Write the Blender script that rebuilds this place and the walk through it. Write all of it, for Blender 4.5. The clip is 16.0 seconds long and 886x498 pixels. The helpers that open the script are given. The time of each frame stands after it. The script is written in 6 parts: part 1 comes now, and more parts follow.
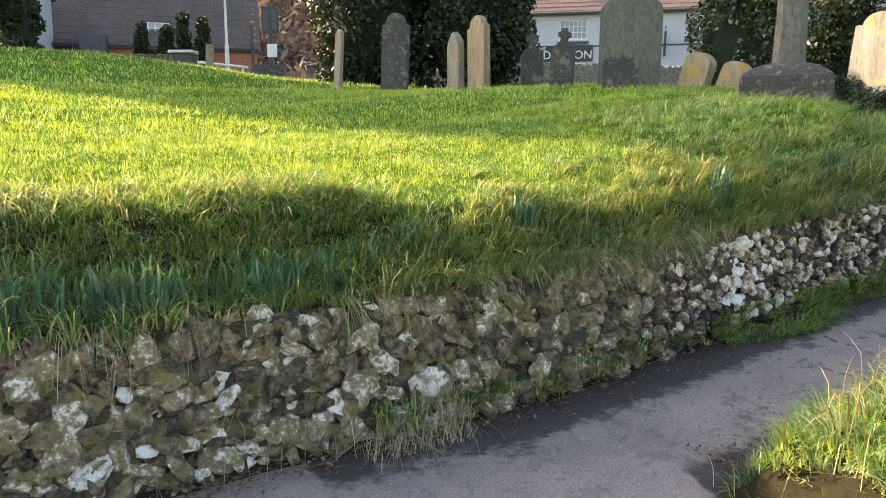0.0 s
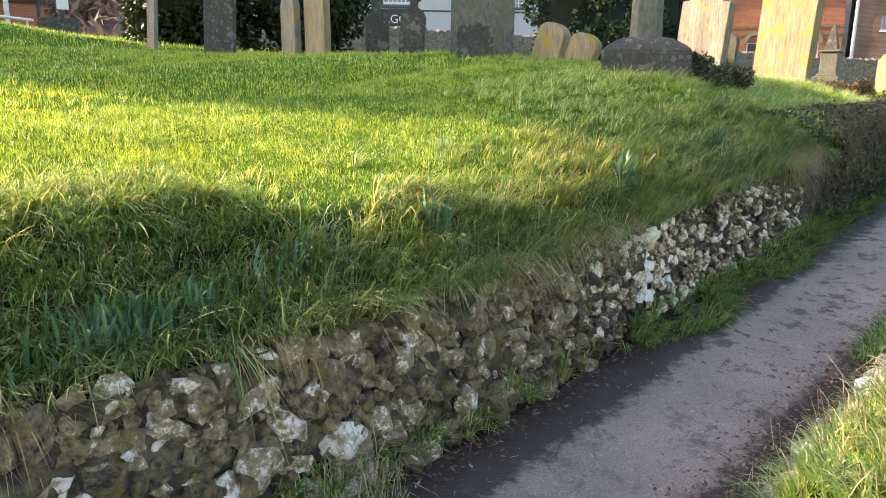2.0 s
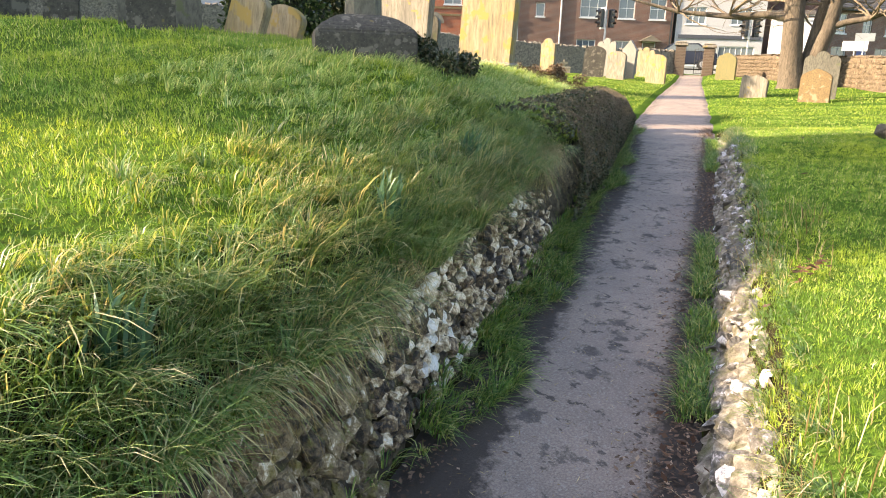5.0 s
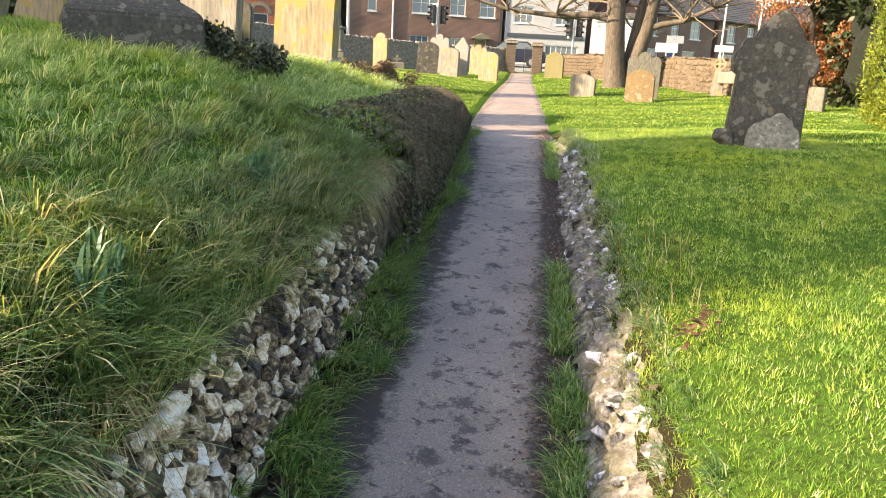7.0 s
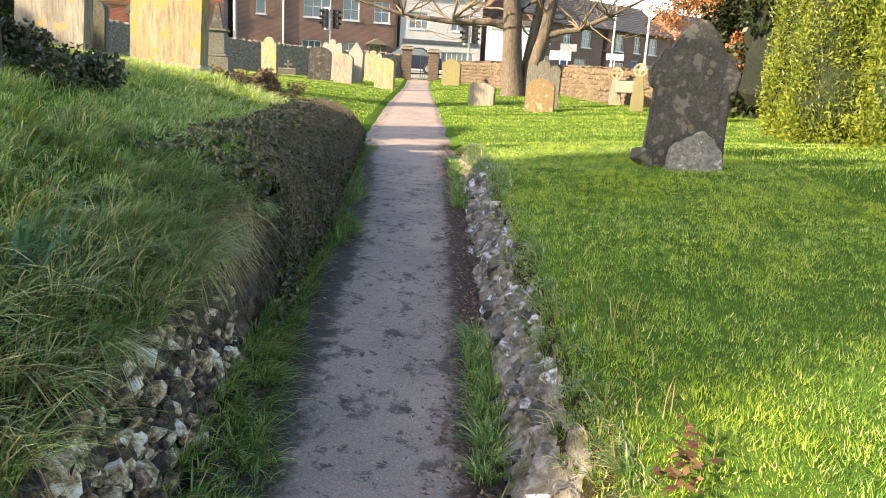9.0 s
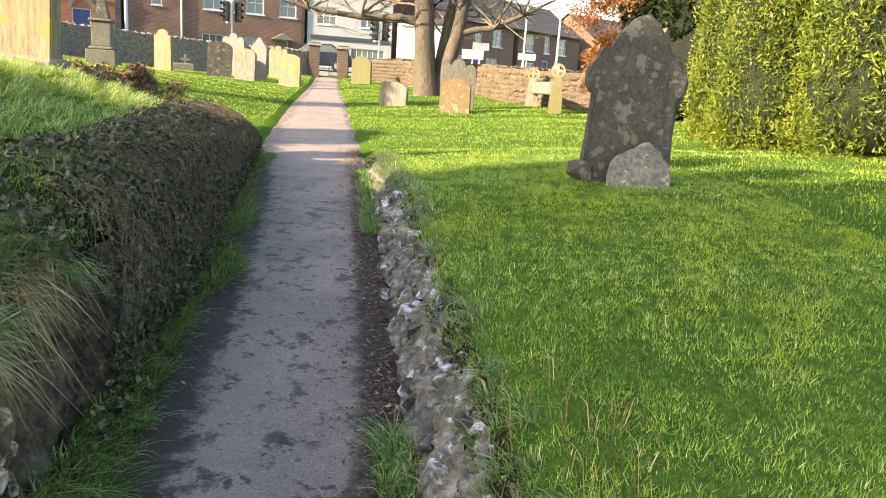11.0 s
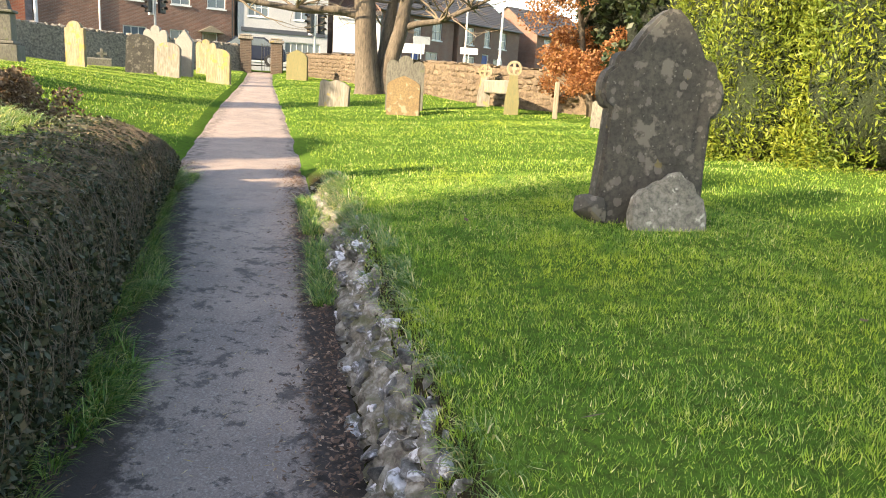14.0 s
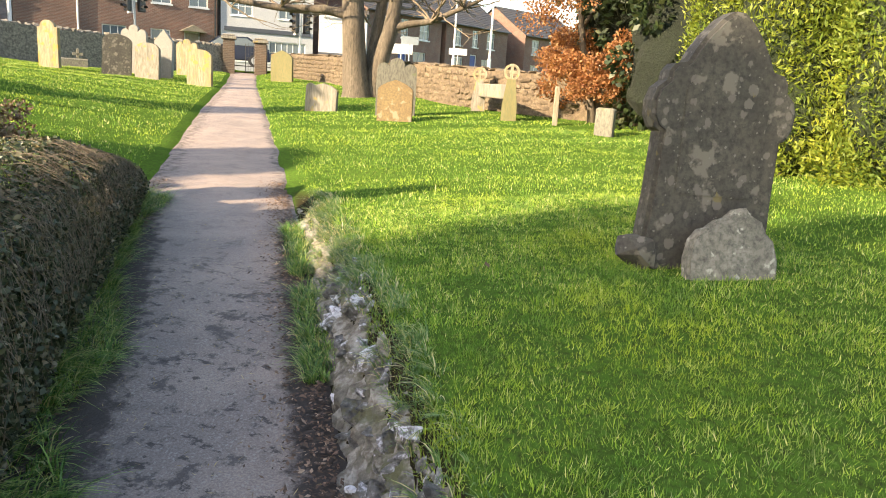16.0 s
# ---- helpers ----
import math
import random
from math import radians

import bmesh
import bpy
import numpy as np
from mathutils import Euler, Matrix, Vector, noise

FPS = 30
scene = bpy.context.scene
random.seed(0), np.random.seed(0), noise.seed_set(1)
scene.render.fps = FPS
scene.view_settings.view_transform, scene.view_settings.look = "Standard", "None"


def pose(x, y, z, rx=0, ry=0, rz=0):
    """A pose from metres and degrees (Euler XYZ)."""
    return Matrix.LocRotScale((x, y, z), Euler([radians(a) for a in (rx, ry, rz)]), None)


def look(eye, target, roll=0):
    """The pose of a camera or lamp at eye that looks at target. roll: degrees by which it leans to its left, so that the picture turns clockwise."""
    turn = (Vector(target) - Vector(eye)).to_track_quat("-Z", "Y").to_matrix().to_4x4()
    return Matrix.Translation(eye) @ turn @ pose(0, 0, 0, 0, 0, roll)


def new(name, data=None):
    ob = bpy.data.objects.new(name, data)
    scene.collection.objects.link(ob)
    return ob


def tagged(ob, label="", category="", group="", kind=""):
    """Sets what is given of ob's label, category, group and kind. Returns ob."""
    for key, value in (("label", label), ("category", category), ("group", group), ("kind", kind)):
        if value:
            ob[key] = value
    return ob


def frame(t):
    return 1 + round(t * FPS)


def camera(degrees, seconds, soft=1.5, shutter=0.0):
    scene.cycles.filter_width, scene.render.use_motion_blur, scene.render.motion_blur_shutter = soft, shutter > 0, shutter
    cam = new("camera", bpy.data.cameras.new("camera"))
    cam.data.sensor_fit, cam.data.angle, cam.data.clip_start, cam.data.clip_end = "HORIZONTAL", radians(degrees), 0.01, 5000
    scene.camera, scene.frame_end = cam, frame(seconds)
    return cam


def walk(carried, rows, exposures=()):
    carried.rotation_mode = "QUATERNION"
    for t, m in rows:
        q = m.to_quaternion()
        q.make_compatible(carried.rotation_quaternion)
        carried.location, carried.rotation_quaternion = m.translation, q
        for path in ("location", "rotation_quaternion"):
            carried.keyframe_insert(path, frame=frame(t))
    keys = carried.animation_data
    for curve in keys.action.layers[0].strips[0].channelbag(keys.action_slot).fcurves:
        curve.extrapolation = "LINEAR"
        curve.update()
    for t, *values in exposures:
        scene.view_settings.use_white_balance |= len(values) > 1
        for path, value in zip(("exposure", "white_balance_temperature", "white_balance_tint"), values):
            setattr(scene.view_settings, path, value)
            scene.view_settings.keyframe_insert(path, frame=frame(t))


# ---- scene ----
cam = camera(63.2, 16.0, soft=1.0)
PATH = [
    (0, (0.289, 0.066, 1.365), (0.151, 2.033, 1.026), 0.2),
    (0.5, (0.226, 0.281, 1.376), (0.193, 2.247, 1.009), 0.4),
    (1, (0.183, 0.507, 1.387), (0.265, 2.467, 1.0), 0.5),
    (1.5, (0.067, 0.653, 1.405), (0.279, 2.599, 0.996), 0.7),
    (2, (-0.072, 0.791, 1.442), (0.274, 2.714, 1.013), 0.9),
    (2.5, (-0.131, 0.967, 1.468), (0.347, 2.857, 1.021), 1.1),
    (3, (-0.121, 1.229, 1.488), (0.491, 3.078, 1.03), 1.3),
    (3.5, (-0.104, 1.387, 1.51), (0.638, 3.185, 1.043), 1.5),
    (4, (-0.11, 1.59, 1.541), (0.754, 3.331, 1.07), 1.4),
    (4.4, (-0.09, 1.765, 1.545), (0.88, 3.447, 1.068), 1.6),
    (4.5, (-0.057, 1.815, 1.546), (0.932, 3.485, 1.065), 1.8),
    (4.7, (0.028, 1.915, 1.549), (1.062, 3.558, 1.068), 2.0),
    (6.8, (0.88, 2.786, 1.558), (2.287, 4.125, 1.083), 2.9),
    (7, (0.982, 2.827, 1.582), (2.412, 4.142, 1.11), 3.0),
    (7.5, (1.191, 2.955, 1.613), (2.676, 4.213, 1.149), 3.0),
    (8, (1.361, 3.161, 1.621), (2.891, 4.366, 1.165), 3.2),
    (8.5, (1.52, 3.334, 1.625), (3.09, 4.489, 1.175), 3.3),
    (9, (1.796, 3.483, 1.655), (3.402, 4.589, 1.211), 3.3),
    (9.5, (2.041, 3.638, 1.68), (3.681, 4.696, 1.239), 3.5),
    (9.7, (2.118, 3.717, 1.677), (3.77, 4.755, 1.236), 3.5),
    (11.8, (3.043, 4.271, 1.717), (4.802, 5.118, 1.282), 3.9),
    (12, (3.101, 4.33, 1.736), (4.863, 5.169, 1.299), 3.8),
    (12.5, (3.242, 4.518, 1.777), (5.016, 5.329, 1.337), 3.8),
    (13, (3.492, 4.656, 1.768), (5.277, 5.443, 1.326), 3.7),
    (13.5, (3.759, 4.789, 1.809), (5.553, 5.554, 1.367), 3.8),
    (14, (3.912, 4.985, 1.812), (5.713, 5.735, 1.37), 3.8),
    (14.5, (4.034, 5.15, 1.849), (5.839, 5.888, 1.406), 3.8),
    (15, (4.234, 5.241, 1.862), (6.043, 5.969, 1.419), 3.8),
    (15.5, (4.463, 5.317, 1.902), (6.275, 6.037, 1.458), 3.8),
    (16, (4.629, 5.483, 1.898), (6.445, 6.197, 1.457), 3.9),
]
walk(cam, [(t, look(eye, target, roll)) for t, eye, target, roll in PATH],
     exposures=[(0, 2.24, 7600, 14), (3, 2.22, 7600, 14), (7, 2.04, 7600, 14), (9, 2.04, 7500, 12), (12.5, 2.10, 7500, 10), (16, 2.02, 7600, 10)])

# ---- world, sun, exposure ----
SUN_AZ = radians(-61.0)               # heading of the sun, from +y towards +x
SUN_EL = radians(24.0)
TAN_EL = math.tan(SUN_EL)
world = bpy.data.worlds.new("sky")
scene.world = world
world.use_nodes = True
wn = world.node_tree
sky = wn.nodes.new("ShaderNodeTexSky")
sky.sky_type, sky.sun_disc = "NISHITA", False
sky.sun_elevation, sky.sun_rotation = SUN_EL, SUN_AZ
sky.air_density, sky.dust_density = 1.0, 1.5
wn.nodes["Background"].inputs[1].default_value = 0.15
wn.links.new(sky.outputs[0], wn.nodes["Background"].inputs[0])
sun_dir = Vector((math.sin(SUN_AZ) * math.cos(SUN_EL), math.cos(SUN_AZ) * math.cos(SUN_EL), math.sin(SUN_EL)))
sun = new("sun", bpy.data.lights.new("sun", "SUN"))
sun.data.energy, sun.data.angle, sun.data.color = 4.4, radians(0.6), (1.0, 0.86, 0.66)
sun.matrix_world = look(sun_dir * 60, (0, 0, 0))

# ---- materials ----
def nodes_of(name):
    m = bpy.data.materials.new(name)
    m.use_nodes = True
    nt = m.node_tree
    return m, nt, nt.nodes["Principled BSDF"]

def ramp_node(nt, fac, stops):
    r = nt.nodes.new("ShaderNodeValToRGB")
    els = r.color_ramp.elements
    while len(els) < len(stops):
        els.new(0.5)
    for e, (p, c) in zip(els, stops):
        e.position, e.color = p, (*c, 1)
    nt.links.new(fac, r.inputs[0])
    return r.outputs[0]

def noise_node(nt, scale, detail=6, rough=0.6, coords="Object", stretch=None):
    tc = nt.nodes.new("ShaderNodeTexCoord" if coords == "Object" else "ShaderNodeNewGeometry")
    out = tc.outputs["Object"] if coords == "Object" else tc.outputs["Position"]
    if stretch:
        mp = nt.nodes.new("ShaderNodeMapping")
        mp.inputs["Scale"].default_value = stretch
        nt.links.new(out, mp.inputs[0])
        out = mp.outputs[0]
    n = nt.nodes.new("ShaderNodeTexNoise")
    n.inputs["Scale"].default_value, n.inputs["Detail"].default_value, n.inputs["Roughness"].default_value = scale, detail, rough
    nt.links.new(out, n.inputs["Vector"])
    return n.outputs["Fac"]

def mix_node(nt, fac, a, b, mode="MIX"):
    m = nt.nodes.new("ShaderNodeMix")
    m.data_type, m.blend_type = "RGBA", mode
    for sock, val in ((m.inputs["Factor"], fac), (m.inputs["A"], a), (m.inputs["B"], b)):
        if isinstance(val, (int, float)):
            sock.default_value = val
        elif isinstance(val, tuple):
            sock.default_value = (*val, 1)
        else:
            nt.links.new(val, sock)
    return m.outputs["Result"]

def bump_node(nt, bsdf, height, strength, dist=0.02):
    b = nt.nodes.new("ShaderNodeBump")
    b.inputs["Strength"].default_value, b.inputs["Distance"].default_value = strength, dist
    nt.links.new(height, b.inputs["Height"])
    nt.links.new(b.outputs[0], bsdf.inputs["Normal"])

def surface(name, c1, c2, c3=None, scale=3.0, fine=40.0, rough=0.85, bump=0.4, dist=0.01, coords="World", vary=0.0, metal=0.0, blotch=None, blotch_scale=9.0, blotch_at=0.6, stretch=None):
    """A worn surface: two colours in clouds, a third in fine grain, blotches, and relief."""
    m, nt, b = nodes_of(name)
    big, small = noise_node(nt, scale, 5, 0.6, coords, stretch), noise_node(nt, fine, 6, 0.7, coords, stretch)
    col = ramp_node(nt, big, [(0.3, c1), (0.7, c2)])
    col = mix_node(nt, ramp_node(nt, small, [(0.42, (0, 0, 0)), (0.68, (1, 1, 1))]), col, c3 or tuple(v * 0.7 for v in c1))
    if blotch:
        spots = noise_node(nt, blotch_scale, 4, 0.55, coords)
        col = mix_node(nt, ramp_node(nt, spots, [(blotch_at, (0, 0, 0)), (blotch_at + 0.05, (1, 1, 1))]), col, blotch)
    if vary:
        oi = nt.nodes.new("ShaderNodeObjectInfo")
        v = ramp_node(nt, oi.outputs["Random"], [(0, (1 - vary,) * 3), (1, (1 + vary,) * 3)])
        col = mix_node(nt, 1.0, col, v, "MULTIPLY")
    nt.links.new(col, b.inputs["Base Color"])
    b.inputs["Roughness"].default_value, b.inputs["Metallic"].default_value = rough, metal
    if bump:
        bump_node(nt, b, small, bump, dist)
    return m

def leafy(name, stops, rough=0.5, trans=0.35, gloss=0.3, patch=None, patch_scale=0.6, glow=(1.35, 1.1, 0.5), tuft=None):
    """Blades and leaves: colour by island, clouds of a second tint, some light through them."""
    m, nt, b = nodes_of(name)
    geo = nt.nodes.new("ShaderNodeNewGeometry")
    col = ramp_node(nt, geo.outputs["Random Per Island"], stops)
    if patch:
        k = noise_node(nt, patch_scale, 4, 0.6, "World")
        col = mix_node(nt, ramp_node(nt, k, [(0.42, (0, 0, 0)), (0.66, (0.75, 0.75, 0.75))]), col, patch)
    if tuft:
        k = noise_node(nt, 2.6, 4, 0.6, "World")
        col = mix_node(nt, ramp_node(nt, k, [(0.52, (0, 0, 0)), (0.66, (0.75, 0.75, 0.75))]), col, tuft)
        k = noise_node(nt, 11.0, 3, 0.6, "World")
        col = mix_node(nt, ramp_node(nt, k, [(0.52, (0, 0, 0)), (0.62, (0.7, 0.7, 0.7))]), col, tuple(v * 0.75 for v in tuft))
        k = noise_node(nt, 6.0, 6, 0.7, "World")
        col = mix_node(nt, ramp_node(nt, k, [(0.56, (0, 0, 0)), (0.70, (0.45, 0.45, 0.45))]), col, (0.44, 0.49, 0.22))
    nt.links.new(col, b.inputs["Base Color"])
    b.inputs["Roughness"].default_value = rough
    b.inputs["Specular IOR Level"].default_value = gloss
    t = nt.nodes.new("ShaderNodeBsdfTranslucent")
    nt.links.new(mix_node(nt, 1.0, col, glow, "MULTIPLY"), t.inputs[0])
    mx = nt.nodes.new("ShaderNodeMixShader")
    mx.inputs[0].default_value = trans
    nt.links.new(b.outputs[0], mx.inputs[1])
    nt.links.new(t.outputs[0], mx.inputs[2])
    nt.links.new(mx.outputs[0], nt.nodes["Material Output"].inputs[0])
    return m

def plain(name, c, rough=0.5, metal=0.0, vary=0.15, scale=6.0):
    return surface(name, c, tuple(v * (1 - vary) for v in c), tuple(v * (1 - 2 * vary) for v in c), scale=scale, fine=60, rough=rough, metal=metal, bump=0.08, dist=0.004)

def bricks(name, c1, c2, mortar, scale=1.0):
    """Brickwork for walls that stay far off; courses 75 mm."""
    m, nt, b = nodes_of(name)
    tc = nt.nodes.new("ShaderNodeTexCoord")
    t = nt.nodes.new("ShaderNodeTexBrick")
    t.inputs["Color1"].default_value, t.inputs["Color2"].default_value, t.inputs["Mortar"].default_value = (*c1, 1), (*c2, 1), (*mortar, 1)
    t.inputs["Scale"].default_value = scale
    t.inputs["Brick Width"].default_value, t.inputs["Row Height"].default_value, t.inputs["Mortar Size"].default_value = 0.225, 0.075, 0.007
    nt.links.new(tc.outputs["UV"], t.inputs["Vector"])
    k = noise_node(nt, 0.7, 5, 0.6, "World")
    col = mix_node(nt, 1.0, t.outputs["Color"], ramp_node(nt, k, [(0.3, (0.7, 0.7, 0.72)), (0.7, (1.15, 1.1, 1.05))]), "MULTIPLY")
    nt.links.new(col, b.inputs["Base Color"])
    b.inputs["Roughness"].default_value = 0.85
    bump_node(nt, b, t.outputs["Fac"], -0.5, 0.01)
    return m

def lichen(m, colour, scale, size, seed=0.0):
    """Round pale patches of lichen with ragged rims."""
    nt, b = m.node_tree, m.node_tree.nodes["Principled BSDF"]
    base = b.inputs["Base Color"].links[0].from_socket
    geo = nt.nodes.new("ShaderNodeNewGeometry")
    wob = nt.nodes.new("ShaderNodeTexNoise")
    wob.inputs["Scale"].default_value, wob.inputs["Detail"].default_value = scale * 2.2, 4
    add = nt.nodes.new("ShaderNodeVectorMath")
    add.operation = "MULTIPLY_ADD"
    nt.links.new(wob.outputs["Color"], add.inputs[0])
    add.inputs[1].default_value = (0.5 / scale,) * 3
    nt.links.new(geo.outputs["Position"], add.inputs[2])
    vor = nt.nodes.new("ShaderNodeTexVoronoi")
    vor.inputs["Scale"].default_value, vor.inputs["Randomness"].default_value = scale, 1.0
    nt.links.new(add.outputs[0], vor.inputs["Vector"])
    sep = nt.nodes.new("ShaderNodeSeparateColor")
    nt.links.new(vor.outputs["Color"], sep.inputs[0])
    mul = nt.nodes.new("ShaderNodeMath")
    mul.operation = "MULTIPLY_ADD"
    nt.links.new(sep.outputs[0], mul.inputs[0])
    mul.inputs[1].default_value, mul.inputs[2].default_value = -size * 1.6, size * 0.55
    sub_ = nt.nodes.new("ShaderNodeMath")
    sub_.operation = "ADD"
    nt.links.new(vor.outputs["Distance"], sub_.inputs[0])
    nt.links.new(mul.outputs[0], sub_.inputs[1])
    fac = ramp_node(nt, sub_.outputs[0], [(0.0, (0.8, 0.8, 0.8)), (0.04, (0.65, 0.65, 0.65)), (0.09, (0, 0, 0))])
    nt.links.new(mix_node(nt, fac, base, colour), b.inputs["Base Color"])

M = {}
M["soil"] = surface("soil_and_turf", (0.055, 0.115, 0.018), (0.09, 0.16, 0.025), (0.04, 0.055, 0.016), scale=1.2, fine=30, rough=1.0, bump=0.6, dist=0.03)
nt, b = M["soil"].node_tree, M["soil"].node_tree.nodes["Principled BSDF"]
b.inputs["Specular IOR Level"].default_value = 0.0
# bare earth where the bank is too steep for turf, darkened to paint shade in its hollows
xyz = nt.nodes.new("ShaderNodeSeparateXYZ")
nt.links.new(nt.nodes.new("ShaderNodeNewGeometry").outputs["Normal"], xyz.inputs[0])
bare = ramp_node(nt, xyz.outputs["Z"], [(0.84, (1, 1, 1)), (0.93, (0, 0, 0))])
nt.links.new(mix_node(nt, bare, b.inputs["Base Color"].links[0].from_socket, (0.028, 0.024, 0.014)), b.inputs["Base Color"])
M["path"] = surface("worn_tarmac", (0.17, 0.13, 0.11), (0.228, 0.173, 0.146), (0.34, 0.263, 0.212), scale=1.1, fine=110, rough=0.86, bump=0.6, dist=0.008)
# dirt and mud on the path, thicker towards its edges of leaf mould; patches painted stronger along the shaded stretch
nt, b = M["path"].node_tree, M["path"].node_tree.nodes["Principled BSDF"]
base = b.inputs["Base Color"].links[0].from_socket
mud_at = nt.nodes.new("ShaderNodeAttribute")
mud_at.attribute_name = "mud"
shade_weight_at = nt.nodes.new("ShaderNodeAttribute")
shade_weight_at.attribute_name = "shade_weight"

def calc(op, a, b2):
    n = nt.nodes.new("ShaderNodeMath")
    n.operation, n.use_clamp = op, True
    for sock, val in zip(n.inputs, (a, b2)):
        if isinstance(val, float):
            sock.default_value = val
        else:
            nt.links.new(val, sock)
    return n.outputs[0]

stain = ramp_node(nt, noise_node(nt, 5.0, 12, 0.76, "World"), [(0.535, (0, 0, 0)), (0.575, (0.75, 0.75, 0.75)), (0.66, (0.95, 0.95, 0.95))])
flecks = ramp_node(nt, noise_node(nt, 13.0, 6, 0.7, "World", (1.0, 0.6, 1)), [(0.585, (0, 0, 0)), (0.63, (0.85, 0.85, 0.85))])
grit = noise_node(nt, 9, 8, 0.75, "World")
edge = ramp_node(nt, calc("ADD", calc("MULTIPLY", mud_at.outputs["Fac"], 0.8), calc("SUBTRACT", grit, 0.35)), [(0.42, (0, 0, 0)), (0.60, (0.95, 0.95, 0.95))])
chips = ramp_node(nt, noise_node(nt, 75, 3, 0.6, "World"), [(0.57, (0, 0, 0)), (0.65, (0.7, 0.7, 0.7))])
film = ramp_node(nt, noise_node(nt, 1.6, 6, 0.6, "World"), [(0.38, (0.86, 0.88, 0.93)), (0.64, (1.22, 1.21, 1.22))])
col = mix_node(nt, 1.0, base, film, "MULTIPLY")
col = mix_node(nt, chips, col, (0.34, 0.30, 0.27))
col = mix_node(nt, calc("MULTIPLY", stain, shade_weight_at.outputs["Fac"]), col, (0.062, 0.050, 0.045))
col = mix_node(nt, calc("MULTIPLY", flecks, shade_weight_at.outputs["Fac"]), col, (0.04, 0.032, 0.028))
col = mix_node(nt, edge, col, (0.042, 0.031, 0.026))
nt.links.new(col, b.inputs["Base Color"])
M["road"] = surface("road_tarmac", (0.06, 0.06, 0.062), (0.085, 0.083, 0.08), scale=0.5, fine=60, rough=0.9, bump=0.2)
def flint(name, stops, moss, scale, rough, moss_at):
    """Broken flint: sharp-edged clouds from near-black to chalk, with moss and strong relief."""
    m, nt, b = nodes_of(name)
    k1, k2 = noise_node(nt, scale, 8, 0.68, "World"), noise_node(nt, scale * 3.1, 5, 0.6, "World")
    mth = nt.nodes.new("ShaderNodeMath")
    mth.operation = "MULTIPLY_ADD"
    oi = nt.nodes.new("ShaderNodeObjectInfo")
    nt.links.new(oi.outputs["Random"], mth.inputs[0])
    mth.inputs[1].default_value = 0.22
    geo = nt.nodes.new("ShaderNodeNewGeometry")
    isl = nt.nodes.new("ShaderNodeMath")
    isl.operation = "MULTIPLY_ADD"
    nt.links.new(geo.outputs["Random Per Island"], isl.inputs[0])
    isl.inputs[1].default_value = 0.26
    nt.links.new(k1, isl.inputs[2])
    shift = nt.nodes.new("ShaderNodeMath")
    shift.operation = "SUBTRACT"
    nt.links.new(isl.outputs[0], shift.inputs[0])
    shift.inputs[1].default_value = 0.22
    nt.links.new(shift.outputs[0], mth.inputs[2])
    col = ramp_node(nt, mth.outputs[0], stops)
    col = mix_node(nt, ramp_node(nt, noise_node(nt, scale * 0.45, 5, 0.6, "World"), [(moss_at, (0, 0, 0)), (moss_at + 0.12, (0.85, 0.85, 0.85))]), col, moss)
    nt.links.new(col, b.inputs["Base Color"])
    b.inputs["Roughness"].default_value = rough
    bump_node(nt, b, k2, 1.0, 0.025)
    return m

M["flint_big"] = flint("mossy_flint", [(0.33, (0.025, 0.02, 0.016)), (0.44, (0.15, 0.108, 0.068)), (0.54, (0.27, 0.20, 0.12)), (0.635, (0.40, 0.315, 0.20)), (0.67, (0.80, 0.70, 0.57)), (0.76, (0.90, 0.88, 0.85))], (0.21, 0.18, 0.05), 33, 0.5, 0.51)
M["flint_small"] = flint("broken_flint", [(0.33, (0.035, 0.03, 0.03)), (0.43, (0.20, 0.135, 0.08)), (0.51, (0.50, 0.39, 0.25)), (0.58, (0.85, 0.74, 0.58)), (0.68, (0.90, 0.88, 0.86))], (0.12, 0.105, 0.075), 24, 0.45, 0.62)
M["mortar"] = flint("old_mortar_and_earth", [(0.34, (0.0134, 0.0101, 0.00756)), (0.48, (0.063, 0.0487, 0.0302)), (0.60, (0.13, 0.109, 0.0672)), (0.72, (0.227, 0.202, 0.143))], (0.084, 0.084, 0.0252), 15, 0.95, 0.55)
M["lichen_stone"] = flint("lichened_kerb_flint", [(0.34, (0.03, 0.028, 0.028)), (0.47, (0.09, 0.084, 0.078)), (0.60, (0.17, 0.16, 0.155)), (0.66, (0.30, 0.29, 0.30)), (0.70, (0.62, 0.61, 0.66)), (0.82, (0.78, 0.77, 0.82))], (0.12, 0.105, 0.05), 22, 0.7, 0.52)
M["pale_mortar"] = flint("pale_lime_mortar", [(0.34, (0.05, 0.042, 0.034)), (0.48, (0.11, 0.093, 0.075)), (0.60, (0.20, 0.18, 0.15)), (0.72, (0.36, 0.34, 0.31))], (0.10, 0.10, 0.04), 13, 0.95, 0.52)
M["foot_stone"] = surface("pale_weathered_stone", (0.14, 0.13, 0.11), (0.26, 0.245, 0.21), (0.07, 0.066, 0.055), scale=8, fine=30, rough=0.9, bump=0.9, dist=0.02, vary=0.1, blotch=(0.36, 0.35, 0.30), blotch_scale=16, blotch_at=0.6)
M["grass"] = leafy("lawn_grass", [(0, (0.055, 0.14, 0.022)), (0.35, (0.165, 0.32, 0.045)), (0.70, (0.32, 0.48, 0.07)), (0.88, (0.49, 0.56, 0.14)), (0.96, (0.75, 0.68, 0.40)), (1, (0.85, 0.78, 0.52))], rough=0.45, trans=0.36, gloss=0.4, patch=(0.36, 0.45, 0.04), patch_scale=0.8, tuft=(0.075, 0.19, 0.028))
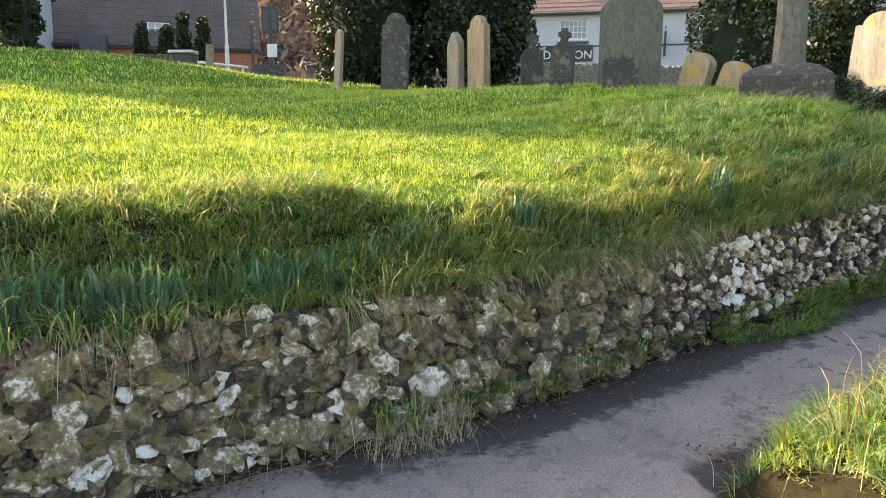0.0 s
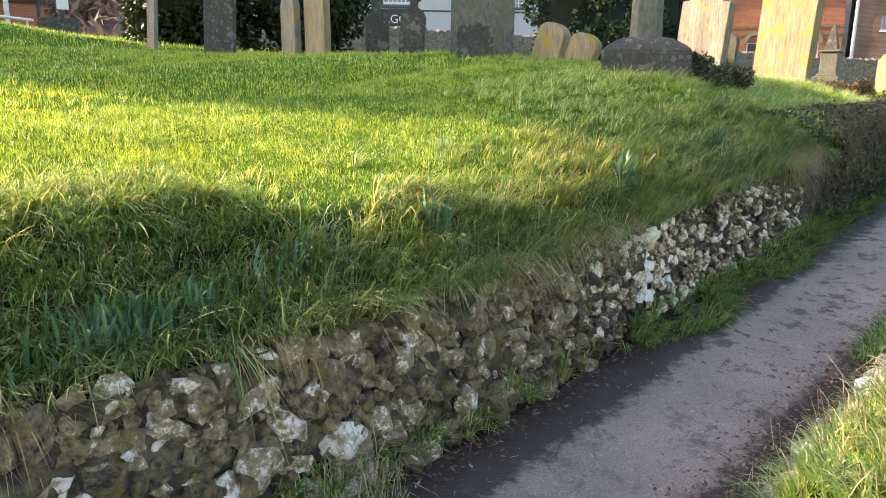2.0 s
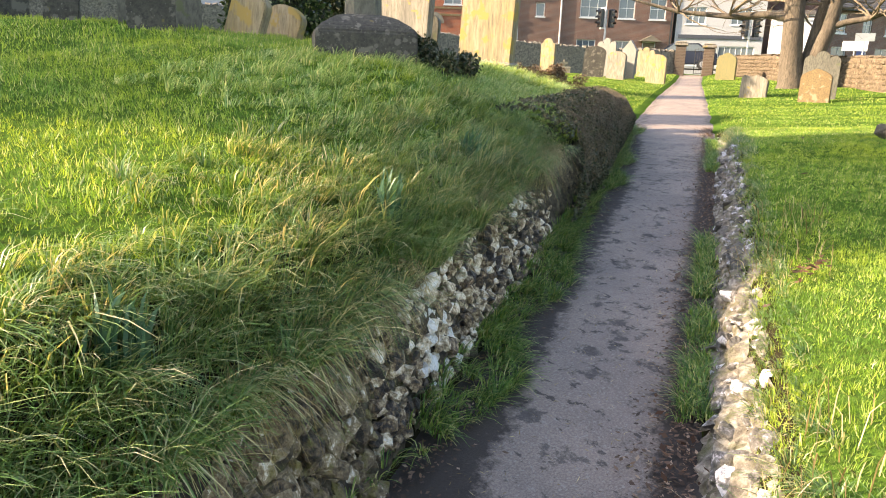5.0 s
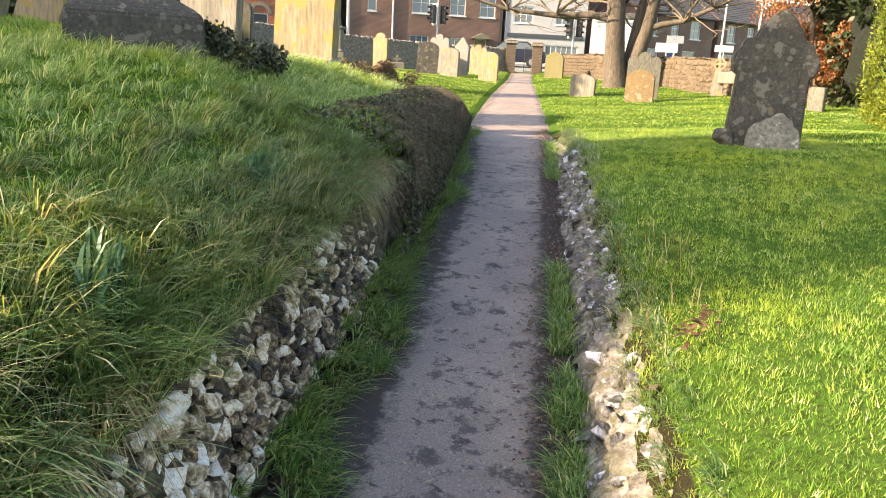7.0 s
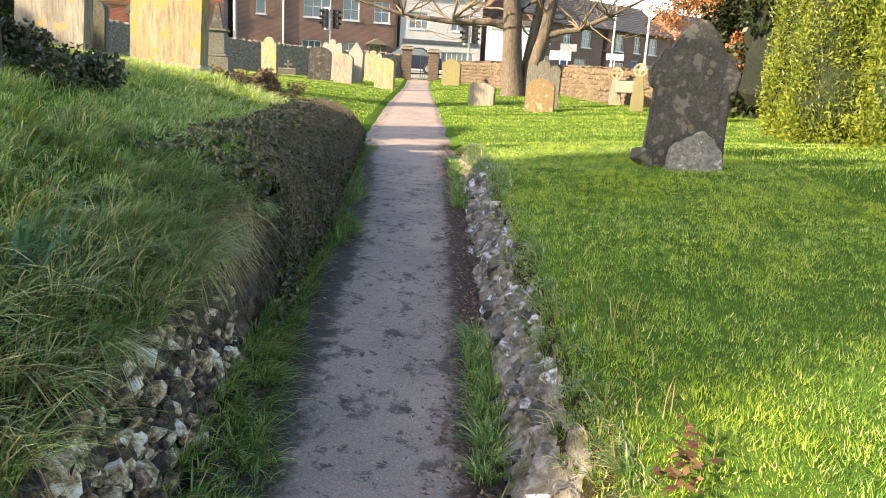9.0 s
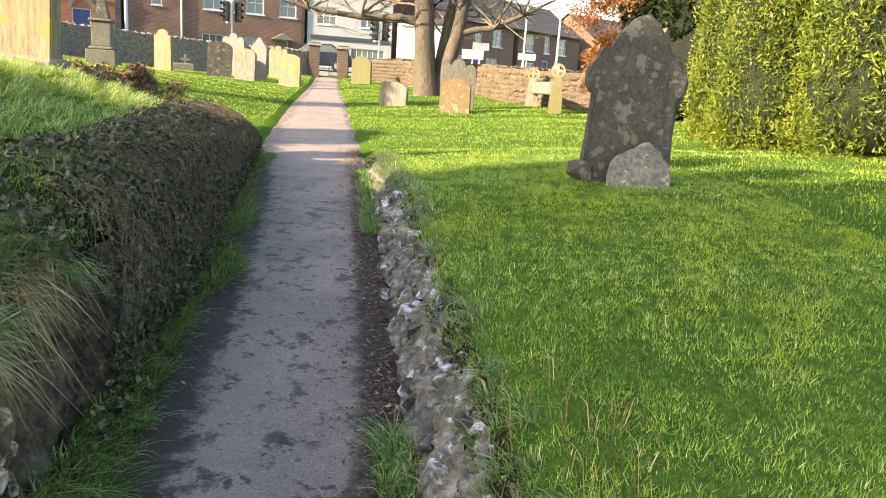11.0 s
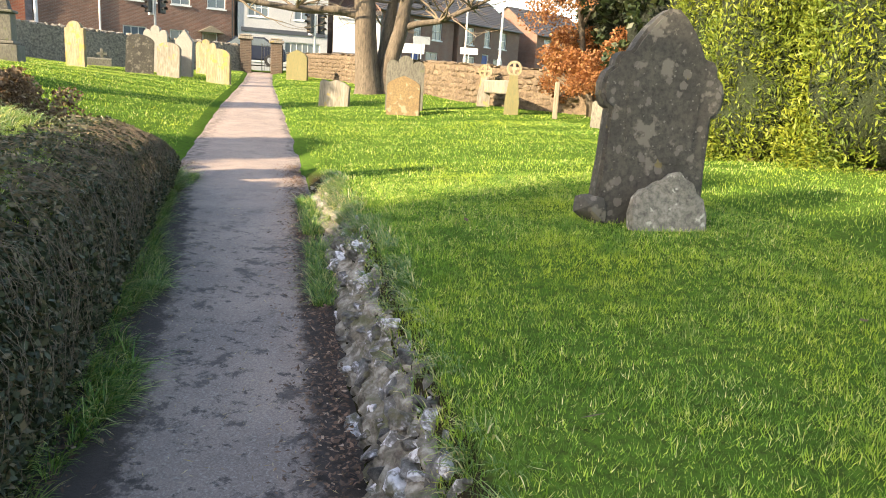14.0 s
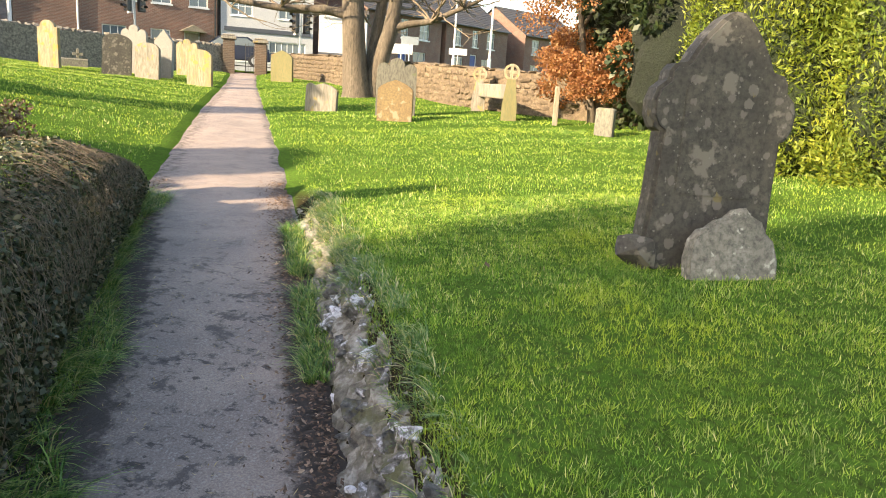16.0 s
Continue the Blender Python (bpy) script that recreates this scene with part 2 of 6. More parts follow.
M["foot_grass"] = leafy("lush_damp_grass", [(0, (0.035, 0.10, 0.024)), (0.45, (0.13, 0.27, 0.06)), (0.8, (0.29, 0.43, 0.11)), (1, (0.66, 0.60, 0.34))], rough=0.42, trans=0.4, gloss=0.5)
M["long_grass"] = leafy("long_rank_grass", [(0, (0.03, 0.075, 0.02)), (0.42, (0.10, 0.21, 0.055)), (0.68, (0.24, 0.36, 0.12)), (0.84, (0.50, 0.47, 0.24)), (1, (0.90, 0.76, 0.54))], rough=0.4, trans=0.38, gloss=0.6, patch=(0.13, 0.24, 0.065), patch_scale=1.3)
M["rough_grass"] = leafy("greyish_rough_grass", [(0, (0.10, 0.20, 0.07)), (0.5, (0.27, 0.44, 0.18)), (0.8, (0.45, 0.60, 0.31)), (1, (0.88, 0.84, 0.60))], rough=0.38, trans=0.5, gloss=0.6)
M["dry_grass"] = leafy("dry_grass", [(0, (0.12, 0.085, 0.038)), (0.5, (0.29, 0.21, 0.09)), (1, (0.56, 0.47, 0.28))], trans=0.25)
M["daffodil"] = leafy("daffodil_leaf", [(0, (0.0405, 0.101, 0.0594)), (0.6, (0.0689, 0.151, 0.0888)), (1, (0.114, 0.202, 0.109))], rough=0.4, trans=0.25)
M["ivy"] = leafy("ivy_leaf", [(0, (0.0175, 0.0275, 0.0125)), (0.6, (0.0438, 0.0562, 0.025)), (0.85, (0.1, 0.1, 0.0562)), (1, (0.213, 0.163, 0.1))], rough=0.42, trans=0.12)
M["ivy_dry"] = leafy("dead_ivy", [(0, (0.08, 0.048, 0.028)), (0.6, (0.176, 0.112, 0.068)), (1, (0.336, 0.256, 0.176))], rough=0.7, trans=0.15)
M["dead_leaf"] = leafy("fallen_leaf", [(0, (0.06, 0.042, 0.034)), (0.6, (0.13, 0.083, 0.06)), (0.9, (0.24, 0.15, 0.105)), (1, (0.42, 0.31, 0.23))], rough=0.7, trans=0.15)
M["yew"] = leafy("yew_needles", [(0, (0.010, 0.020, 0.008)), (0.6, (0.022, 0.036, 0.012)), (1, (0.05, 0.06, 0.022))], rough=0.5, trans=0.12)
M["hedge"] = leafy("golden_cypress_foliage", [(0, (0.085, 0.125, 0.014)), (0.5, (0.165, 0.205, 0.022)), (1, (0.27, 0.29, 0.04))], rough=0.5, trans=0.3, patch=(0.06, 0.11, 0.02), patch_scale=0.8)
M["holly"] = leafy("holly_leaf", [(0, (0.018, 0.035, 0.012)), (0.6, (0.04, 0.065, 0.02)), (0.85, (0.10, 0.12, 0.05)), (1, (0.32, 0.31, 0.18))], rough=0.25, trans=0.1)
M["beech"] = leafy("copper_beech_leaf", [(0, (0.15, 0.0562, 0.0225)), (0.6, (0.285, 0.128, 0.0525)), (1, (0.375, 0.21, 0.105))], rough=0.6, trans=0.35)
M["bark"] = surface("grey_bark", (0.075, 0.057, 0.042), (0.15, 0.12, 0.088), (0.0448, 0.0352, 0.0256), scale=3, fine=22, rough=0.9, bump=0.9, dist=0.03, stretch=(1, 1, 0.25))
M["twig"] = surface("twig_bark", (0.13, 0.10, 0.07), (0.22, 0.17, 0.12), scale=5, fine=40, rough=0.9)
M["stone_dark"] = surface("dark_weathered_limestone", (0.045, 0.041, 0.035), (0.085, 0.077, 0.063), (0.025, 0.024, 0.021), scale=4, fine=30, rough=0.9, bump=0.6, dist=0.01, blotch=(0.135, 0.122, 0.10), blotch_scale=6.5, blotch_at=0.58)
lichen(M["stone_dark"], (0.125, 0.115, 0.098), 13.0, 0.36)
lichen(M["stone_dark"], (0.15, 0.12, 0.045), 7.0, 0.10)
lichen(M["stone_dark"], (0.16, 0.15, 0.135), 30.0, 0.15)
M["stone_grey"] = surface("grey_weathered_stone", (0.109, 0.102, 0.0829), (0.173, 0.16, 0.128), (0.0638, 0.0606, 0.051), scale=2.5, fine=28, rough=0.9, bump=0.5, dist=0.008, blotch=(0.109, 0.115, 0.0638), blotch_scale=6, blotch_at=0.6, stretch=(1, 1, 0.4))
M["stone_gold"] = surface("yellow_lichened_sandstone", (0.29, 0.25, 0.185), (0.24, 0.175, 0.075), (0.13, 0.105, 0.07), scale=5, fine=26, rough=0.9, bump=0.5, dist=0.01, blotch=(0.27, 0.195, 0.06), blotch_scale=4, blotch_at=0.56, stretch=(1, 1, 0.14))
M["stone_pale"] = surface("pale_limestone", (0.15, 0.135, 0.115), (0.27, 0.24, 0.195), (0.105, 0.092, 0.072), scale=5, fine=30, rough=0.9, bump=0.5, dist=0.008, blotch=(0.25, 0.19, 0.07), blotch_scale=5, blotch_at=0.60, stretch=(1, 1, 0.16))
M["stone_white"] = surface("white_marble_stone", (0.189, 0.18, 0.162), (0.225, 0.216, 0.198), (0.135, 0.126, 0.113), scale=3, fine=30, rough=0.8, bump=0.2, dist=0.004)
M["stone_green"] = surface("algae_stained_stone", (0.132, 0.115, 0.0473), (0.173, 0.147, 0.0682), (0.105, 0.105, 0.0525), scale=3, fine=30, rough=0.9, bump=0.3, stretch=(1, 1, 0.3))
M["stone_red"] = surface("brown_sandstone", (0.158, 0.1, 0.0473), (0.199, 0.142, 0.0682), (0.105, 0.0735, 0.042), scale=4, fine=30, rough=0.9, bump=0.4, blotch=(0.22, 0.189, 0.126), blotch_scale=7, blotch_at=0.6)
M["rubble"] = surface("warm_rubble_stone", (0.116, 0.0812, 0.0514), (0.162, 0.124, 0.0812), (0.06, 0.0428, 0.03), scale=3, fine=16, rough=0.95, bump=0.8, dist=0.03, vary=0.25)
M["rubble_dark"] = surface("dark_flint_walling", (0.055, 0.05, 0.042), (0.12, 0.105, 0.085), (0.25, 0.22, 0.18), scale=5, fine=14, rough=0.9, bump=0.8, dist=0.03, vary=0.3)
M["render_white"] = surface("white_painted_render", (0.45, 0.45, 0.461), (0.403, 0.403, 0.421), (0.38, 0.38, 0.392), scale=1.0, fine=20, rough=0.8, bump=0.15)
M["render_grey"] = surface("pale_grey_render", (0.347, 0.353, 0.37), (0.302, 0.308, 0.325), scale=0.8, fine=20, rough=0.8, bump=0.15)
M["brick_brown"] = bricks("brown_brick", (0.158, 0.0788, 0.0562), (0.116, 0.0638, 0.0488), (0.203, 0.173, 0.15))
M["brick_red"] = bricks("orange_red_brick", (0.336, 0.1, 0.048), (0.288, 0.08, 0.044), (0.304, 0.2, 0.144))
M["brick_pier"] = bricks("pier_brick", (0.09, 0.0585, 0.0405), (0.0585, 0.0405, 0.0293), (0.135, 0.117, 0.09))
M["tiles"] = surface("clay_roof_tiles", (0.196, 0.111, 0.085), (0.281, 0.178, 0.145), (0.128, 0.0765, 0.0638), scale=1.5, fine=12, rough=0.9, bump=0.5, dist=0.03, stretch=(1, 1, 3))
M["slate"] = surface("dark_roof_slate", (0.044, 0.04, 0.0416), (0.076, 0.068, 0.068), scale=1.5, fine=14, rough=0.8, bump=0.4, dist=0.02, stretch=(1, 1, 3))
M["old_tiles"] = surface("old_brown_tiles", (0.075, 0.055, 0.048), (0.125, 0.095, 0.082), (0.05, 0.04, 0.036), scale=1.0, fine=10, rough=0.95, bump=0.5, dist=0.03)
M["glass"] = plain("window_glass", (0.10, 0.13, 0.16), rough=0.08)
M["glass"].node_tree.nodes["Principled BSDF"].inputs["Specular IOR Level"].default_value = 0.9
M["frame_white"] = plain("white_gloss_paint", (0.585, 0.585, 0.585), rough=0.4, vary=0.05)
M["black"] = plain("black_paint", (0.012, 0.012, 0.014), rough=0.4)
M["navy"] = plain("dark_slate_paint", (0.045, 0.05, 0.065), rough=0.5)
M["blue"] = plain("blue_door_paint", (0.03, 0.06, 0.22), rough=0.45)
M["lettering"] = plain("cream_lettering", (0.7, 0.68, 0.6), rough=0.6)
M["galv"] = plain("galvanised_steel", (0.42, 0.43, 0.44), rough=0.45, metal=0.7)
M["lamp_white"] = plain("white_painted_steel", (0.56, 0.56, 0.56), rough=0.5)
M["lens"] = plain("dark_lamp_lens", (0.02, 0.018, 0.016), rough=0.2)
M["timber"] = surface("weathered_timber", (0.17, 0.14, 0.10), (0.26, 0.22, 0.16), scale=4, fine=40, rough=0.9, stretch=(1, 1, 0.2))
M["hill"] = surface("winter_woodland", (0.10, 0.075, 0.06), (0.17, 0.12, 0.10), (0.06, 0.055, 0.045), scale=0.12, fine=0.9, rough=1.0, bump=1.0, dist=1.0)
M["car_dark"] = plain("dark_blue_car_paint", (0.015, 0.02, 0.04), rough=0.25)
M["rubber"] = plain("black_rubber", (0.015, 0.015, 0.015), rough=0.8)

# ---- mesh helpers ----
def mesh_from(name, verts, faces, mats=(), smooth=False):
    me = bpy.data.meshes.new(name)
    me.from_pydata([tuple(v) for v in verts], [], [tuple(f) for f in faces])
    for m in mats:
        me.materials.append(m)
    if smooth:
        me.shade_smooth()
    return me

def tri_mesh(name, verts, tris, mat, smooth=False):
    """A large triangle mesh from arrays."""
    me = bpy.data.meshes.new(name)
    nv, nt = len(verts), len(tris)
    me.vertices.add(nv)
    me.vertices.foreach_set("co", np.asarray(verts, np.float32).ravel())
    me.loops.add(nt * 3)
    me.loops.foreach_set("vertex_index", np.asarray(tris, np.int32).ravel())
    me.polygons.add(nt)
    me.polygons.foreach_set("loop_start", np.arange(0, nt * 3, 3, dtype=np.int32))
    me.update(calc_edges=True)
    me.materials.append(mat)
    if smooth:
        me.shade_smooth()
    return me

def from_bm(name, bm, mat, smooth=False):
    me = bpy.data.meshes.new(name)
    bm.to_mesh(me)
    bm.free()
    if mat:
        me.materials.append(mat)
    if smooth:
        me.shade_smooth()
    return me

def part(name, bm, mat, parent, label="", smooth=False):
    me = bm if isinstance(bm, bpy.types.Mesh) else from_bm(name, bm, mat, smooth)
    ob = new(name, me)
    ob.parent = parent
    if label:
        ob["label"] = label
    return ob

def thing(name, m, label, category, group="", kind=""):
    ob = new(name)
    ob.matrix_world = m
    ob.empty_display_size = 0.1
    return tagged(ob, label, category, group, kind)

def box(x0, x1, y0, y1, z0, z1, bevel=0.0, bm=None):
    bm2 = bmesh.new()
    bmesh.ops.create_cube(bm2, size=1)
    for v in bm2.verts:
        v.co = Vector(((x0 + x1) / 2 + v.co.x * (x1 - x0), (y0 + y1) / 2 + v.co.y * (y1 - y0), (z0 + z1) / 2 + v.co.z * (z1 - z0)))
    if bevel:
        bmesh.ops.bevel(bm2, geom=bm2.edges[:], offset=bevel, segments=1, affect="EDGES")
    if bm is None:
        return bm2
    me = bpy.data.meshes.new("tmp")
    bm2.to_mesh(me)
    bm2.free()
    bm.from_mesh(me)
    bpy.data.meshes.remove(me)
    return bm

def rod(p, q, r0, r1=None, seg=8, bm=None):
    """A tapered round bar from p to q."""
    bm = bm or bmesh.new()
    p, q = Vector(p), Vector(q)
    made = bmesh.ops.create_cone(bm, cap_ends=True, segments=seg, radius1=r0, radius2=r0 if r1 is None else r1, depth=(q - p).length)
    m = Matrix.Translation((p + q) / 2) @ (q - p).to_track_quat("Z", "Y").to_matrix().to_4x4()
    bmesh.ops.transform(bm, matrix=m, verts=made["verts"])
    return bm

def outline(pts, depth, bevel=0.012):
    """An upright slab: outline in x, z, extruded along y, with softened edges."""
    bm = bmesh.new()
    vs = [bm.verts.new((x, -depth / 2, z)) for x, z in pts]
    f = bm.faces.new(vs)
    ret = bmesh.ops.extrude_face_region(bm, geom=[f])
    for v in ret["geom"]:
        if isinstance(v, bmesh.types.BMVert):
            v.co.y += depth
    bmesh.ops.recalc_face_normals(bm, faces=bm.faces[:])
    if bevel:
        bmesh.ops.bevel(bm, geom=[e for e in bm.edges if abs(e.verts[0].co.y - e.verts[1].co.y) < 1e-6], offset=bevel, segments=2, affect="EDGES")
    bmesh.ops.triangulate(bm, faces=[f for f in bm.faces if len(f.verts) > 4])
    return bm

H = math.radians(55.0)
DX, DY = math.sin(H), math.cos(H)


def W(s, n):
    """Plan place from metres along the path (s) and metres to its left (n)."""
    return s * DX - n * DY, s * DY + n * DX


def SN(x, y):
    return x * DX + y * DY, -x * DY + y * DX


def sm(v, a, b):
    k = np.clip((np.asarray(v, float) - a) / (b - a), 0, 1)
    return k * k * (3 - 2 * k)


def path_z(s):
    return np.interp(s, [-8, 2.5, 10, 42, 60, 90], [0, 0, 0.53, 1.8, 2.1, 2.1])


def edge_l(s):
    return np.interp(s, [-8, 2, 9, 14, 23, 34, 42, 60], [2.45, 2.45, 2.62, 2.95, 3.27, 3.45, 3.75, 4.3])


def edge_r(s):
    r = np.interp(s, [2.3, 9, 14, 23, 34, 42, 60], [1.5, 1.56, 1.68, 2.05, 2.55, 2.75, 3.3])
    return r - 9 * (1 - sm(s, 1.35, 2.5))


def ground_z(s, n):
    s, n = np.asarray(s, float), np.asarray(n, float)
    pz, el, er = path_z(s), edge_l(s), edge_r(s)
    # left lawn: low by the first stretch of the path, a mound further on, level past it
    k = np.maximum(n - 3.6, 0)
    shelf = np.interp(n, [2.74, 3.05, 3.4, 3.6], [0.60, 0.70, 0.99, 1.04])
    brink = np.interp(n, [2.74, 3.0, 3.2, 3.6], [0.60, 0.87, 1.0, 1.04])
    a = shelf + (brink - shelf) * sm(s, 1.3, 2.6) + 0.08 * k + 0.003 * k * k
    a = np.minimum(a, 2.2 + 0.055 * np.minimum(k, 30))
    b = np.interp(n, [2.7, 3.1, 3.5, 4.3, 6, 8, 12, 27, 60], [0.86, 1.13, 1.34, 1.61, 1.8, 1.92, 1.98, 3.05, 3.3])
    far = 1.66 + np.clip((n - 10) * 0.07, 0, 1.3)
    c = pz + 0.04 + (far - pz) * sm(n - el, 0.0, 6.5)
    m = sm(s, 2.0, 8.0)
    left = a * (1 - m) + b * m
    m = sm(s, 11.3, 15.2)
    left = left * (1 - m) + c * m
    bump = np.interp(s, [2, 3, 6, 10, 13, 15, 60], [0.3, 0.38, 0.33, 0.36, 0.2, 0.05, 0.03])
    right = pz + bump * sm(er - n, 0.0, 0.28) + 0.05 * np.clip(er - n, 0, 9)
    z = np.where(n > el + 0.12, pz + (left - pz) * sm(n - el, 0.12, 0.34), np.where(n < er, right, pz))
    return z - 0.03 * ((n < el + 0.12) & (n > er))


# ---- ground ----
def grid_axis(parts):
    out = []
    for a, b, step in parts:
        out += list(np.arange(a, b, step))
    return np.array(out + [parts[-1][1]])


gs = grid_axis([(-400, -60, 40), (-60, -10, 5), (-10, 0, 0.5), (0, 17, 0.14), (17, 45, 0.7), (45, 80, 4), (80, 480, 40)])
gn = grid_axis([(-400, -60, 40), (-60, -12, 4), (-12, -3, 0.6), (-3, 1, 0.14), (1, 4.6, 0.07), (4.6, 12, 0.3), (12, 40, 1.5), (40, 80, 5), (80, 480, 40)])
SS, NN = np.meshgrid(gs, gn, indexing="ij")
ZZ = ground_z(SS, NN)
rng = np.random.default_rng(4)
lumps = np.zeros_like(ZZ)
for kx, ky, amp in ((1.3, 0.9, 0.018), (2.7, -2.1, 0.012), (0.5, 0.4, 0.03), (4.1, 3.3, 0.006)):
    lumps += amp * np.sin(kx * SS + ky * NN + 3 * kx) * np.cos(ky * SS - kx * NN * 0.7)
off_path = np.clip(np.maximum(NN - edge_l(SS) - 0.2, edge_r(SS) - NN) / 0.5, 0, 1)
ZZ = ZZ + lumps * off_path
XX, YY = W(SS, NN)
na, nb = SS.shape
idx = np.arange(na * nb).reshape(na, nb)
quads = np.stack([idx[:-1, :-1], idx[1:, :-1], idx[1:, 1:], idx[:-1, 1:]], -1).reshape(-1, 4)
tris = np.concatenate([quads[:, [0, 1, 2]], quads[:, [0, 2, 3]]])
ground = new("ground", tri_mesh("ground", np.stack([XX, YY, ZZ], -1).reshape(-1, 3), tris, M["soil"], True))
tagged(ground, "sloping churchyard turf, soil under short winter grass", "ground", kind="structure")


def gz(s, n):
    """Height of the turf, with its lumps."""
    s, n = np.asarray(s, float), np.asarray(n, float)
    l = np.zeros_like(s)
    for kx, ky, amp in ((1.3, 0.9, 0.018), (2.7, -2.1, 0.012), (0.5, 0.4, 0.03), (4.1, 3.3, 0.006)):
        l = l + amp * np.sin(kx * s + ky * n + 3 * kx) * np.cos(ky * s - kx * n * 0.7)
    return ground_z(s, n) + l * np.clip(np.maximum(n - edge_l(s) - 0.2, edge_r(s) - n) / 0.5, 0, 1)


def gxy(x, y):
    return float(gz(*SN(x, y)))


# the path: a cambered strip of worn tarmac with ragged edges
ps = np.concatenate([np.arange(-7, 16, 0.12), np.arange(16, 46, 0.5)])
pk = np.linspace(0, 1, 15)
PS, PK = np.meshgrid(ps, pk, indexing="ij")
rag = 0.05 * np.sin(3.1 * PS) + 0.03 * np.sin(7.7 * PS + 1)
lo, hi = np.maximum(edge_r(PS), -4.0) - 0.06 + rag * (PK < 0.1), edge_l(PS) + 0.16
PN = lo + (hi - lo) * PK
PZ = path_z(PS) + 0.012 * np.sin(np.pi * PK) + 0.004 * np.sin(5 * PS + 9 * PK) + 0.003 * np.sin(11 * PS - 17 * PK) - 0.016 * ((PK == 0) | (PK == 1))
PX, PY = W(PS, PN)
idx = np.arange(PS.size).reshape(PS.shape)
quads = np.stack([idx[:-1, :-1], idx[1:, :-1], idx[1:, 1:], idx[:-1, 1:]], -1).reshape(-1, 4)
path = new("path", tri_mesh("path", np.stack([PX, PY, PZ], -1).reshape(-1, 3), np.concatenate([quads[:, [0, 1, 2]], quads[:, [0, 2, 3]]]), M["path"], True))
mud = path.data.attributes.new("mud", "FLOAT", "POINT")
mud.data.foreach_set("value", (np.clip(1.35 - np.minimum((PN - lo) / 0.27, (hi - 0.05 - PN) / 0.36), 0, 1) * (1 - 0.55 * sm(PS, 11.5, 14)) * (PS > 1.2)).astype(np.float32).ravel())
# paints in the cutting's shade: dark patches strong there, weak on the sunlit stretch
shade_weight = path.data.attributes.new("shade_weight", "FLOAT", "POINT")
shade_weight.data.foreach_set("value", ((0.35 + 0.65 * sm(PS, 2.0, 4.5)) * (1 - 0.75 * sm(PS, 10.5, 13.5))).astype(np.float32).ravel())
tagged(path, "narrow grey tarmac footpath with dirt patches, painted darker along its shaded stretch, and muddy edges", "footpath", kind="structure")

# the road beyond the churchyard wall
def strip(name, pts, z, width, mat, label, cat):
    vs, fs = [], []
    for i, (x, y) in enumerate(pts):
        a, b = pts[max(i - 1, 0)], pts[min(i + 1, len(pts) - 1)]
        d = Vector((b[0] - a[0], b[1] - a[1])).normalized()
        vs += [(x - d.y * width / 2, y + d.x * width / 2, z[i]), (x + d.y * width / 2, y - d.x * width / 2, z[i])]
    for i in range(len(pts) - 1):
        fs.append((2 * i, 2 * i + 1, 2 * i + 3, 2 * i + 2))
    ob = new(name, mesh_from(name, vs, fs, [mat]))
    return tagged(ob, label, cat, kind="structure")


strip("road", [(-40, 44), (-8, 38.5), (8, 36.5), (22, 37), (34, 33.5), (41, 26), (50, 12), (60, -10)], [3.5, 3.25, 3.1, 2.8, 2.2, 2.25, 2.5, 2.7], 6.5, M["road"], "dark tarmac road running past the churchyard wall", "road")


# ---- retaining walls ----
def hull_stone(seed, flat=1.0, n=16):
    r = random.Random(seed)
    bm = bmesh.new()
    for _ in range(n):
        v = Vector((r.gauss(0, 1), r.gauss(0, 1), r.gauss(0, 1))).normalized()
        k = max(abs(v.x), abs(v.y), abs(v.z)) ** 0.5
        bm.verts.new((v.x / k, v.y / k * flat, v.z / k))
    res = bmesh.ops.convex_hull(bm, input=bm.verts[:])
    bmesh.ops.delete(bm, geom=[g for g in res["geom_interior"] if isinstance(g, bmesh.types.BMVert)], context="VERTS")
    return bm


def wall_sheet(name, s0, s1, fn, bot, top, mat, label, side):
    """An uneven backing face: fn(s) gives n at the foot; side is the way it leans back."""
    s = np.arange(s0, s1, 0.03)
    k = np.linspace(0, 1, 24)
    S2, K2 = np.meshgrid(s, k, indexing="ij")
    r = np.random.default_rng(7)
    rough = 0.03 * np.sin(9 * S2 + 5 * K2) * np.sin(14 * K2 - 3 * S2) + 0.014 * np.sin(37 * S2 + 9 * np.sin(11 * K2)) * np.sin(21 * K2 + 5 * np.sin(13 * S2)) + r.normal(0, 0.011, S2.shape)
    N2 = fn(S2) + side * ((0.10 if side > 0 else 0.26) * K2 + rough)
    Z2 = bot(S2) + (top(S2) - bot(S2)) * (K2 if side > 0 else K2 ** 0.65)
    X2, Y2 = W(S2, N2)
    i = np.arange(S2.size).reshape(S2.shape)
    q = np.stack([i[:-1, :-1], i[1:, :-1], i[1:, 1:], i[:-1, 1:]], -1).reshape(-1, 4)
    ob = new(name, tri_mesh(name, np.stack([X2, Y2, Z2], -1).reshape(-1, 3), np.concatenate([q[:, [0, 1, 2]], q[:, [0, 2, 3]]]), mat, True))
    return tagged(ob, label, "wall", kind="structure")


def top_left(s):
    return np.interp(s, [-8, 0, 1.5, 3.2, 5, 7, 13], [0.62, 0.60, 0.60, 0.66, 0.78, 0.95, 1.0])


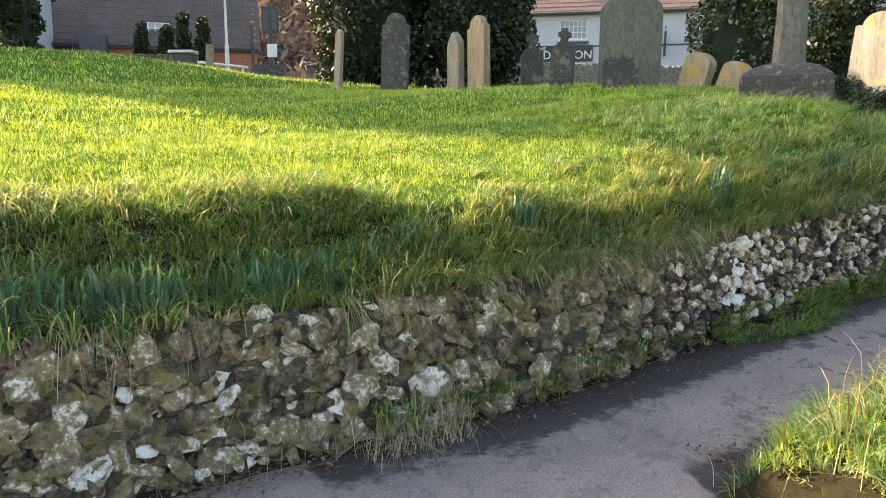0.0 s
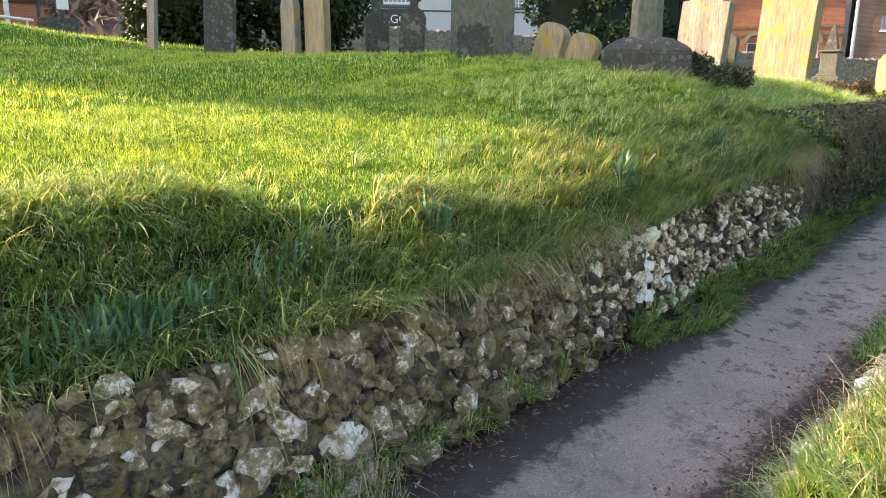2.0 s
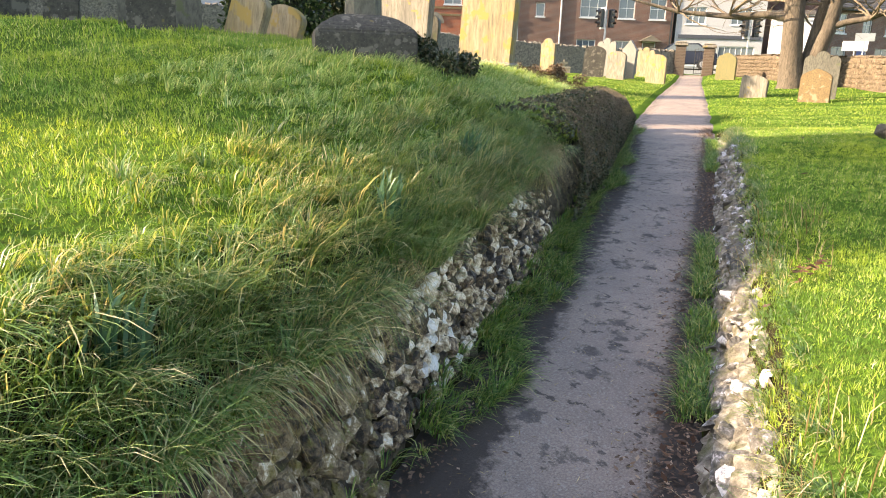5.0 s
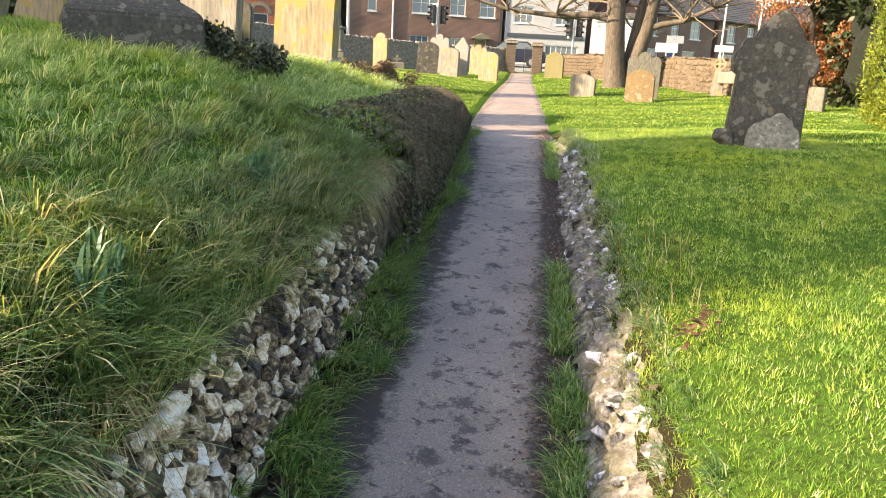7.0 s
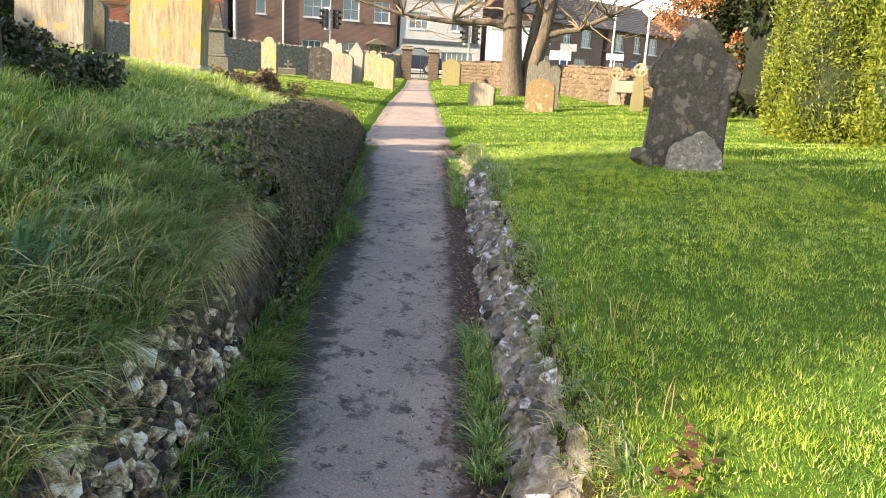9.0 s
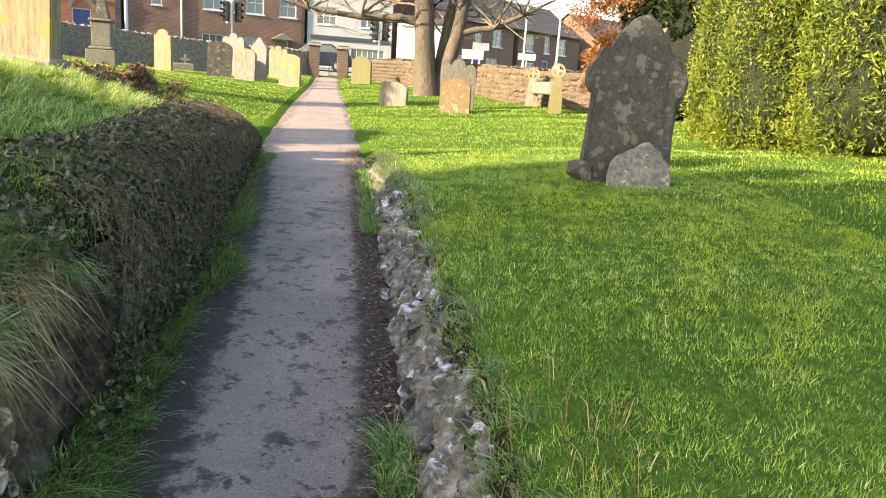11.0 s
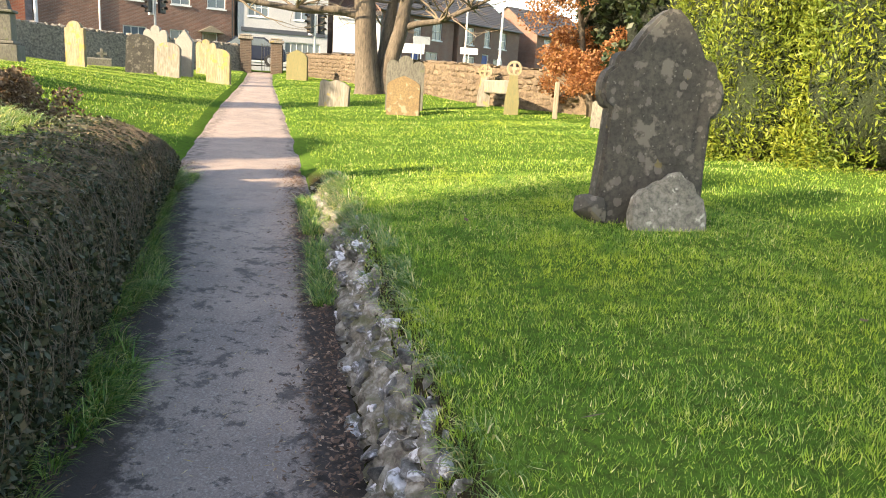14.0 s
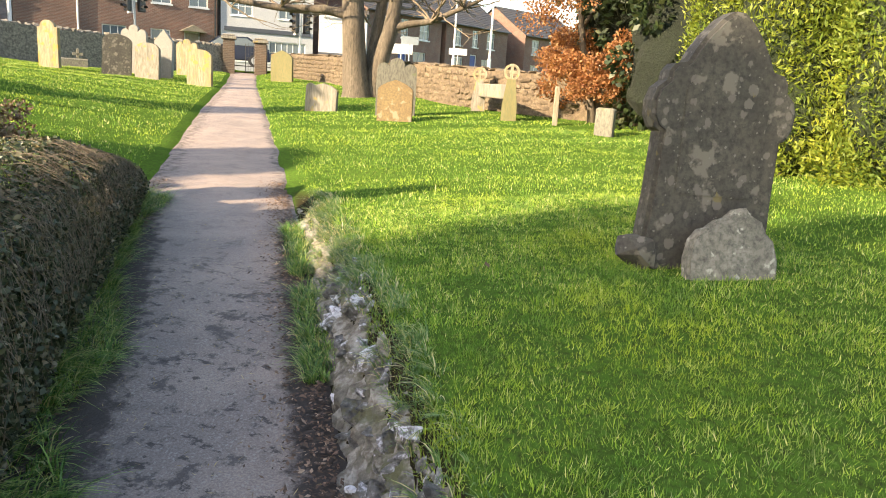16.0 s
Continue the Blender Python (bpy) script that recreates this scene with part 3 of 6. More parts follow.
wall_left = wall_sheet("wall_left", -7, 14, lambda s: edge_l(s) + 0.13, lambda s: path_z(s) - 0.06, lambda s: np.minimum(top_left(s), gz(s, edge_l(s) + 0.4)), M["mortar"], "low flint retaining wall with mossy crumbling mortar beside the path", 1)
wall_right = wall_sheet("wall_right", 2.75, 14.2, lambda s: edge_r(s) + 0.005, lambda s: path_z(s) - 0.05, lambda s: path_z(s) + np.interp(s, [2, 3, 10, 13, 14.2], [0.28, 0.33, 0.33, 0.18, 0.03]), M["pale_mortar"], "very low kerb wall of lichened stones edging the lawn", -1)


# ---- boundary walls, gate ----
def boundary_wall(name, pts, zs, height, thick, mat, cap_mat, label, cap_h=0.12):
    """A stone wall along a line; its coping stones are pieces of their own."""
    bm = bmesh.new()
    rr = random.Random(len(pts) * 7 + int(height * 100))
    rows = []
    for i in range(len(pts) - 1):
        a, b = Vector((*pts[i], zs[i])), Vector((*pts[i + 1], zs[i + 1]))
        L = (b - a).length
        steps = max(2, int(L / 0.5))
        for k in range(steps + (i == len(pts) - 2)):
            rows.append(a.lerp(b, k / steps))
    verts = []
    for i, p in enumerate(rows):
        q, o = rows[min(i + 1, len(rows) - 1)], rows[max(i - 1, 0)]
        d = (q - o).to_2d().normalized()
        nrm = Vector((-d.y, d.x, 0))
        ring = []
        for u, v in ((-1, -0.5), (-1, 0.3), (-0.98, 0.6), (-0.94, 1), (0.94, 1), (0.98, 0.6), (1, 0.3), (1, -0.5)):
            j = rr.uniform(-0.02, 0.02)
            ring.append(bm.verts.new(p + nrm * (u * thick / 2 + j) + Vector((0, 0, v * height + (j if v > 0 else 0)))))
        verts.append(ring)
    for r0, r1 in zip(verts, verts[1:]):
        for k in range(7):
            bm.faces.new((r0[k], r1[k], r1[k + 1], r0[k + 1]))
    bm.faces.new(verts[0]), bm.faces.new(verts[-1][::-1])
    bmesh.ops.recalc_face_normals(bm, faces=bm.faces[:])
    ob = new(name, from_bm(name, bm, mat))
    tagged(ob, label, "wall", kind="structure")
    shapes = [from_bm("coping_stone", hull_stone(900 + k, n=14), cap_mat) for k in range(5)]
    for i, p in enumerate(rows[:-1]):
        q = rows[i + 1]
        d = (q - p)
        ang = math.atan2(d.y, d.x)
        for h in range(2):
            c = part("coping_stone", shapes[rr.randrange(5)], None, ob)
            at = p.lerp(q, 0.25 + 0.5 * h)
            c.matrix_basis = Matrix.LocRotScale(at + Vector((0, 0, height + cap_h * 0.3)), Euler((rr.uniform(-0.15, 0.15), rr.uniform(-0.2, 0.2), ang)), (d.length * 0.26, thick * 0.55, cap_h * rr.uniform(0.7, 1.2)))
    return ob


boundary_wall("wall_north", [(32.3, 27.9), (27.0, 30.0), (22.2, 32.2), (11.2, 32.2), (1.4, 33.6), (-8.0, 34.4)], [1.75, 1.75, 1.95, 2.45, 2.85, 3.1], 1.25, 0.4, M["rubble_dark"], M["rubble_dark"], "dark flint churchyard wall with rough upright coping")
wall_east = boundary_wall("wall_east", [(33.2, 25.6), (29.2, 20.0), (25.2, 15.4), (21.9, 11.7), (20.4, 8.9), (19.6, 5.5)], [1.85, 1.75, 1.55, 1.40, 1.3, 1.25], 0.95, 0.38, M["rubble"], M["rubble"], "sunlit warm rubble-stone boundary wall behind the graves", 0.06)
boundary_wall("wall_brick", [(-16.5, 30.0), (-13.0, 31.4)], [3.75, 3.85], 0.45, 0.25, M["rubble"], M["tiles"], "low weathered brick garden wall with a tile coping", 0.06)


def uv_boxes(me, scale=1.0):
    """Plan-free box mapping in metres, for brickwork."""
    uv = me.uv_layers.new(name="UVMap")
    for poly in me.polygons:
        nrm = poly.normal
        for li in poly.loop_indices:
            co = me.vertices[me.loops[li].vertex_index].co
            uv.data[li].uv = ((co.y if abs(nrm.x) > abs(nrm.y) else co.x) * scale, (co.z if abs(nrm.z) < 0.7 else co.y) * scale)
    return me


def gate_pier(x, y, z, head, h):
    ob = thing("gate_pier", pose(x, y, z, 0, 0, -head), "square brick gate pier with a pale stone cap", "gate pier", "gate piers")
    part("shaft", uv_boxes(from_bm("shaft", box(-0.26, 0.26, -0.26, 0.26, -0.2, h - 0.22, 0.01), M["brick_pier"])), None, ob)
    bm = box(-0.34, 0.34, -0.34, 0.34, h - 0.22, h - 0.09, 0.015)
    box(-0.28, 0.28, -0.28, 0.28, h - 0.09, h, 0.04, bm)
    part("cap", bm, M["stone_pale"], ob, "pale weathered stone cap")
    return ob


gate_pier(32.4, 27.55, 1.8, 52, 1.75)
gate_pier(33.0, 26.25, 1.8, 52, 1.65)


def iron_gate(x, y, z, rz, w, h):
    ob = thing("iron_gate", pose(x, y, z, 0, 0, rz), "black wrought-iron gate leaf standing open by its pier", "gate")
    fr = rod((0, 0, 0.08), (0, 0, h), 0.02)
    rod((w, 0, 0.08), (w, 0, h), 0.02, bm=fr)
    for zz in (0.12, h * 0.55, h - 0.12):
        rod((0, 0, zz), (w, 0, zz), 0.014, bm=fr)
    part("gate_frame", fr, M["black"], ob)
    for k in range(1, 8):
        part("bar", rod((w * k / 8, 0, 0.1), (w * k / 8, 0, h + 0.05), 0.009, seg=6), M["black"], ob)


iron_gate(33.15, 26.0, 1.82, 130, 0.95, 1.35)


# ---- graves ----
def arc(cx, cz, r, a0, a1, n):
    return [(cx + r * math.cos(radians(a0 + (a1 - a0) * k / n)), cz + r * math.sin(radians(a0 + (a1 - a0) * k / n))) for k in range(n + 1)]


def profile(kind, w, h):
    a = w / 2
    foot = [(-a, -0.25), (a, -0.25)]
    if kind == "round":
        z = h - a * 0.55
        return foot + [(a * math.cos(t), z + a * 0.55 * math.sin(t)) for t in np.linspace(0, math.pi, 15)]
    if kind == "shoulder":       # round head between square shoulders
        z = h * 0.84
        r = a * 0.72
        return foot + [(a, z), (a * 0.9, z + 0.02)] + [(r * math.cos(t), z + 0.02 + (h - z - 0.02) * math.sin(t)) for t in np.linspace(0, math.pi, 13)] + [(-a * 0.9, z + 0.02), (-a, z)]
    if kind == "gothic":
        z = h * 0.72
        right = [(a * (1 - k * k * 1.0), z + (h - z) * k) for k in np.linspace(0, 1, 7)]
        return foot + right + [(-x, zz) for x, zz in right[-2::-1]]
    if kind == "point":
        return foot + [(a, h * 0.74), (0, h), (-a, h * 0.74)]
    if kind == "lobed":
        z = h * 0.82
        pts = foot + [(a, z)]
        pts += arc(a * 0.66, z, a * 0.34, 0, 150, 5) + arc(0, z + (h - z) * 0.35, a * 0.42, 20, 160, 8) + arc(-a * 0.66, z, a * 0.34, 30, 180, 5)
        return pts + [(-a, z)]
    if kind == "broken":
        return foot + [(a, h * 0.8), (a * 0.6, h * 0.92), (a * 0.1, h), (-a * 0.45, h * 0.9), (-a * 0.8, h * 0.97), (-a, h * 0.86)]
    if kind == "finial":         # shouldered body with a small worn cross on top
        half = [(a, h * 0.60), (a * 0.72, h * 0.70), (0.05, h * 0.75), (0.045, h * 0.84), (0.085, h * 0.86), (0.085, h * 0.93), (0.04, h * 0.95), (0.03, h)]
        return foot + half + [(-x, z) for x, z in half[::-1]]
    if kind == "flat":
        return foot + [(a, h * 0.94), (a * 0.8, h), (-a * 0.8, h), (-a, h * 0.94)]
    return foot + [(a, h), (-a, h)]


def headstone(x, y, kind, w, h, thick, rz, mat, label, lean=0.0, pitch=0.0, dz=0.0, base=False):
    """Headstone; rz turns its face, lean tips it sideways, pitch back."""
    ob = new("headstone", from_bm("headstone", outline(profile(kind, w, h), thick), M[mat]))
    ob.matrix_world = pose(x, y, gxy(x, y) + dz, 0, 0, rz) @ pose(0, 0, 0, pitch, lean, 0)
    if base:
        part("base_stone", box(-w * 0.56, w * 0.56, -thick * 0.95, thick * 0.95, -0.25, 0.11, 0.03), M["stone_pale"], ob, "pale rough base stone")
    return tagged(ob, label, "gravestone", "graves in the churchyard")


# beside the yew, left lawn (their faces look to the low sun)
headstone(-2.66, 13.75, "round", 0.34, 1.08, 0.06, -58, "stone_pale", "narrow pale upright headstone on the lawn before the yew", 3, -2)
headstone(-1.55, 13.44, "shoulder", 0.52, 1.38, 0.12, -20, "stone_dark", "tall dark headstone in the shade of the yew", 2)
headstone(-0.38, 12.55, "gothic", 0.50, 0.95, 0.11, -64, "stone_pale", "small pale headstone with a pointed top in the sun", -2)
headstone(0.02, 12.06, "shoulder", 0.62, 1.17, 0.11, -62, "stone_gold", "slim yellow-lichened headstone with a rounded head", -2)
headstone(0.85, 11.55, "finial", 0.34, 0.80, 0.12, 5, "stone_dark", "dark mossy headstone with a worn cross-shaped top")
headstone(1.19, 10.33, "finial", 0.32, 0.76, 0.12, -15, "stone_dark", "dark leaning headstone with worn shoulders", 3)
headstone(2.07, 10.11, "round", 0.80, 1.22, 0.16, -14, "stone_grey", "broad grey headstone with a shallow rounded top", 0, 0, -0.05)
headstone(1.87, 9.62, "lobed", 0.44, 0.40, 0.10, -14, "stone_dark", "small dark footstone with a scalloped top", 0, 0, -0.03)
headstone(2.80, 9.75, "round", 0.46, 0.50, 0.12, -60, "stone_gold", "small golden headstone leaning to one side", 16, -6, -0.05)
headstone(3.54, 10.57, "round", 0.50, 0.44, 0.12, -60, "stone_gold", "small golden headstone tilted in the grass", 18, -6, -0.02)
headstone(6.36, 12.43, "shoulder", 0.92, 1.42, 0.16, -64, "stone_pale", "tall pale headstone streaked with yellow lichen", 5, 0, -0.02, True)
headstone(6.95, 12.75, "round", 0.5, 0.85, 0.14, -50, "stone_grey", "grey headstone standing close behind a taller one", 3)
headstone(6.84, 10.85, "shoulder", 0.86, 1.62, 0.17, -64, "stone_gold", "tall sandstone headstone with broad yellow lichen stains", 3, 0, -0.02, True)
headstone(11.2, 17.0, "flat", 0.6, 0.8, 0.25, -45, "stone_grey", "grey headstone on the open lawn", 0)
# along the path to the gate
headstone(21.35, 25.57, "shoulder", 0.66, 1.42, 0.14, -72, "stone_gold", "upright yellow headstone with rounded shoulders")
headstone(22.39, 23.94, "round", 0.86, 1.25, 0.14, -50, "stone_dark", "broad dark headstone in front of the flint wall", 3)
headstone(24.19, 24.96, "lobed", 0.86, 1.62, 0.14, -70, "stone_white", "white headstone with a scalloped top")
headstone(22.67, 22.95, "round", 0.78, 1.10, 0.13, -72, "stone_pale", "pale rounded headstone half in shade", 2)
headstone(23.71, 23.29, "point", 0.62, 1.55, 0.16, -72, "stone_white", "white pointed headstone in the row by the path", 3)
headstone(26.85, 25.04, "lobed", 0.80, 1.30, 0.13, -70, "stone_gold", "yellow headstone with a scalloped top")
headstone(22.95, 21.14, "round", 0.78, 1.10, 0.14, -72, "stone_gold", "rounded golden headstone beside the path", 1)
headstone(28.05, 21.65, "gothic", 0.84, 1.14, 0.14, -76, "stone_green", "algae-stained yellow headstone with a pointed top", 0)
headstone(18.95, 14.31, "broken", 0.74, 0.62, 0.12, -78, "stone_pale", "low pale headstone with a broken top", 3)
headstone(17.71, 11.85, "gothic", 0.70, 0.80, 0.13, -70, "stone_red", "brown sandstone headstone with a pointed top", 0)
headstone(18.75, 12.35, "lobed", 0.84, 1.16, 0.14, -60, "stone_grey", "grey headstone with three lobes behind a lower stone", 0)
headstone(17.69, 7.71, "flat", 0.36, 0.50, 0.10, -110, "stone_grey", "small grey headstone by the copper beech", 0)

# low curved kerb ornament in the grass by the wall
kerb = thing("grave_ornament", pose(24.0, 27.6, gxy(24.0, 27.6), 0, 0, -45), "low grey stone grave kerb with a small cross", "grave")
part("kerb", box(-0.7, 0.5, -0.12, 0.12, -0.1, 0.28, 0.04), M["stone_grey"], kerb)
bm = box(0.1, 0.2, -0.05, 0.05, 0.2, 0.62, 0.01)
box(-0.03, 0.33, -0.05, 0.05, 0.38, 0.48, 0.01, bm)
part("cross", bm, M["stone_grey"], kerb)


def stepped_cross(x, y, rz):
    """A broad plinth with chamfered top, carrying the shaft of a cross."""
    ob = thing("cross_monument", pose(x, y, gxy(x, y), 0, 0, rz), "dark stone cross shaft on a broad chamfered plinth", "grave monument")
    bm = bmesh.new()
    prof = [(0.45, -0.2), (0.45, 0.20), (0.41, 0.25), (0.28, 0.33), (0.17, 0.36)]
    rings = [[bm.verts.new((a * hw, b * hw * 0.9, z)) for a, b in ((-1, -1), (1, -1), (1, 1), (-1, 1))] for hw, z in prof]
    for r0, r1 in zip(rings, rings[1:]):
        for k in range(4):
            bm.faces.new((r0[k], r0[(k + 1) % 4], r1[(k + 1) % 4], r1[k]))
    bm.faces.new(rings[-1])
    bmesh.ops.bevel(bm, geom=bm.edges[:], offset=0.015, segments=2, affect="EDGES")
    part("plinth", bm, M["stone_dark"], ob)
    bm = bmesh.new()
    rings = [[bm.verts.new((a * hw, b * hw * 0.8, z)) for a, b in ((-1, -.6), (-.6, -1), (.6, -1), (1, -.6), (1, .6), (.6, 1), (-.6, 1), (-1, .6))] for hw, z in ((0.165, 0.34), (0.15, 0.9), (0.14, 1.5))]
    for r0, r1 in zip(rings, rings[1:]):
        for k in range(8):
            bm.faces.new((r0[k], r0[(k + 1) % 8], r1[(k + 1) % 8], r1[k]))
    bm.faces.new(rings[-1])
    box(-0.42, 0.42, -0.1, 0.1, 1.45, 1.7, 0.02, bm)
    box(-0.13, 0.13, -0.1, 0.1, 1.66, 2.05, 0.02, bm)
    part("cross_shaft", bm, M["stone_grey"], ob, "grey-green lichened cross shaft")


stepped_cross(3.42, 8.25, -22)


def urn_monument(x, y, rz, dz=0.0):
    ob = thing("urn_monument", pose(x, y, gxy(x, y) + dz, 0, 0, rz), "grey stone pedestal tomb with a moulded base and pointed top", "grave monument")
    bm = box(-0.42, 0.42, -0.42, 0.42, -0.3, 0.16, 0.02)
    box(-0.34, 0.34, -0.34, 0.34, 0.16, 0.26, 0.03, bm)
    part("base", bm, M["stone_grey"], ob)
    part("pedestal", box(-0.27, 0.27, -0.27, 0.27, 0.26, 0.98, 0.015), M["stone_grey"], ob)
    bm = box(-0.33, 0.33, -0.33, 0.33, 0.98, 1.06, 0.02)
    part("cornice", bm, M["stone_grey"], ob)
    bm = bmesh.new()
    bmesh.ops.create_cone(bm, cap_ends=True, segments=4, radius1=0.3, radius2=0.06, depth=0.85, matrix=pose(0, 0, 1.48, 0, 0, 45))
    part("obelisk", bm, M["stone_dark"], ob)


urn_monument(17.72, 23.98, -50, 0.28)


def gothic_monument(x, y, rz):
    """The great dark headstone: pointed head, shouldered lobes, leaning a little, with a foot at one side."""
    ob = thing("gothic_headstone", pose(x, y, gxy(x, y), 0, 0, rz) @ pose(0, 0, 0, -3, 2.5, 0) @ Matrix.Diagonal((1.16, 1, 1, 1)), "tall dark headstone with pointed head, scrolled shoulders and pale lichen", "gravestone", "graves in the churchyard")
    half = [(0.335, -0.3), (0.325, 0.10), (0.31, 0.40), (0.305, 0.72), (0.335, 0.74), (0.36, 0.80), (0.365, 0.88), (0.345, 0.95), (0.305, 0.99), (0.300, 1.04), (0.275, 1.08), (0.225, 1.09), (0.215, 1.10), (0.185, 1.17), (0.14, 1.25), (0.08, 1.33), (0.03, 1.375)]
    pts = half + [(-x2, z2) for x2, z2 in half[::-1]]
    part("slab", outline(pts, 0.15, 0.02), M["stone_dark"], ob)
    half = [(0.20, 0.40), (0.215, 0.95), (0.15, 1.08), (0.07, 1.2), (0.0, 1.25)]
    pts = half + [(-x2, z2) for x2, z2 in half[-2::-1]]
    bm = outline(pts, 0.012, 0.004)
    bmesh.ops.translate(bm, verts=bm.verts[:], vec=(0, -0.078, 0))
    part("raised_panel", bm, M["stone_dark"], ob)
    bm = hull_stone(71, 0.9, 22)
    bmesh.ops.transform(bm, matrix=Matrix.Translation((-0.33, -0.03, 0.06)) @ Matrix.Diagonal((0.10, 0.10, 0.10, 1)), verts=bm.verts[:])
    part("foot", bm, M["stone_dark"], ob, "pale lichened foot block")
    return ob


gothic_monument(8.84, 5.61, -58)
slab = [(-0.235, -0.15), (0.235, -0.15), (0.25, 0.0), (0.25, 0.10), (0.225, 0.20), (0.18, 0.245), (0.16, 0.30), (0.10, 0.335), (0.07, 0.375), (0.02, 0.365), (-0.03, 0.32), (-0.08, 0.305), (-0.13, 0.265), (-0.17, 0.255), (-0.215, 0.20), (-0.24, 0.10)]
ob = new("footstone", from_bm("footstone", outline([(x * 1.06, z) for x, z in slab], 0.09, 0.015), M["foot_stone"]))
ob.matrix_world = pose(8.66, 5.43, gxy(8.66, 5.43), 0, 0, -58) @ pose(0, 0, 0, -12, 0, 0)
tagged(ob, "small pale broken footstone leaning against the tall dark headstone", "gravestone", "graves in the churchyard")


def ring_cross(x, y, rz, h, mat):
    ob = thing("ring_cross_post", pose(x, y, gxy(x, y), 0, 0, rz), "tapered stone grave post with a wheel-cross head", "gravestone", "wheel-cross posts")
    bm = bmesh.new()
    rings = [[bm.verts.new((a * hw, b * 0.09, z)) for a, b in ((-1, -1), (1, -1), (1, 1), (-1, 1))] for hw, z in ((0.16, -0.2), (0.15, 0.3), (0.085, h - 0.3))]
    for r0, r1 in zip(rings, rings[1:]):
        for k in range(4):
            bm.faces.new((r0[k], r0[(k + 1) % 4], r1[(k + 1) % 4], r1[k]))
    bm.faces.new(rings[-1])
    part("post", bm, M[mat], ob)
    bm = bmesh.new()
    c = h - 0.16
    seg = 20
    rings = []
    for k in range(seg):
        t = 2 * math.pi * k / seg
        rings.append([bm.verts.new((r * math.cos(t), y2, c + r * math.sin(t))) for r, y2 in ((0.115, -0.05), (0.165, -0.05), (0.165, 0.05), (0.115, 0.05))])
    for k in range(seg):
        for j in range(4):
            bm.faces.new((rings[k][j], rings[(k + 1) % seg][j], rings[(k + 1) % seg][(j + 1) % 4], rings[k][(j + 1) % 4]))
    box(-0.12, 0.12, -0.045, 0.045, c - 0.03, c + 0.03, 0.006, bm)
    box(-0.03, 0.03, -0.044, 0.044, c - 0.12, c + 0.12, 0.006, bm)
    bmesh.ops.recalc_face_normals(bm, faces=bm.faces[:])
    part("wheel_cross", bm, M["stone_gold"], ob)
    return ob


ring_cross(20.9, 11.25, -72, 1.0, "stone_pale")
ring_cross(19.0, 9.9, -72, 1.12, "stone_green")
rail = new("grave_rail", from_bm("grave_rail", box(-1.05, 1.05, -0.05, 0.05, 0.36, 0.66, 0.02), M["stone_pale"]))
rail.matrix_world = pose(19.95, 10.58, gxy(19.95, 10.58), 0, 0, 35)
tagged(rail, "pale stone rail joining two wheel-cross posts", "grave rail")
p = new("marker_post", from_bm("marker_post", box(-0.05, 0.05, -0.05, 0.05, -0.2, 0.75, 0.01), M["timber"]))
p.matrix_world = pose(18.9, 8.9, gxy(18.9, 8.9), 0, 4, 20)
tagged(p, "short weathered timber post in the grass", "post")


# ---- trees and hedges ----
def tubes(paths, seg=6):
    """Branches: lists of (point, radius) into one triangle mesh."""
    vs, fs = [], []
    for pts in paths:
        base = len(vs)
        for i, (p, r) in enumerate(pts):
            d = (pts[min(i + 1, len(pts) - 1)][0] - pts[max(i - 1, 0)][0]).normalized()
            a = d.orthogonal().normalized()
            b = d.cross(a)
            for k in range(seg):
                t = 2 * math.pi * k / seg
                vs.append(p + (a * math.cos(t) + b * math.sin(t)) * r)
        for i in range(len(pts) - 1):
            for k in range(seg):
                q = (base + i * seg + k, base + i * seg + (k + 1) % seg, base + (i + 1) * seg + (k + 1) % seg, base + (i + 1) * seg + k)
                fs += [(q[0], q[1], q[2]), (q[0], q[2], q[3])]
    return vs, fs


def grow(r, p, d, length, rad, depth, out, wander=0.35, up=0.08, kids=3, spread=0.8, thin=0.55):
    """A branch that wanders, tapers and forks."""
    n = 6
    pts = [(p.copy(), rad)]
    for i in range(n):
        d = (d + Vector((r.gauss(0, wander), r.gauss(0, wander), r.gauss(0, wander) + up)) * 0.45).normalized()
        p = p + d * length / n
        pts.append((p.copy(), rad * (1 - (1 - thin) * (i + 1) / n)))
    out.setdefault(depth, []).append(pts)
    if depth <= 0:
        return
    for k in range(kids):
        q, qr = pts[r.randint(2, n)] if k else pts[-1]
        side = Vector((r.gauss(0, 1), r.gauss(0, 1), r.gauss(0.1, 0.7))).normalized()
        grow(r, q.copy(), (d + side * spread).normalized(), length * r.uniform(0.6, 0.85), qr * r.uniform(0.5, 0.75), depth - 1, out, wander, up, kids, spread, thin)


def bare_tree(x, y, z, seed, stems, depth, label, name="bare_tree", kids=3, twig_leaf=None, seg=7):
    """A leafless tree: stems are (dx, dy, direction, length, radius)."""
    r = random.Random(seed)
    out = {}
    for dx, dy, d, length, rad in stems:
        grow(r, Vector((dx, dy, -0.2)), Vector(d).normalized(), length, rad, depth, out, kids=kids)
    ob = thing(name, pose(x, y, z), label, "tree")
    big = [p for k in out for p in out[k] if k >= depth - 1]
    small = [p for k in out for p in out[k] if k < depth - 1]
    v, f = tubes(big, 9)
    part("trunk", tri_mesh("trunk", v, f, M["bark"], True), None, ob)
    v, f = tubes(small, 4)
    part("branches", tri_mesh("branches", v, f, M["twig"], True), None, ob)["kind"] = "stuff"
    return ob, out


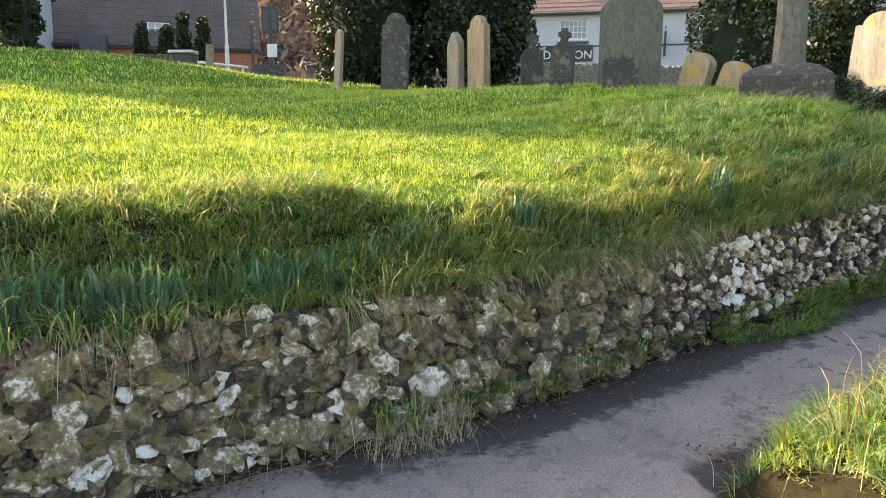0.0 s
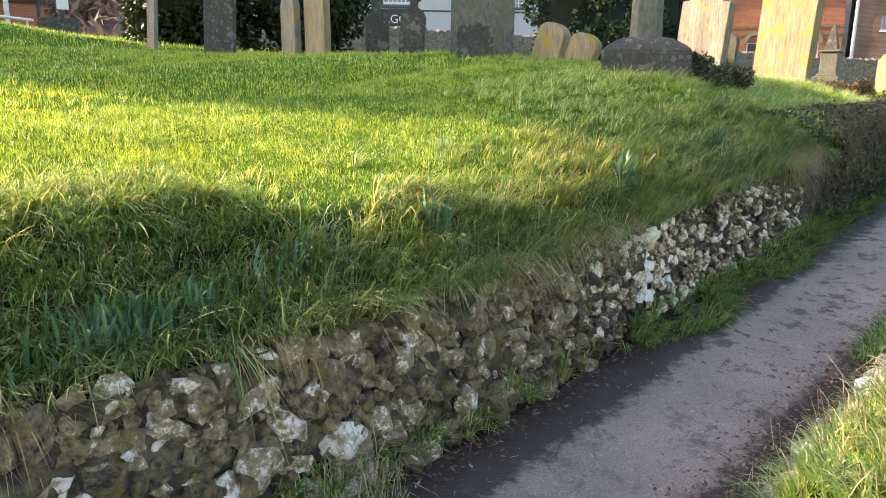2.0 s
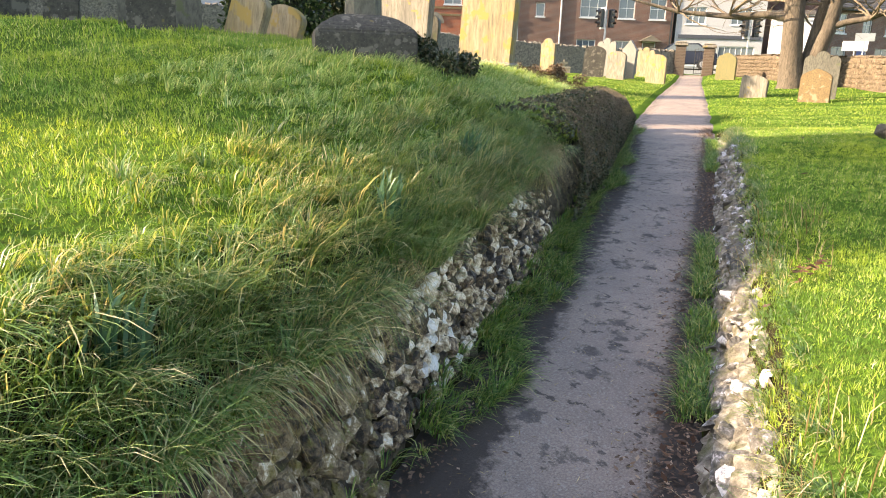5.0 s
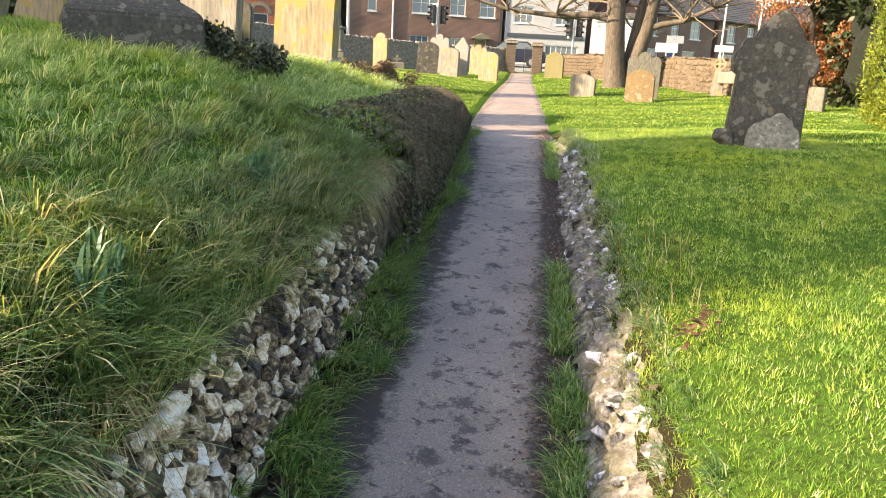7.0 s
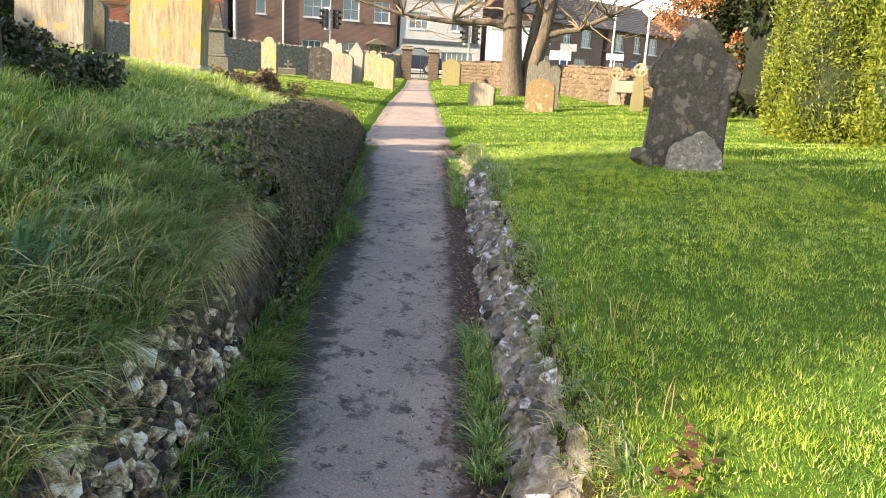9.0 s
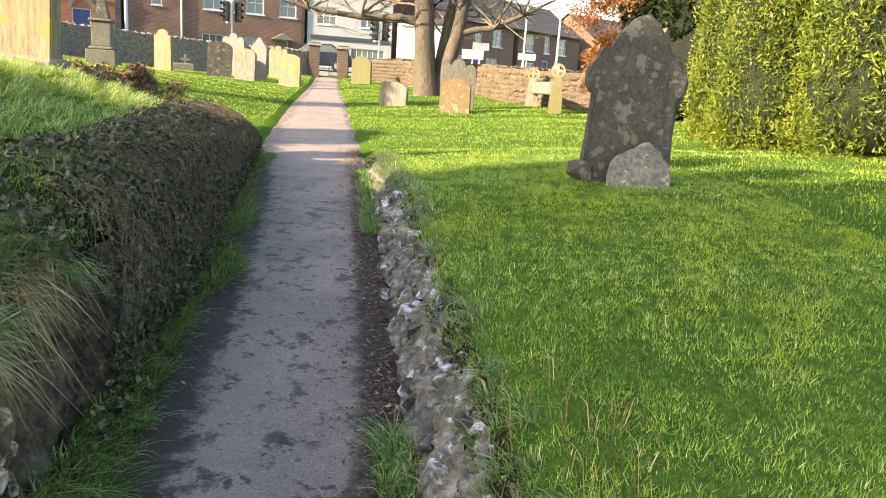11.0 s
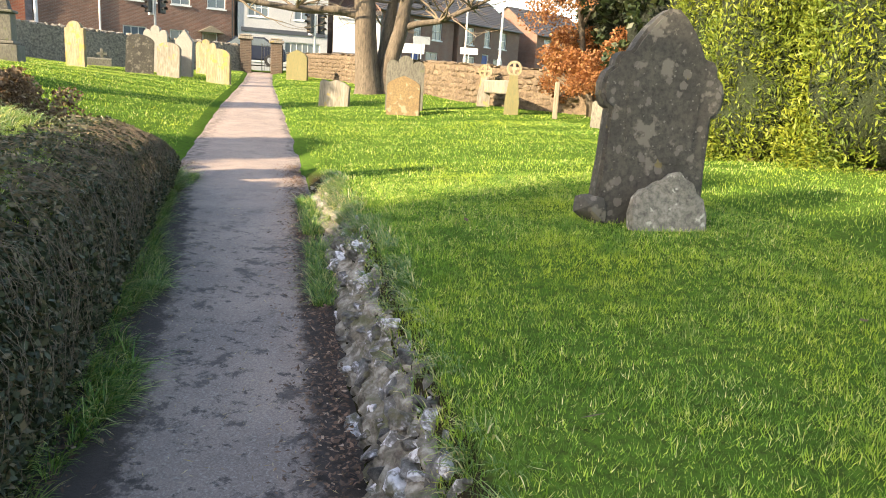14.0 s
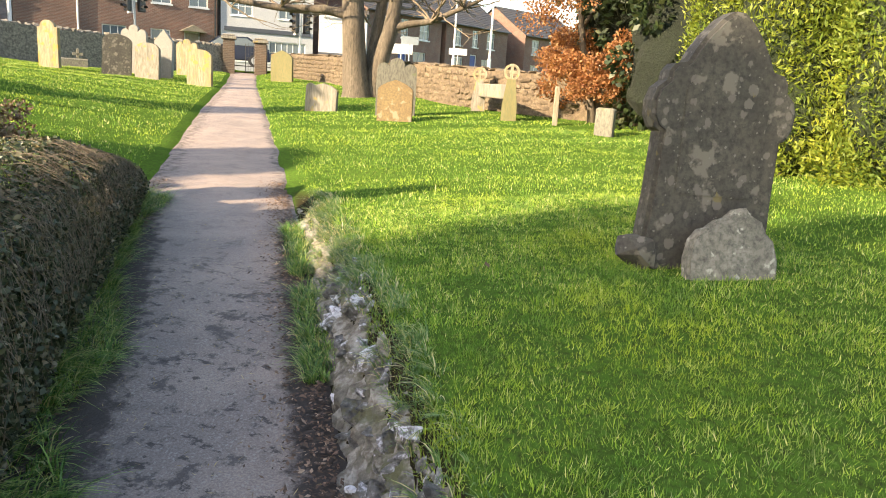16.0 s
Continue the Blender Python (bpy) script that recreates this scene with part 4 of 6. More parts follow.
def leaf_cloud(rnd, centres, radii, count, size, squash=1.0, shell=0.55, droop=0.0, long=1.6):
    """Small leaf triangles scattered through lumps of a crown."""
    w = radii ** 2
    k = rnd.choice(len(centres), count, p=w / w.sum())
    d = rnd.normal(size=(count, 3))
    d /= np.linalg.norm(d, axis=1, keepdims=True)
    rad = radii[k] * (shell + (1 - shell) * rnd.random(count) ** 0.5)
    p = centres[k] + d * rad[:, None] * np.array([1, 1, squash])
    a = rnd.normal(size=(count, 3)) * 0.8 + d
    a[:, 2] -= droop
    a /= np.linalg.norm(a, axis=1, keepdims=True)
    b = np.cross(a, rnd.normal(size=(count, 3)))
    b /= np.linalg.norm(b, axis=1, keepdims=True)
    sz = size * rnd.uniform(0.6, 1.4, count)[:, None]
    v = np.empty((count, 4, 3))
    v[:, 0], v[:, 1], v[:, 2], v[:, 3] = p - a * sz * long / 2, p + b * sz / 2, p + a * sz * long / 2, p - b * sz / 2
    i = np.arange(count)[:, None] * 4
    return v.reshape(-1, 3), np.concatenate([i + [0, 1, 2], i + [0, 2, 3]])


def crown_lumps(rnd, n, cx, cy, z0, z1, rad, lump, shape=lambda k: 1.0):
    k = rnd.random(n)
    t = rnd.random(n) * 2 * math.pi
    rr = rad * np.array([shape(v) for v in k]) * np.sqrt(rnd.uniform(0.25, 1, n))
    c = np.stack([cx + rr * np.cos(t), cy + rr * np.sin(t), z0 + (z1 - z0) * k], 1)
    return c, lump * rnd.uniform(0.6, 1.25, n)


def evergreen(x, y, name, label, cat, seed, height, rad, lump, nl, leaves, size, mat, shape, trunk_h=0.5, droop=0.2, core=0.62, zb=None, long=1.8, shell=0.6, tall=1.0):
    rnd = np.random.default_rng(seed)
    z = gxy(x, y) if zb is None else zb
    ob = thing(name, pose(x, y, z), label, cat)
    c, r = crown_lumps(rnd, nl, 0, 0, trunk_h, height - lump * 0.6, rad - lump * 0.6, lump, shape)
    v, f = leaf_cloud(rnd, c, r, leaves, size, tall, shell, droop, long)
    part("crown", tri_mesh("crown", v, f, M[mat]), None, ob)
    # solid body inside the leaves, its dark colour painted for shade in the gaps
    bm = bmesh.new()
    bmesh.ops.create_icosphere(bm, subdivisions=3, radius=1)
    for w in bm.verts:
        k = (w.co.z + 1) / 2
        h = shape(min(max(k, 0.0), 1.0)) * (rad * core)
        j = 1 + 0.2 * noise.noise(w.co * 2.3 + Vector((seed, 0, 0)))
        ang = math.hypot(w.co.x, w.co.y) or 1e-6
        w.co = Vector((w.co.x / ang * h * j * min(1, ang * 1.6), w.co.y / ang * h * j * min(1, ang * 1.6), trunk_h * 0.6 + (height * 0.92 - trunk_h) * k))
    part("inner_foliage", bm, M["yew_shade_core" if mat != "hedge" else "hedge_shade_core"], ob, "dark solid inner crown, coloured as shade among the leaves")
    rv, rf = tubes([[(Vector((0, 0, -0.3)), 0.08 * rad + 0.05), (Vector((0, 0, height * 0.6)), 0.04 * rad)]], 8)
    part("trunk", tri_mesh("trunk", rv, rf, M["bark"], True), None, ob)
    return ob


# near-black that paints the deep shade inside the other evergreen crowns
M["yew_shade_core"] = surface("yew_inner_shade", (0.008, 0.013, 0.006), (0.016, 0.024, 0.01), scale=4, fine=20, rough=1, bump=1.0, dist=0.1)
# dark green that paints the shade between the cypress fronds
M["hedge_shade_core"] = surface("hedge_gap_shade", (0.018, 0.032, 0.008), (0.032, 0.05, 0.011), scale=4, fine=20, rough=1, bump=1.0, dist=0.1)
dome = lambda k: math.sqrt(max(0.0, 1 - (2 * k - 0.75) ** 2 / 1.6))
column = lambda k: 1.0 if k < 0.75 else max(0.15, 1 - (k - 0.75) * 3.2)
cone = lambda k: max(0.08, 1.0 - 0.85 * k)

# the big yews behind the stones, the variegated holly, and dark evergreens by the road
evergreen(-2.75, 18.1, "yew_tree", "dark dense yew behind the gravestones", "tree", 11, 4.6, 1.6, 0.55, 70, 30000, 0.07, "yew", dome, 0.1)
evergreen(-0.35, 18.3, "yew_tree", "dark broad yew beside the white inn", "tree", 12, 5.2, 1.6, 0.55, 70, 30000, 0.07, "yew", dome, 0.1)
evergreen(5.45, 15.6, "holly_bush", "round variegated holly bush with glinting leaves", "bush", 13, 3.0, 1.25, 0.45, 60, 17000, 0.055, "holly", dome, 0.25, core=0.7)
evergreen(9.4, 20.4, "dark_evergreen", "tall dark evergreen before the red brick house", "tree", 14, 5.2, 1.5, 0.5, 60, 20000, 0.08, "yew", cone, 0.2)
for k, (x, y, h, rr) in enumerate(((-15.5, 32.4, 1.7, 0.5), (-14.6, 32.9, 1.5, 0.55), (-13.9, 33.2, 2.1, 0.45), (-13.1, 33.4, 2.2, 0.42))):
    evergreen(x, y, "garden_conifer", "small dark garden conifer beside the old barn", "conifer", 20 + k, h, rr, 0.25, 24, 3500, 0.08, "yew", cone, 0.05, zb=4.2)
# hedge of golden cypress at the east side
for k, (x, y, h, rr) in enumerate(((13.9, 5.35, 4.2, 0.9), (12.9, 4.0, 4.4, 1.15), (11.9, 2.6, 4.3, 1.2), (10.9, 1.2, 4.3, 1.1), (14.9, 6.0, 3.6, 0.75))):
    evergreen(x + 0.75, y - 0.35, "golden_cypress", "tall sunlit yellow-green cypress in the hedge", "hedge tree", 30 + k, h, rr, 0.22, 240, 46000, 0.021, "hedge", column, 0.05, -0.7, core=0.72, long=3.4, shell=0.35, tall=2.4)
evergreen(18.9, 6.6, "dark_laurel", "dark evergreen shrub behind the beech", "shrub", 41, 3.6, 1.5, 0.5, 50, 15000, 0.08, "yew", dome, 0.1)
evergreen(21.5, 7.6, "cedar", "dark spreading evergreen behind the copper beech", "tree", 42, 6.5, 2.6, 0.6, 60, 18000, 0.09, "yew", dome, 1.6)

# the twin-trunked bare tree by the east wall
V3 = lambda *p: Vector(p)
tree = thing("bare_tree", pose(23.3, 15.3, gxy(23.3, 15.3)), "old twin-trunked tree, leafless, beside the rubble wall", "tree")
trunk_a = [(V3(-0.35, 0.3, -0.3), 0.52), (V3(-0.34, 0.33, 0.15), 0.40), (V3(-0.38, 0.40, 0.8), 0.34), (V3(-0.42, 0.45, 1.7), 0.31), (V3(-0.44, 0.5, 2.6), 0.30), (V3(-0.5, 0.65, 4.2), 0.22), (V3(-0.6, 0.8, 6.0), 0.12)]
trunk_b = [(V3(0.0, 0.0, -0.3), 0.36), (V3(0.01, -0.03, 0.3), 0.27), (V3(0.06, -0.16, 1.0), 0.24), (V3(0.15, -0.38, 1.8), 0.22), (V3(0.19, -0.48, 2.5), 0.19), (V3(0.28, -0.72, 4.2), 0.13)]
trunk_c = [(V3(0.1, 0.25, -0.3), 0.3), (V3(0.12, 0.22, 0.5), 0.2), (V3(0.2, 0.12, 1.4), 0.17), (V3(0.28, 0.0, 2.4), 0.15), (V3(0.4, -0.2, 4.0), 0.09)]
limb_a = [(V3(-0.43, 0.47, 2.15), 0.15), (V3(-0.8, 1.2, 2.28), 0.12), (V3(-1.4, 2.2, 2.22), 0.095), (V3(-2.3, 3.5, 2.35), 0.07), (V3(-3.2, 4.8, 2.75), 0.04)]
limb_b = [(V3(0.15, -0.4, 1.9), 0.12), (V3(0.3, -0.85, 2.05), 0.10), (V3(0.4, -1.5, 2.15), 0.085), (V3(0.5, -2.4, 2.55), 0.06), (V3(0.5, -3.4, 3.0), 0.03)]
limb_c = [(V3(-0.4, 0.5, 2.5), 0.14), (V3(-0.1, -0.1, 3.0), 0.1), (V3(0.2, -0.5, 3.7), 0.07)]
for nm, pts in (("trunk", trunk_a), ("trunk", trunk_b), ("trunk", trunk_c), ("limb", limb_a), ("limb", limb_b), ("limb", limb_c)):
    v, f = tubes([pts], 10)
    part(nm, tri_mesh(nm, v, f, M["bark"], True), None, tree)
r5, out = random.Random(55), {}
for pts in (trunk_a, trunk_b, limb_a, limb_b, limb_c, limb_a, limb_b):
    for p, rad in pts[2:]:
        if p.z > 1.9:
            for _ in range(3):
                grow(r5, p.copy(), V3(r5.gauss(0, 0.8), r5.gauss(0, 0.8), r5.uniform(-0.2, 0.9)).normalized(), r5.uniform(1.0, 1.7), min(0.05, rad * 0.5), 2, out, kids=3)
v, f = tubes([b for k in out for b in out[k]], 4)
part("branches", tri_mesh("branches", v, f, M["twig"], True), None, tree)["kind"] = "stuff"
# copper beech keeping its dead leaves
beech, out = bare_tree(19.9, 8.35, gxy(19.9, 8.35), 9, [(0, 0, (0.03, 0.05, 1), 2.6, 0.10)], 4, "young copper beech holding its rusty winter leaves", name="copper_beech", kids=4)
rnd = np.random.default_rng(50)
c, r = crown_lumps(rnd, 60, 0, 0, 0.35, 1.75, 1.35, 0.3, lambda k: 1.0 - 0.45 * abs(k - 0.35))
v, f = leaf_cloud(rnd, c, r, 20000, 0.042, 0.8, 0.3, 0.0, 1.4)
part("crown", tri_mesh("crown", v, f, M["beech"]), None, beech, "rusty orange withered leaves")
rnd = np.random.default_rng(51)
c, r = crown_lumps(rnd, 40, 0.3, 0.4, 1.9, 3.6, 1.6, 0.4)
v, f = leaf_cloud(rnd, c, r, 7000, 0.04, 0.8, 0.2, 0.0, 1.4)
part("upper_crown", tri_mesh("upper_crown", v, f, M["beech"]), None, beech, "sparse withered leaves on upper twigs")


evergreen(-18.1, 27.7, "columnar_cypress", "dark columnar cypress by the inn garden", "tree", 15, 5.5, 0.85, 0.35, 70, 16000, 0.09, "yew", column, 0.1)


# the church tower west of the lawn, whose shade falls over the mound and the path
def church_tower(u0, u1, a, depth, top, label):
    """A square flint tower: u across the sunlight, a against it."""
    sx, sy = math.sin(SUN_AZ), math.cos(SUN_AZ)
    x, y = u0 * sy + a * sx, -u0 * sx + a * sy
    ob = thing("church_tower", pose(x, y, 2.2, 0, 0, -math.degrees(SUN_AZ) - 0.0), label, "church")
    w = u1 - u0
    part("tower", box(0, w, 0, depth, -1, top, 0.05), M["rubble_dark"], ob)
    k = 0
    while k * 1.1 < w - 0.6:
        part("merlon", box(k * 1.1, k * 1.1 + 0.7, 0, 0.4, top + 0.002, top + 0.7, 0.02), M["rubble"], ob)
        k += 1
    part("belfry_window", box(w / 2 - 0.6, w / 2 + 0.6, -0.06, -0.004, top - 4, top - 1.5, 0.02), M["navy"], ob)
    part("stair_turret", box(w + 0.004, w + 1.2, 0.2, depth, -1, top - 2.0, 0.05), M["rubble_dark"], ob)
    return ob


church_tower(5.6, 11.0, 31.0, 6.0, 15.5, "grey flint church tower standing west of the lawn")


# ---- buildings ----
def holed_wall(width, height, holes, thick, z0=0.0):
    """A wall from x = 0 to width, face at y = 0, with rectangular openings (x0, x1, z0, z1) through it."""
    bm = bmesh.new()
    xs = sorted({0, width, *[v for h in holes for v in h[:2]]})
    zs = sorted({z0, height, *[v for h in holes for v in h[2:4]]})
    inside = lambda x, z: any(h[0] < x < h[1] and h[2] < z < h[3] for h in holes)
    front, back = {}, {}
    for i, x in enumerate(xs):
        for j, z in enumerate(zs):
            front[i, j], back[i, j] = bm.verts.new((x, 0, z)), bm.verts.new((x, thick, z))
    solid = {(i, j) for i in range(len(xs) - 1) for j in range(len(zs) - 1) if not inside((xs[i] + xs[i + 1]) / 2, (zs[j] + zs[j + 1]) / 2)}
    for i, j in solid:
        c = [(i, j), (i + 1, j), (i + 1, j + 1), (i, j + 1)]
        bm.faces.new([front[k] for k in c])
        bm.faces.new([back[k] for k in c[::-1]])
        for (a, b), o in zip(zip(c, c[1:] + c[:1]), ((i, j - 1), (i + 1, j), (i, j + 1), (i - 1, j))):
            if o not in solid:
                bm.faces.new((front[b], front[a], back[a], back[b]))
    bmesh.ops.delete(bm, geom=[v for v in bm.verts if not v.link_faces], context="VERTS")
    bmesh.ops.recalc_face_normals(bm, faces=bm.faces[:])
    return bm


def window_in(parent, x0, x1, z0, z1, cols, rows, mat="frame_white", sill=True, fw=0.06, depth=0.1):
    w = part("window", box(x0 + fw, x1 - fw, depth + 0.02, depth + 0.035, z0 + fw, z1 - fw), M["glass"], parent, "dark reflecting window glass")
    fr = box(x0, x0 + fw, depth - 0.02, depth + 0.05, z0, z1)
    box(x1 - fw, x1, depth - 0.02, depth + 0.05, z0, z1, 0, fr)
    box(x0 + fw, x1 - fw, depth - 0.02, depth + 0.05, z0, z0 + fw, 0, fr)
    box(x0 + fw, x1 - fw, depth - 0.02, depth + 0.05, z1 - fw, z1, 0, fr)
    for k in range(1, cols):
        c = x0 + fw + (x1 - x0 - 2 * fw) * k / cols
        box(c - 0.02, c + 0.02, depth - 0.01, depth + 0.04, z0 + fw, z1 - fw, 0, fr)
    for k in range(1, rows):
        c = z0 + fw + (z1 - z0 - 2 * fw) * k / rows
        box(x0 + fw, x1 - fw, depth - 0.012, depth + 0.042, c - 0.015, c + 0.015, 0, fr)
    part("window_frame", fr, M[mat], w)
    if sill:
        part("sill", box(x0 - 0.06, x1 + 0.06, -0.06, depth, z0 - 0.08, z0 - 0.002), M[mat], w)


def building(name, p0, p1, z, depth, eaves, ridge, wall, roof, windows, label, doors=(), overhang=0.25, gable=True, chimney=None):
    """A house whose front runs from p0 to p1 (seen from outside, left to right)."""
    p0, p1 = Vector(p0), Vector(p1)
    L = (p1 - p0).length
    rz = math.degrees(math.atan2(p1.y - p0.y, p1.x - p0.x))
    ob = thing(name, pose(p0.x, p0.y, z, 0, 0, rz), label, "building")
    holes = [w[:4] for w in windows] + [d[:4] for d in doors]
    part("front_wall", uv_boxes(from_bm("front_wall", holed_wall(L, eaves, holes, 0.3, -1.0), M[wall])), None, ob)
    for side, xa in (("left_wall", 0.0), ("right_wall", L - 0.3)):
        bm = box(xa, xa + 0.3, 0.3, depth - 0.3, -1, eaves)
        if gable and ridge > eaves:
            vs = [bm.verts.new(c) for c in ((xa, 0, eaves), (xa, depth, eaves), (xa, depth / 2, ridge - 0.1), (xa + 0.3, 0, eaves), (xa + 0.3, depth, eaves), (xa + 0.3, depth / 2, ridge - 0.1))]
            bm.faces.new(vs[:3]), bm.faces.new(vs[3:])
            bm.faces.new((vs[0], vs[2], vs[5], vs[3])), bm.faces.new((vs[1], vs[4], vs[5], vs[2]))
        part(side, uv_boxes(from_bm(side, bm, M[wall])), None, ob)
    part("back_wall", uv_boxes(from_bm("back_wall", box(0, L, depth - 0.3, depth, -1, eaves), M[wall])), None, ob)
    bm = bmesh.new()
    if ridge > eaves:
        slope = (ridge - eaves) / (depth / 2)
        rr = random.Random(int(L * 10))
        cols, rows = max(8, int(L / 0.5)), 14
        for side in (0, 1):
            g = []
            for j in range(rows + 1):
                for step in ((0,) if j == 0 else (0, 1)):
                    k = j / rows
                    yy = -overhang + (depth / 2 + overhang) * k
                    zz = eaves - overhang * slope + (ridge - eaves + overhang * slope) * k - (0.03 if step == 0 and j else 0.0) + 0.04
                    sag = -0.06 * math.sin(math.pi * k)
                    g.append([bm.verts.new((-0.2 + (L + 0.4) * i / cols, yy if side == 0 else depth - yy, zz + sag + rr.uniform(-0.008, 0.008))) for i in range(cols + 1)])
            for r0, r1 in zip(g, g[1:]):
                for i in range(cols):
                    bm.faces.new((r0[i], r0[i + 1], r1[i + 1], r1[i]))
        bmesh.ops.recalc_face_normals(bm, faces=bm.faces[:])
    else:
        box(-0.1, L + 0.1, -0.1, depth + 0.1, eaves - 0.002, eaves + 0.25, 0, bm)
    part("roof", bm, M[roof], ob)
    part("gutter", box(-0.1, L + 0.1, -overhang - 0.1, -overhang - 0.005, eaves - 0.22, eaves - 0.1, 0.02), M["black"], ob)
    for w in windows:
        window_in(ob, *w)
    for x0, x1, z0, z1, mat in doors:
        d = part("door", box(x0 + 0.06, x1 - 0.06, 0.12, 0.17, z0, z1 - 0.06), M[mat], ob)
        fr = box(x0, x0 + 0.06, 0.06, 0.2, z0, z1)
        box(x1 - 0.06, x1, 0.06, 0.2, z0, z1, 0, fr)
        box(x0 + 0.06, x1 - 0.06, 0.06, 0.2, z1 - 0.06, z1, 0, fr)
        part("door_frame", fr, M["frame_white"], d)
    if chimney:
        part("chimney", uv_boxes(from_bm("chimney", box(chimney - 0.4, chimney + 0.4, depth / 2 - 0.4, depth / 2 + 0.4, ridge - 0.5, ridge + 1.0, 0.02), M["brick_red"])), None, ob)
    return ob, rz


# the white inn
pub, prz = building("white_inn", (-6.0, 43.2), (18.0, 39.3), 3.0, 7.0, 4.55, 8.0, "render_white", "tiles",
                    [(9.9, 11.4, 3.05, 4.1, 6, 3), (16.6, 17.9, 2.8, 3.8, 6, 3), (3.0, 4.4, 3.05, 4.1, 6, 3), (10.2, 11.5, 0.7, 1.7, 4, 2), (14.2, 15.4, 0.7, 1.7, 4, 2)],
                    "white-rendered old inn with a clay-tiled roof", chimney=5.0)
part("string_course", box(0, 24.3, -0.035, -0.004, 2.62, 2.7), M["black"], pub)
for x0 in (9.8, 16.5):
    part("window_ledge", box(x0, x0 + 1.7, -0.12, -0.003, 2.78, 2.92, 0.01), M["navy"], pub)
board = part("sign_board", box(6.9, 11.75, -0.10, -0.006, 1.86, 2.72, 0.01), M["black"], pub, "black fascia board with cream lettering")


def words(text, size, parent, x, y, z, mat="lettering", align="CENTER"):
    cu = bpy.data.curves.new("lettering", "FONT")
    cu.body, cu.size, cu.align_x, cu.extrude = text, size, align, 0.006
    ob = new("lettering", cu)
    dg = bpy.context.evaluated_depsgraph_get()
    me = bpy.data.meshes.new_from_object(ob.evaluated_get(dg))
    bpy.data.objects.remove(ob)
    me.materials.clear()
    me.materials.append(M[mat])
    o = new("lettering", me)
    o.parent = parent
    o.matrix_basis = pose(x, y, z, 90, 0, 0)
    return o


words("& DRAGON", 0.62, board, 10.1, -0.112, 2.0)
words("THE", 0.26, board, 8.95, -0.112, 2.47)
hang = part("hanging_sign", box(15.45, 15.55, -0.75, -0.12, 2.0, 3.3, 0.01), M["black"], pub, "black hanging sign on an iron bracket")
part("bracket", rod((15.5, -0.003, 3.5), (15.5, -1.0, 3.5), 0.03), M["black"], hang)
bm = bmesh.new()
bmesh.ops.create_cone(bm, cap_ends=True, segments=20, radius1=0.19, radius2=0.19, depth=0.06, matrix=pose(14.75, -0.04, 1.75, 90))
part("plaque", bm, M["black"], pub, "round black wall plaque")

# barn-like house with dormer, red house, brown house, white house, shed, row of houses
barn, _ = building("old_barn", (-30.0, 36.3), (-13.6, 42.6), 3.6, 8.0, 2.2, 7.6, "brick_red", "old_tiles", [(5.0, 6.2, 0.8, 1.9, 3, 2)], "old barn-like house with a great dark sagging roof", doors=((6.8, 7.8, 0, 2.0, "navy"),))
dorm = part("dormer", box(11.5, 12.9, 0.7, 2.6, 2.3, 3.55), M["old_tiles"], barn, "dark dormer with a white window")
part("window", box(11.66, 12.74, 0.66, 0.69, 2.55, 3.4), M["glass"], dorm)
fr = box(11.6, 11.68, 0.6, 0.655, 2.5, 3.45)
for xx in (11.99, 12.36, 12.72):
    box(xx, xx + 0.06, 0.6, 0.655, 2.5, 3.45, 0, fr)
for zz in (2.5, 2.8, 3.1, 3.39):
    box(11.6, 12.78, 0.601, 0.654, zz, zz + 0.05, 0, fr)
part("window_frame", fr, M["frame_white"], dorm)
part("porch", box(8.3, 9.6, -1.3, -0.01, 0, 2.5, 0.03), M["navy"], barn, "blue-grey timber porch")
building("white_cottage", (-28, 31.0), (-21.6, 33.4), 3.4, 6.0, 4.6, 6.6, "render_grey", "slate", [(4.6, 5.7, 2.0, 3.2, 3, 2), (1.6, 2.7, 2.0, 3.2, 3, 2)], "pale rendered cottage by the inn garden")

red, _ = building("red_brick_house", (22.6, 49.0), (32.4, 42.3), 2.3, 8.0, 6.4, 9.0, "brick_red", "slate",
                  [(1.2, 2.4, 1.0, 2.6, 2, 2), (4.0, 5.2, 1.0, 2.6, 2, 2), (1.2, 2.4, 3.7, 5.2, 2, 2), (4.0, 5.2, 3.7, 5.2, 2, 2), (7.6, 8.8, 3.7, 5.2, 2, 2)], "orange-red brick house with arched doorways and stone bands",
                  doors=((6.4, 7.4, 0.0, 2.5, "navy"), (9.6, 10.6, 0.0, 2.5, "blue")))
for zz in (2.95, 3.4):
    part("stone_band", box(0, 11.87, -0.05, -0.004, zz, zz + 0.14), M["stone_red"], red)
for xc in (6.9, 10.1):
    pts = arc(xc, 2.45, 0.75, 0, 180, 12) + arc(xc, 2.45, 0.52, 180, 0, 12)
    bm = outline(pts, 0.06, 0)
    bmesh.ops.translate(bm, verts=bm.verts[:], vec=(0, -0.034, 0))
    part("door_arch", bm, M["stone_pale"], red, "pale brick arch over a doorway")

brown, _ = building("brown_brick_house", (33.0, 42.1), (41.7, 35.8), 2.15, 8.0, 6.6, 9.2, "brick_brown", "slate",
                    [(4.4, 6.2, 3.35, 4.7, 3, 2), (7.0, 8.1, 3.35, 4.7, 2, 2), (9.1, 10.2, 3.35, 4.7, 2, 2), (1.4, 2.0, 3.3, 4.2, 1, 1), (4.3, 5.6, 0.9, 1.9, 3, 1), (6.9, 8.0, 0.9, 1.9, 2, 1)],
                    "dark brown brick house with white casement windows", doors=((8.8, 9.7, 0, 1.9, "timber"),))
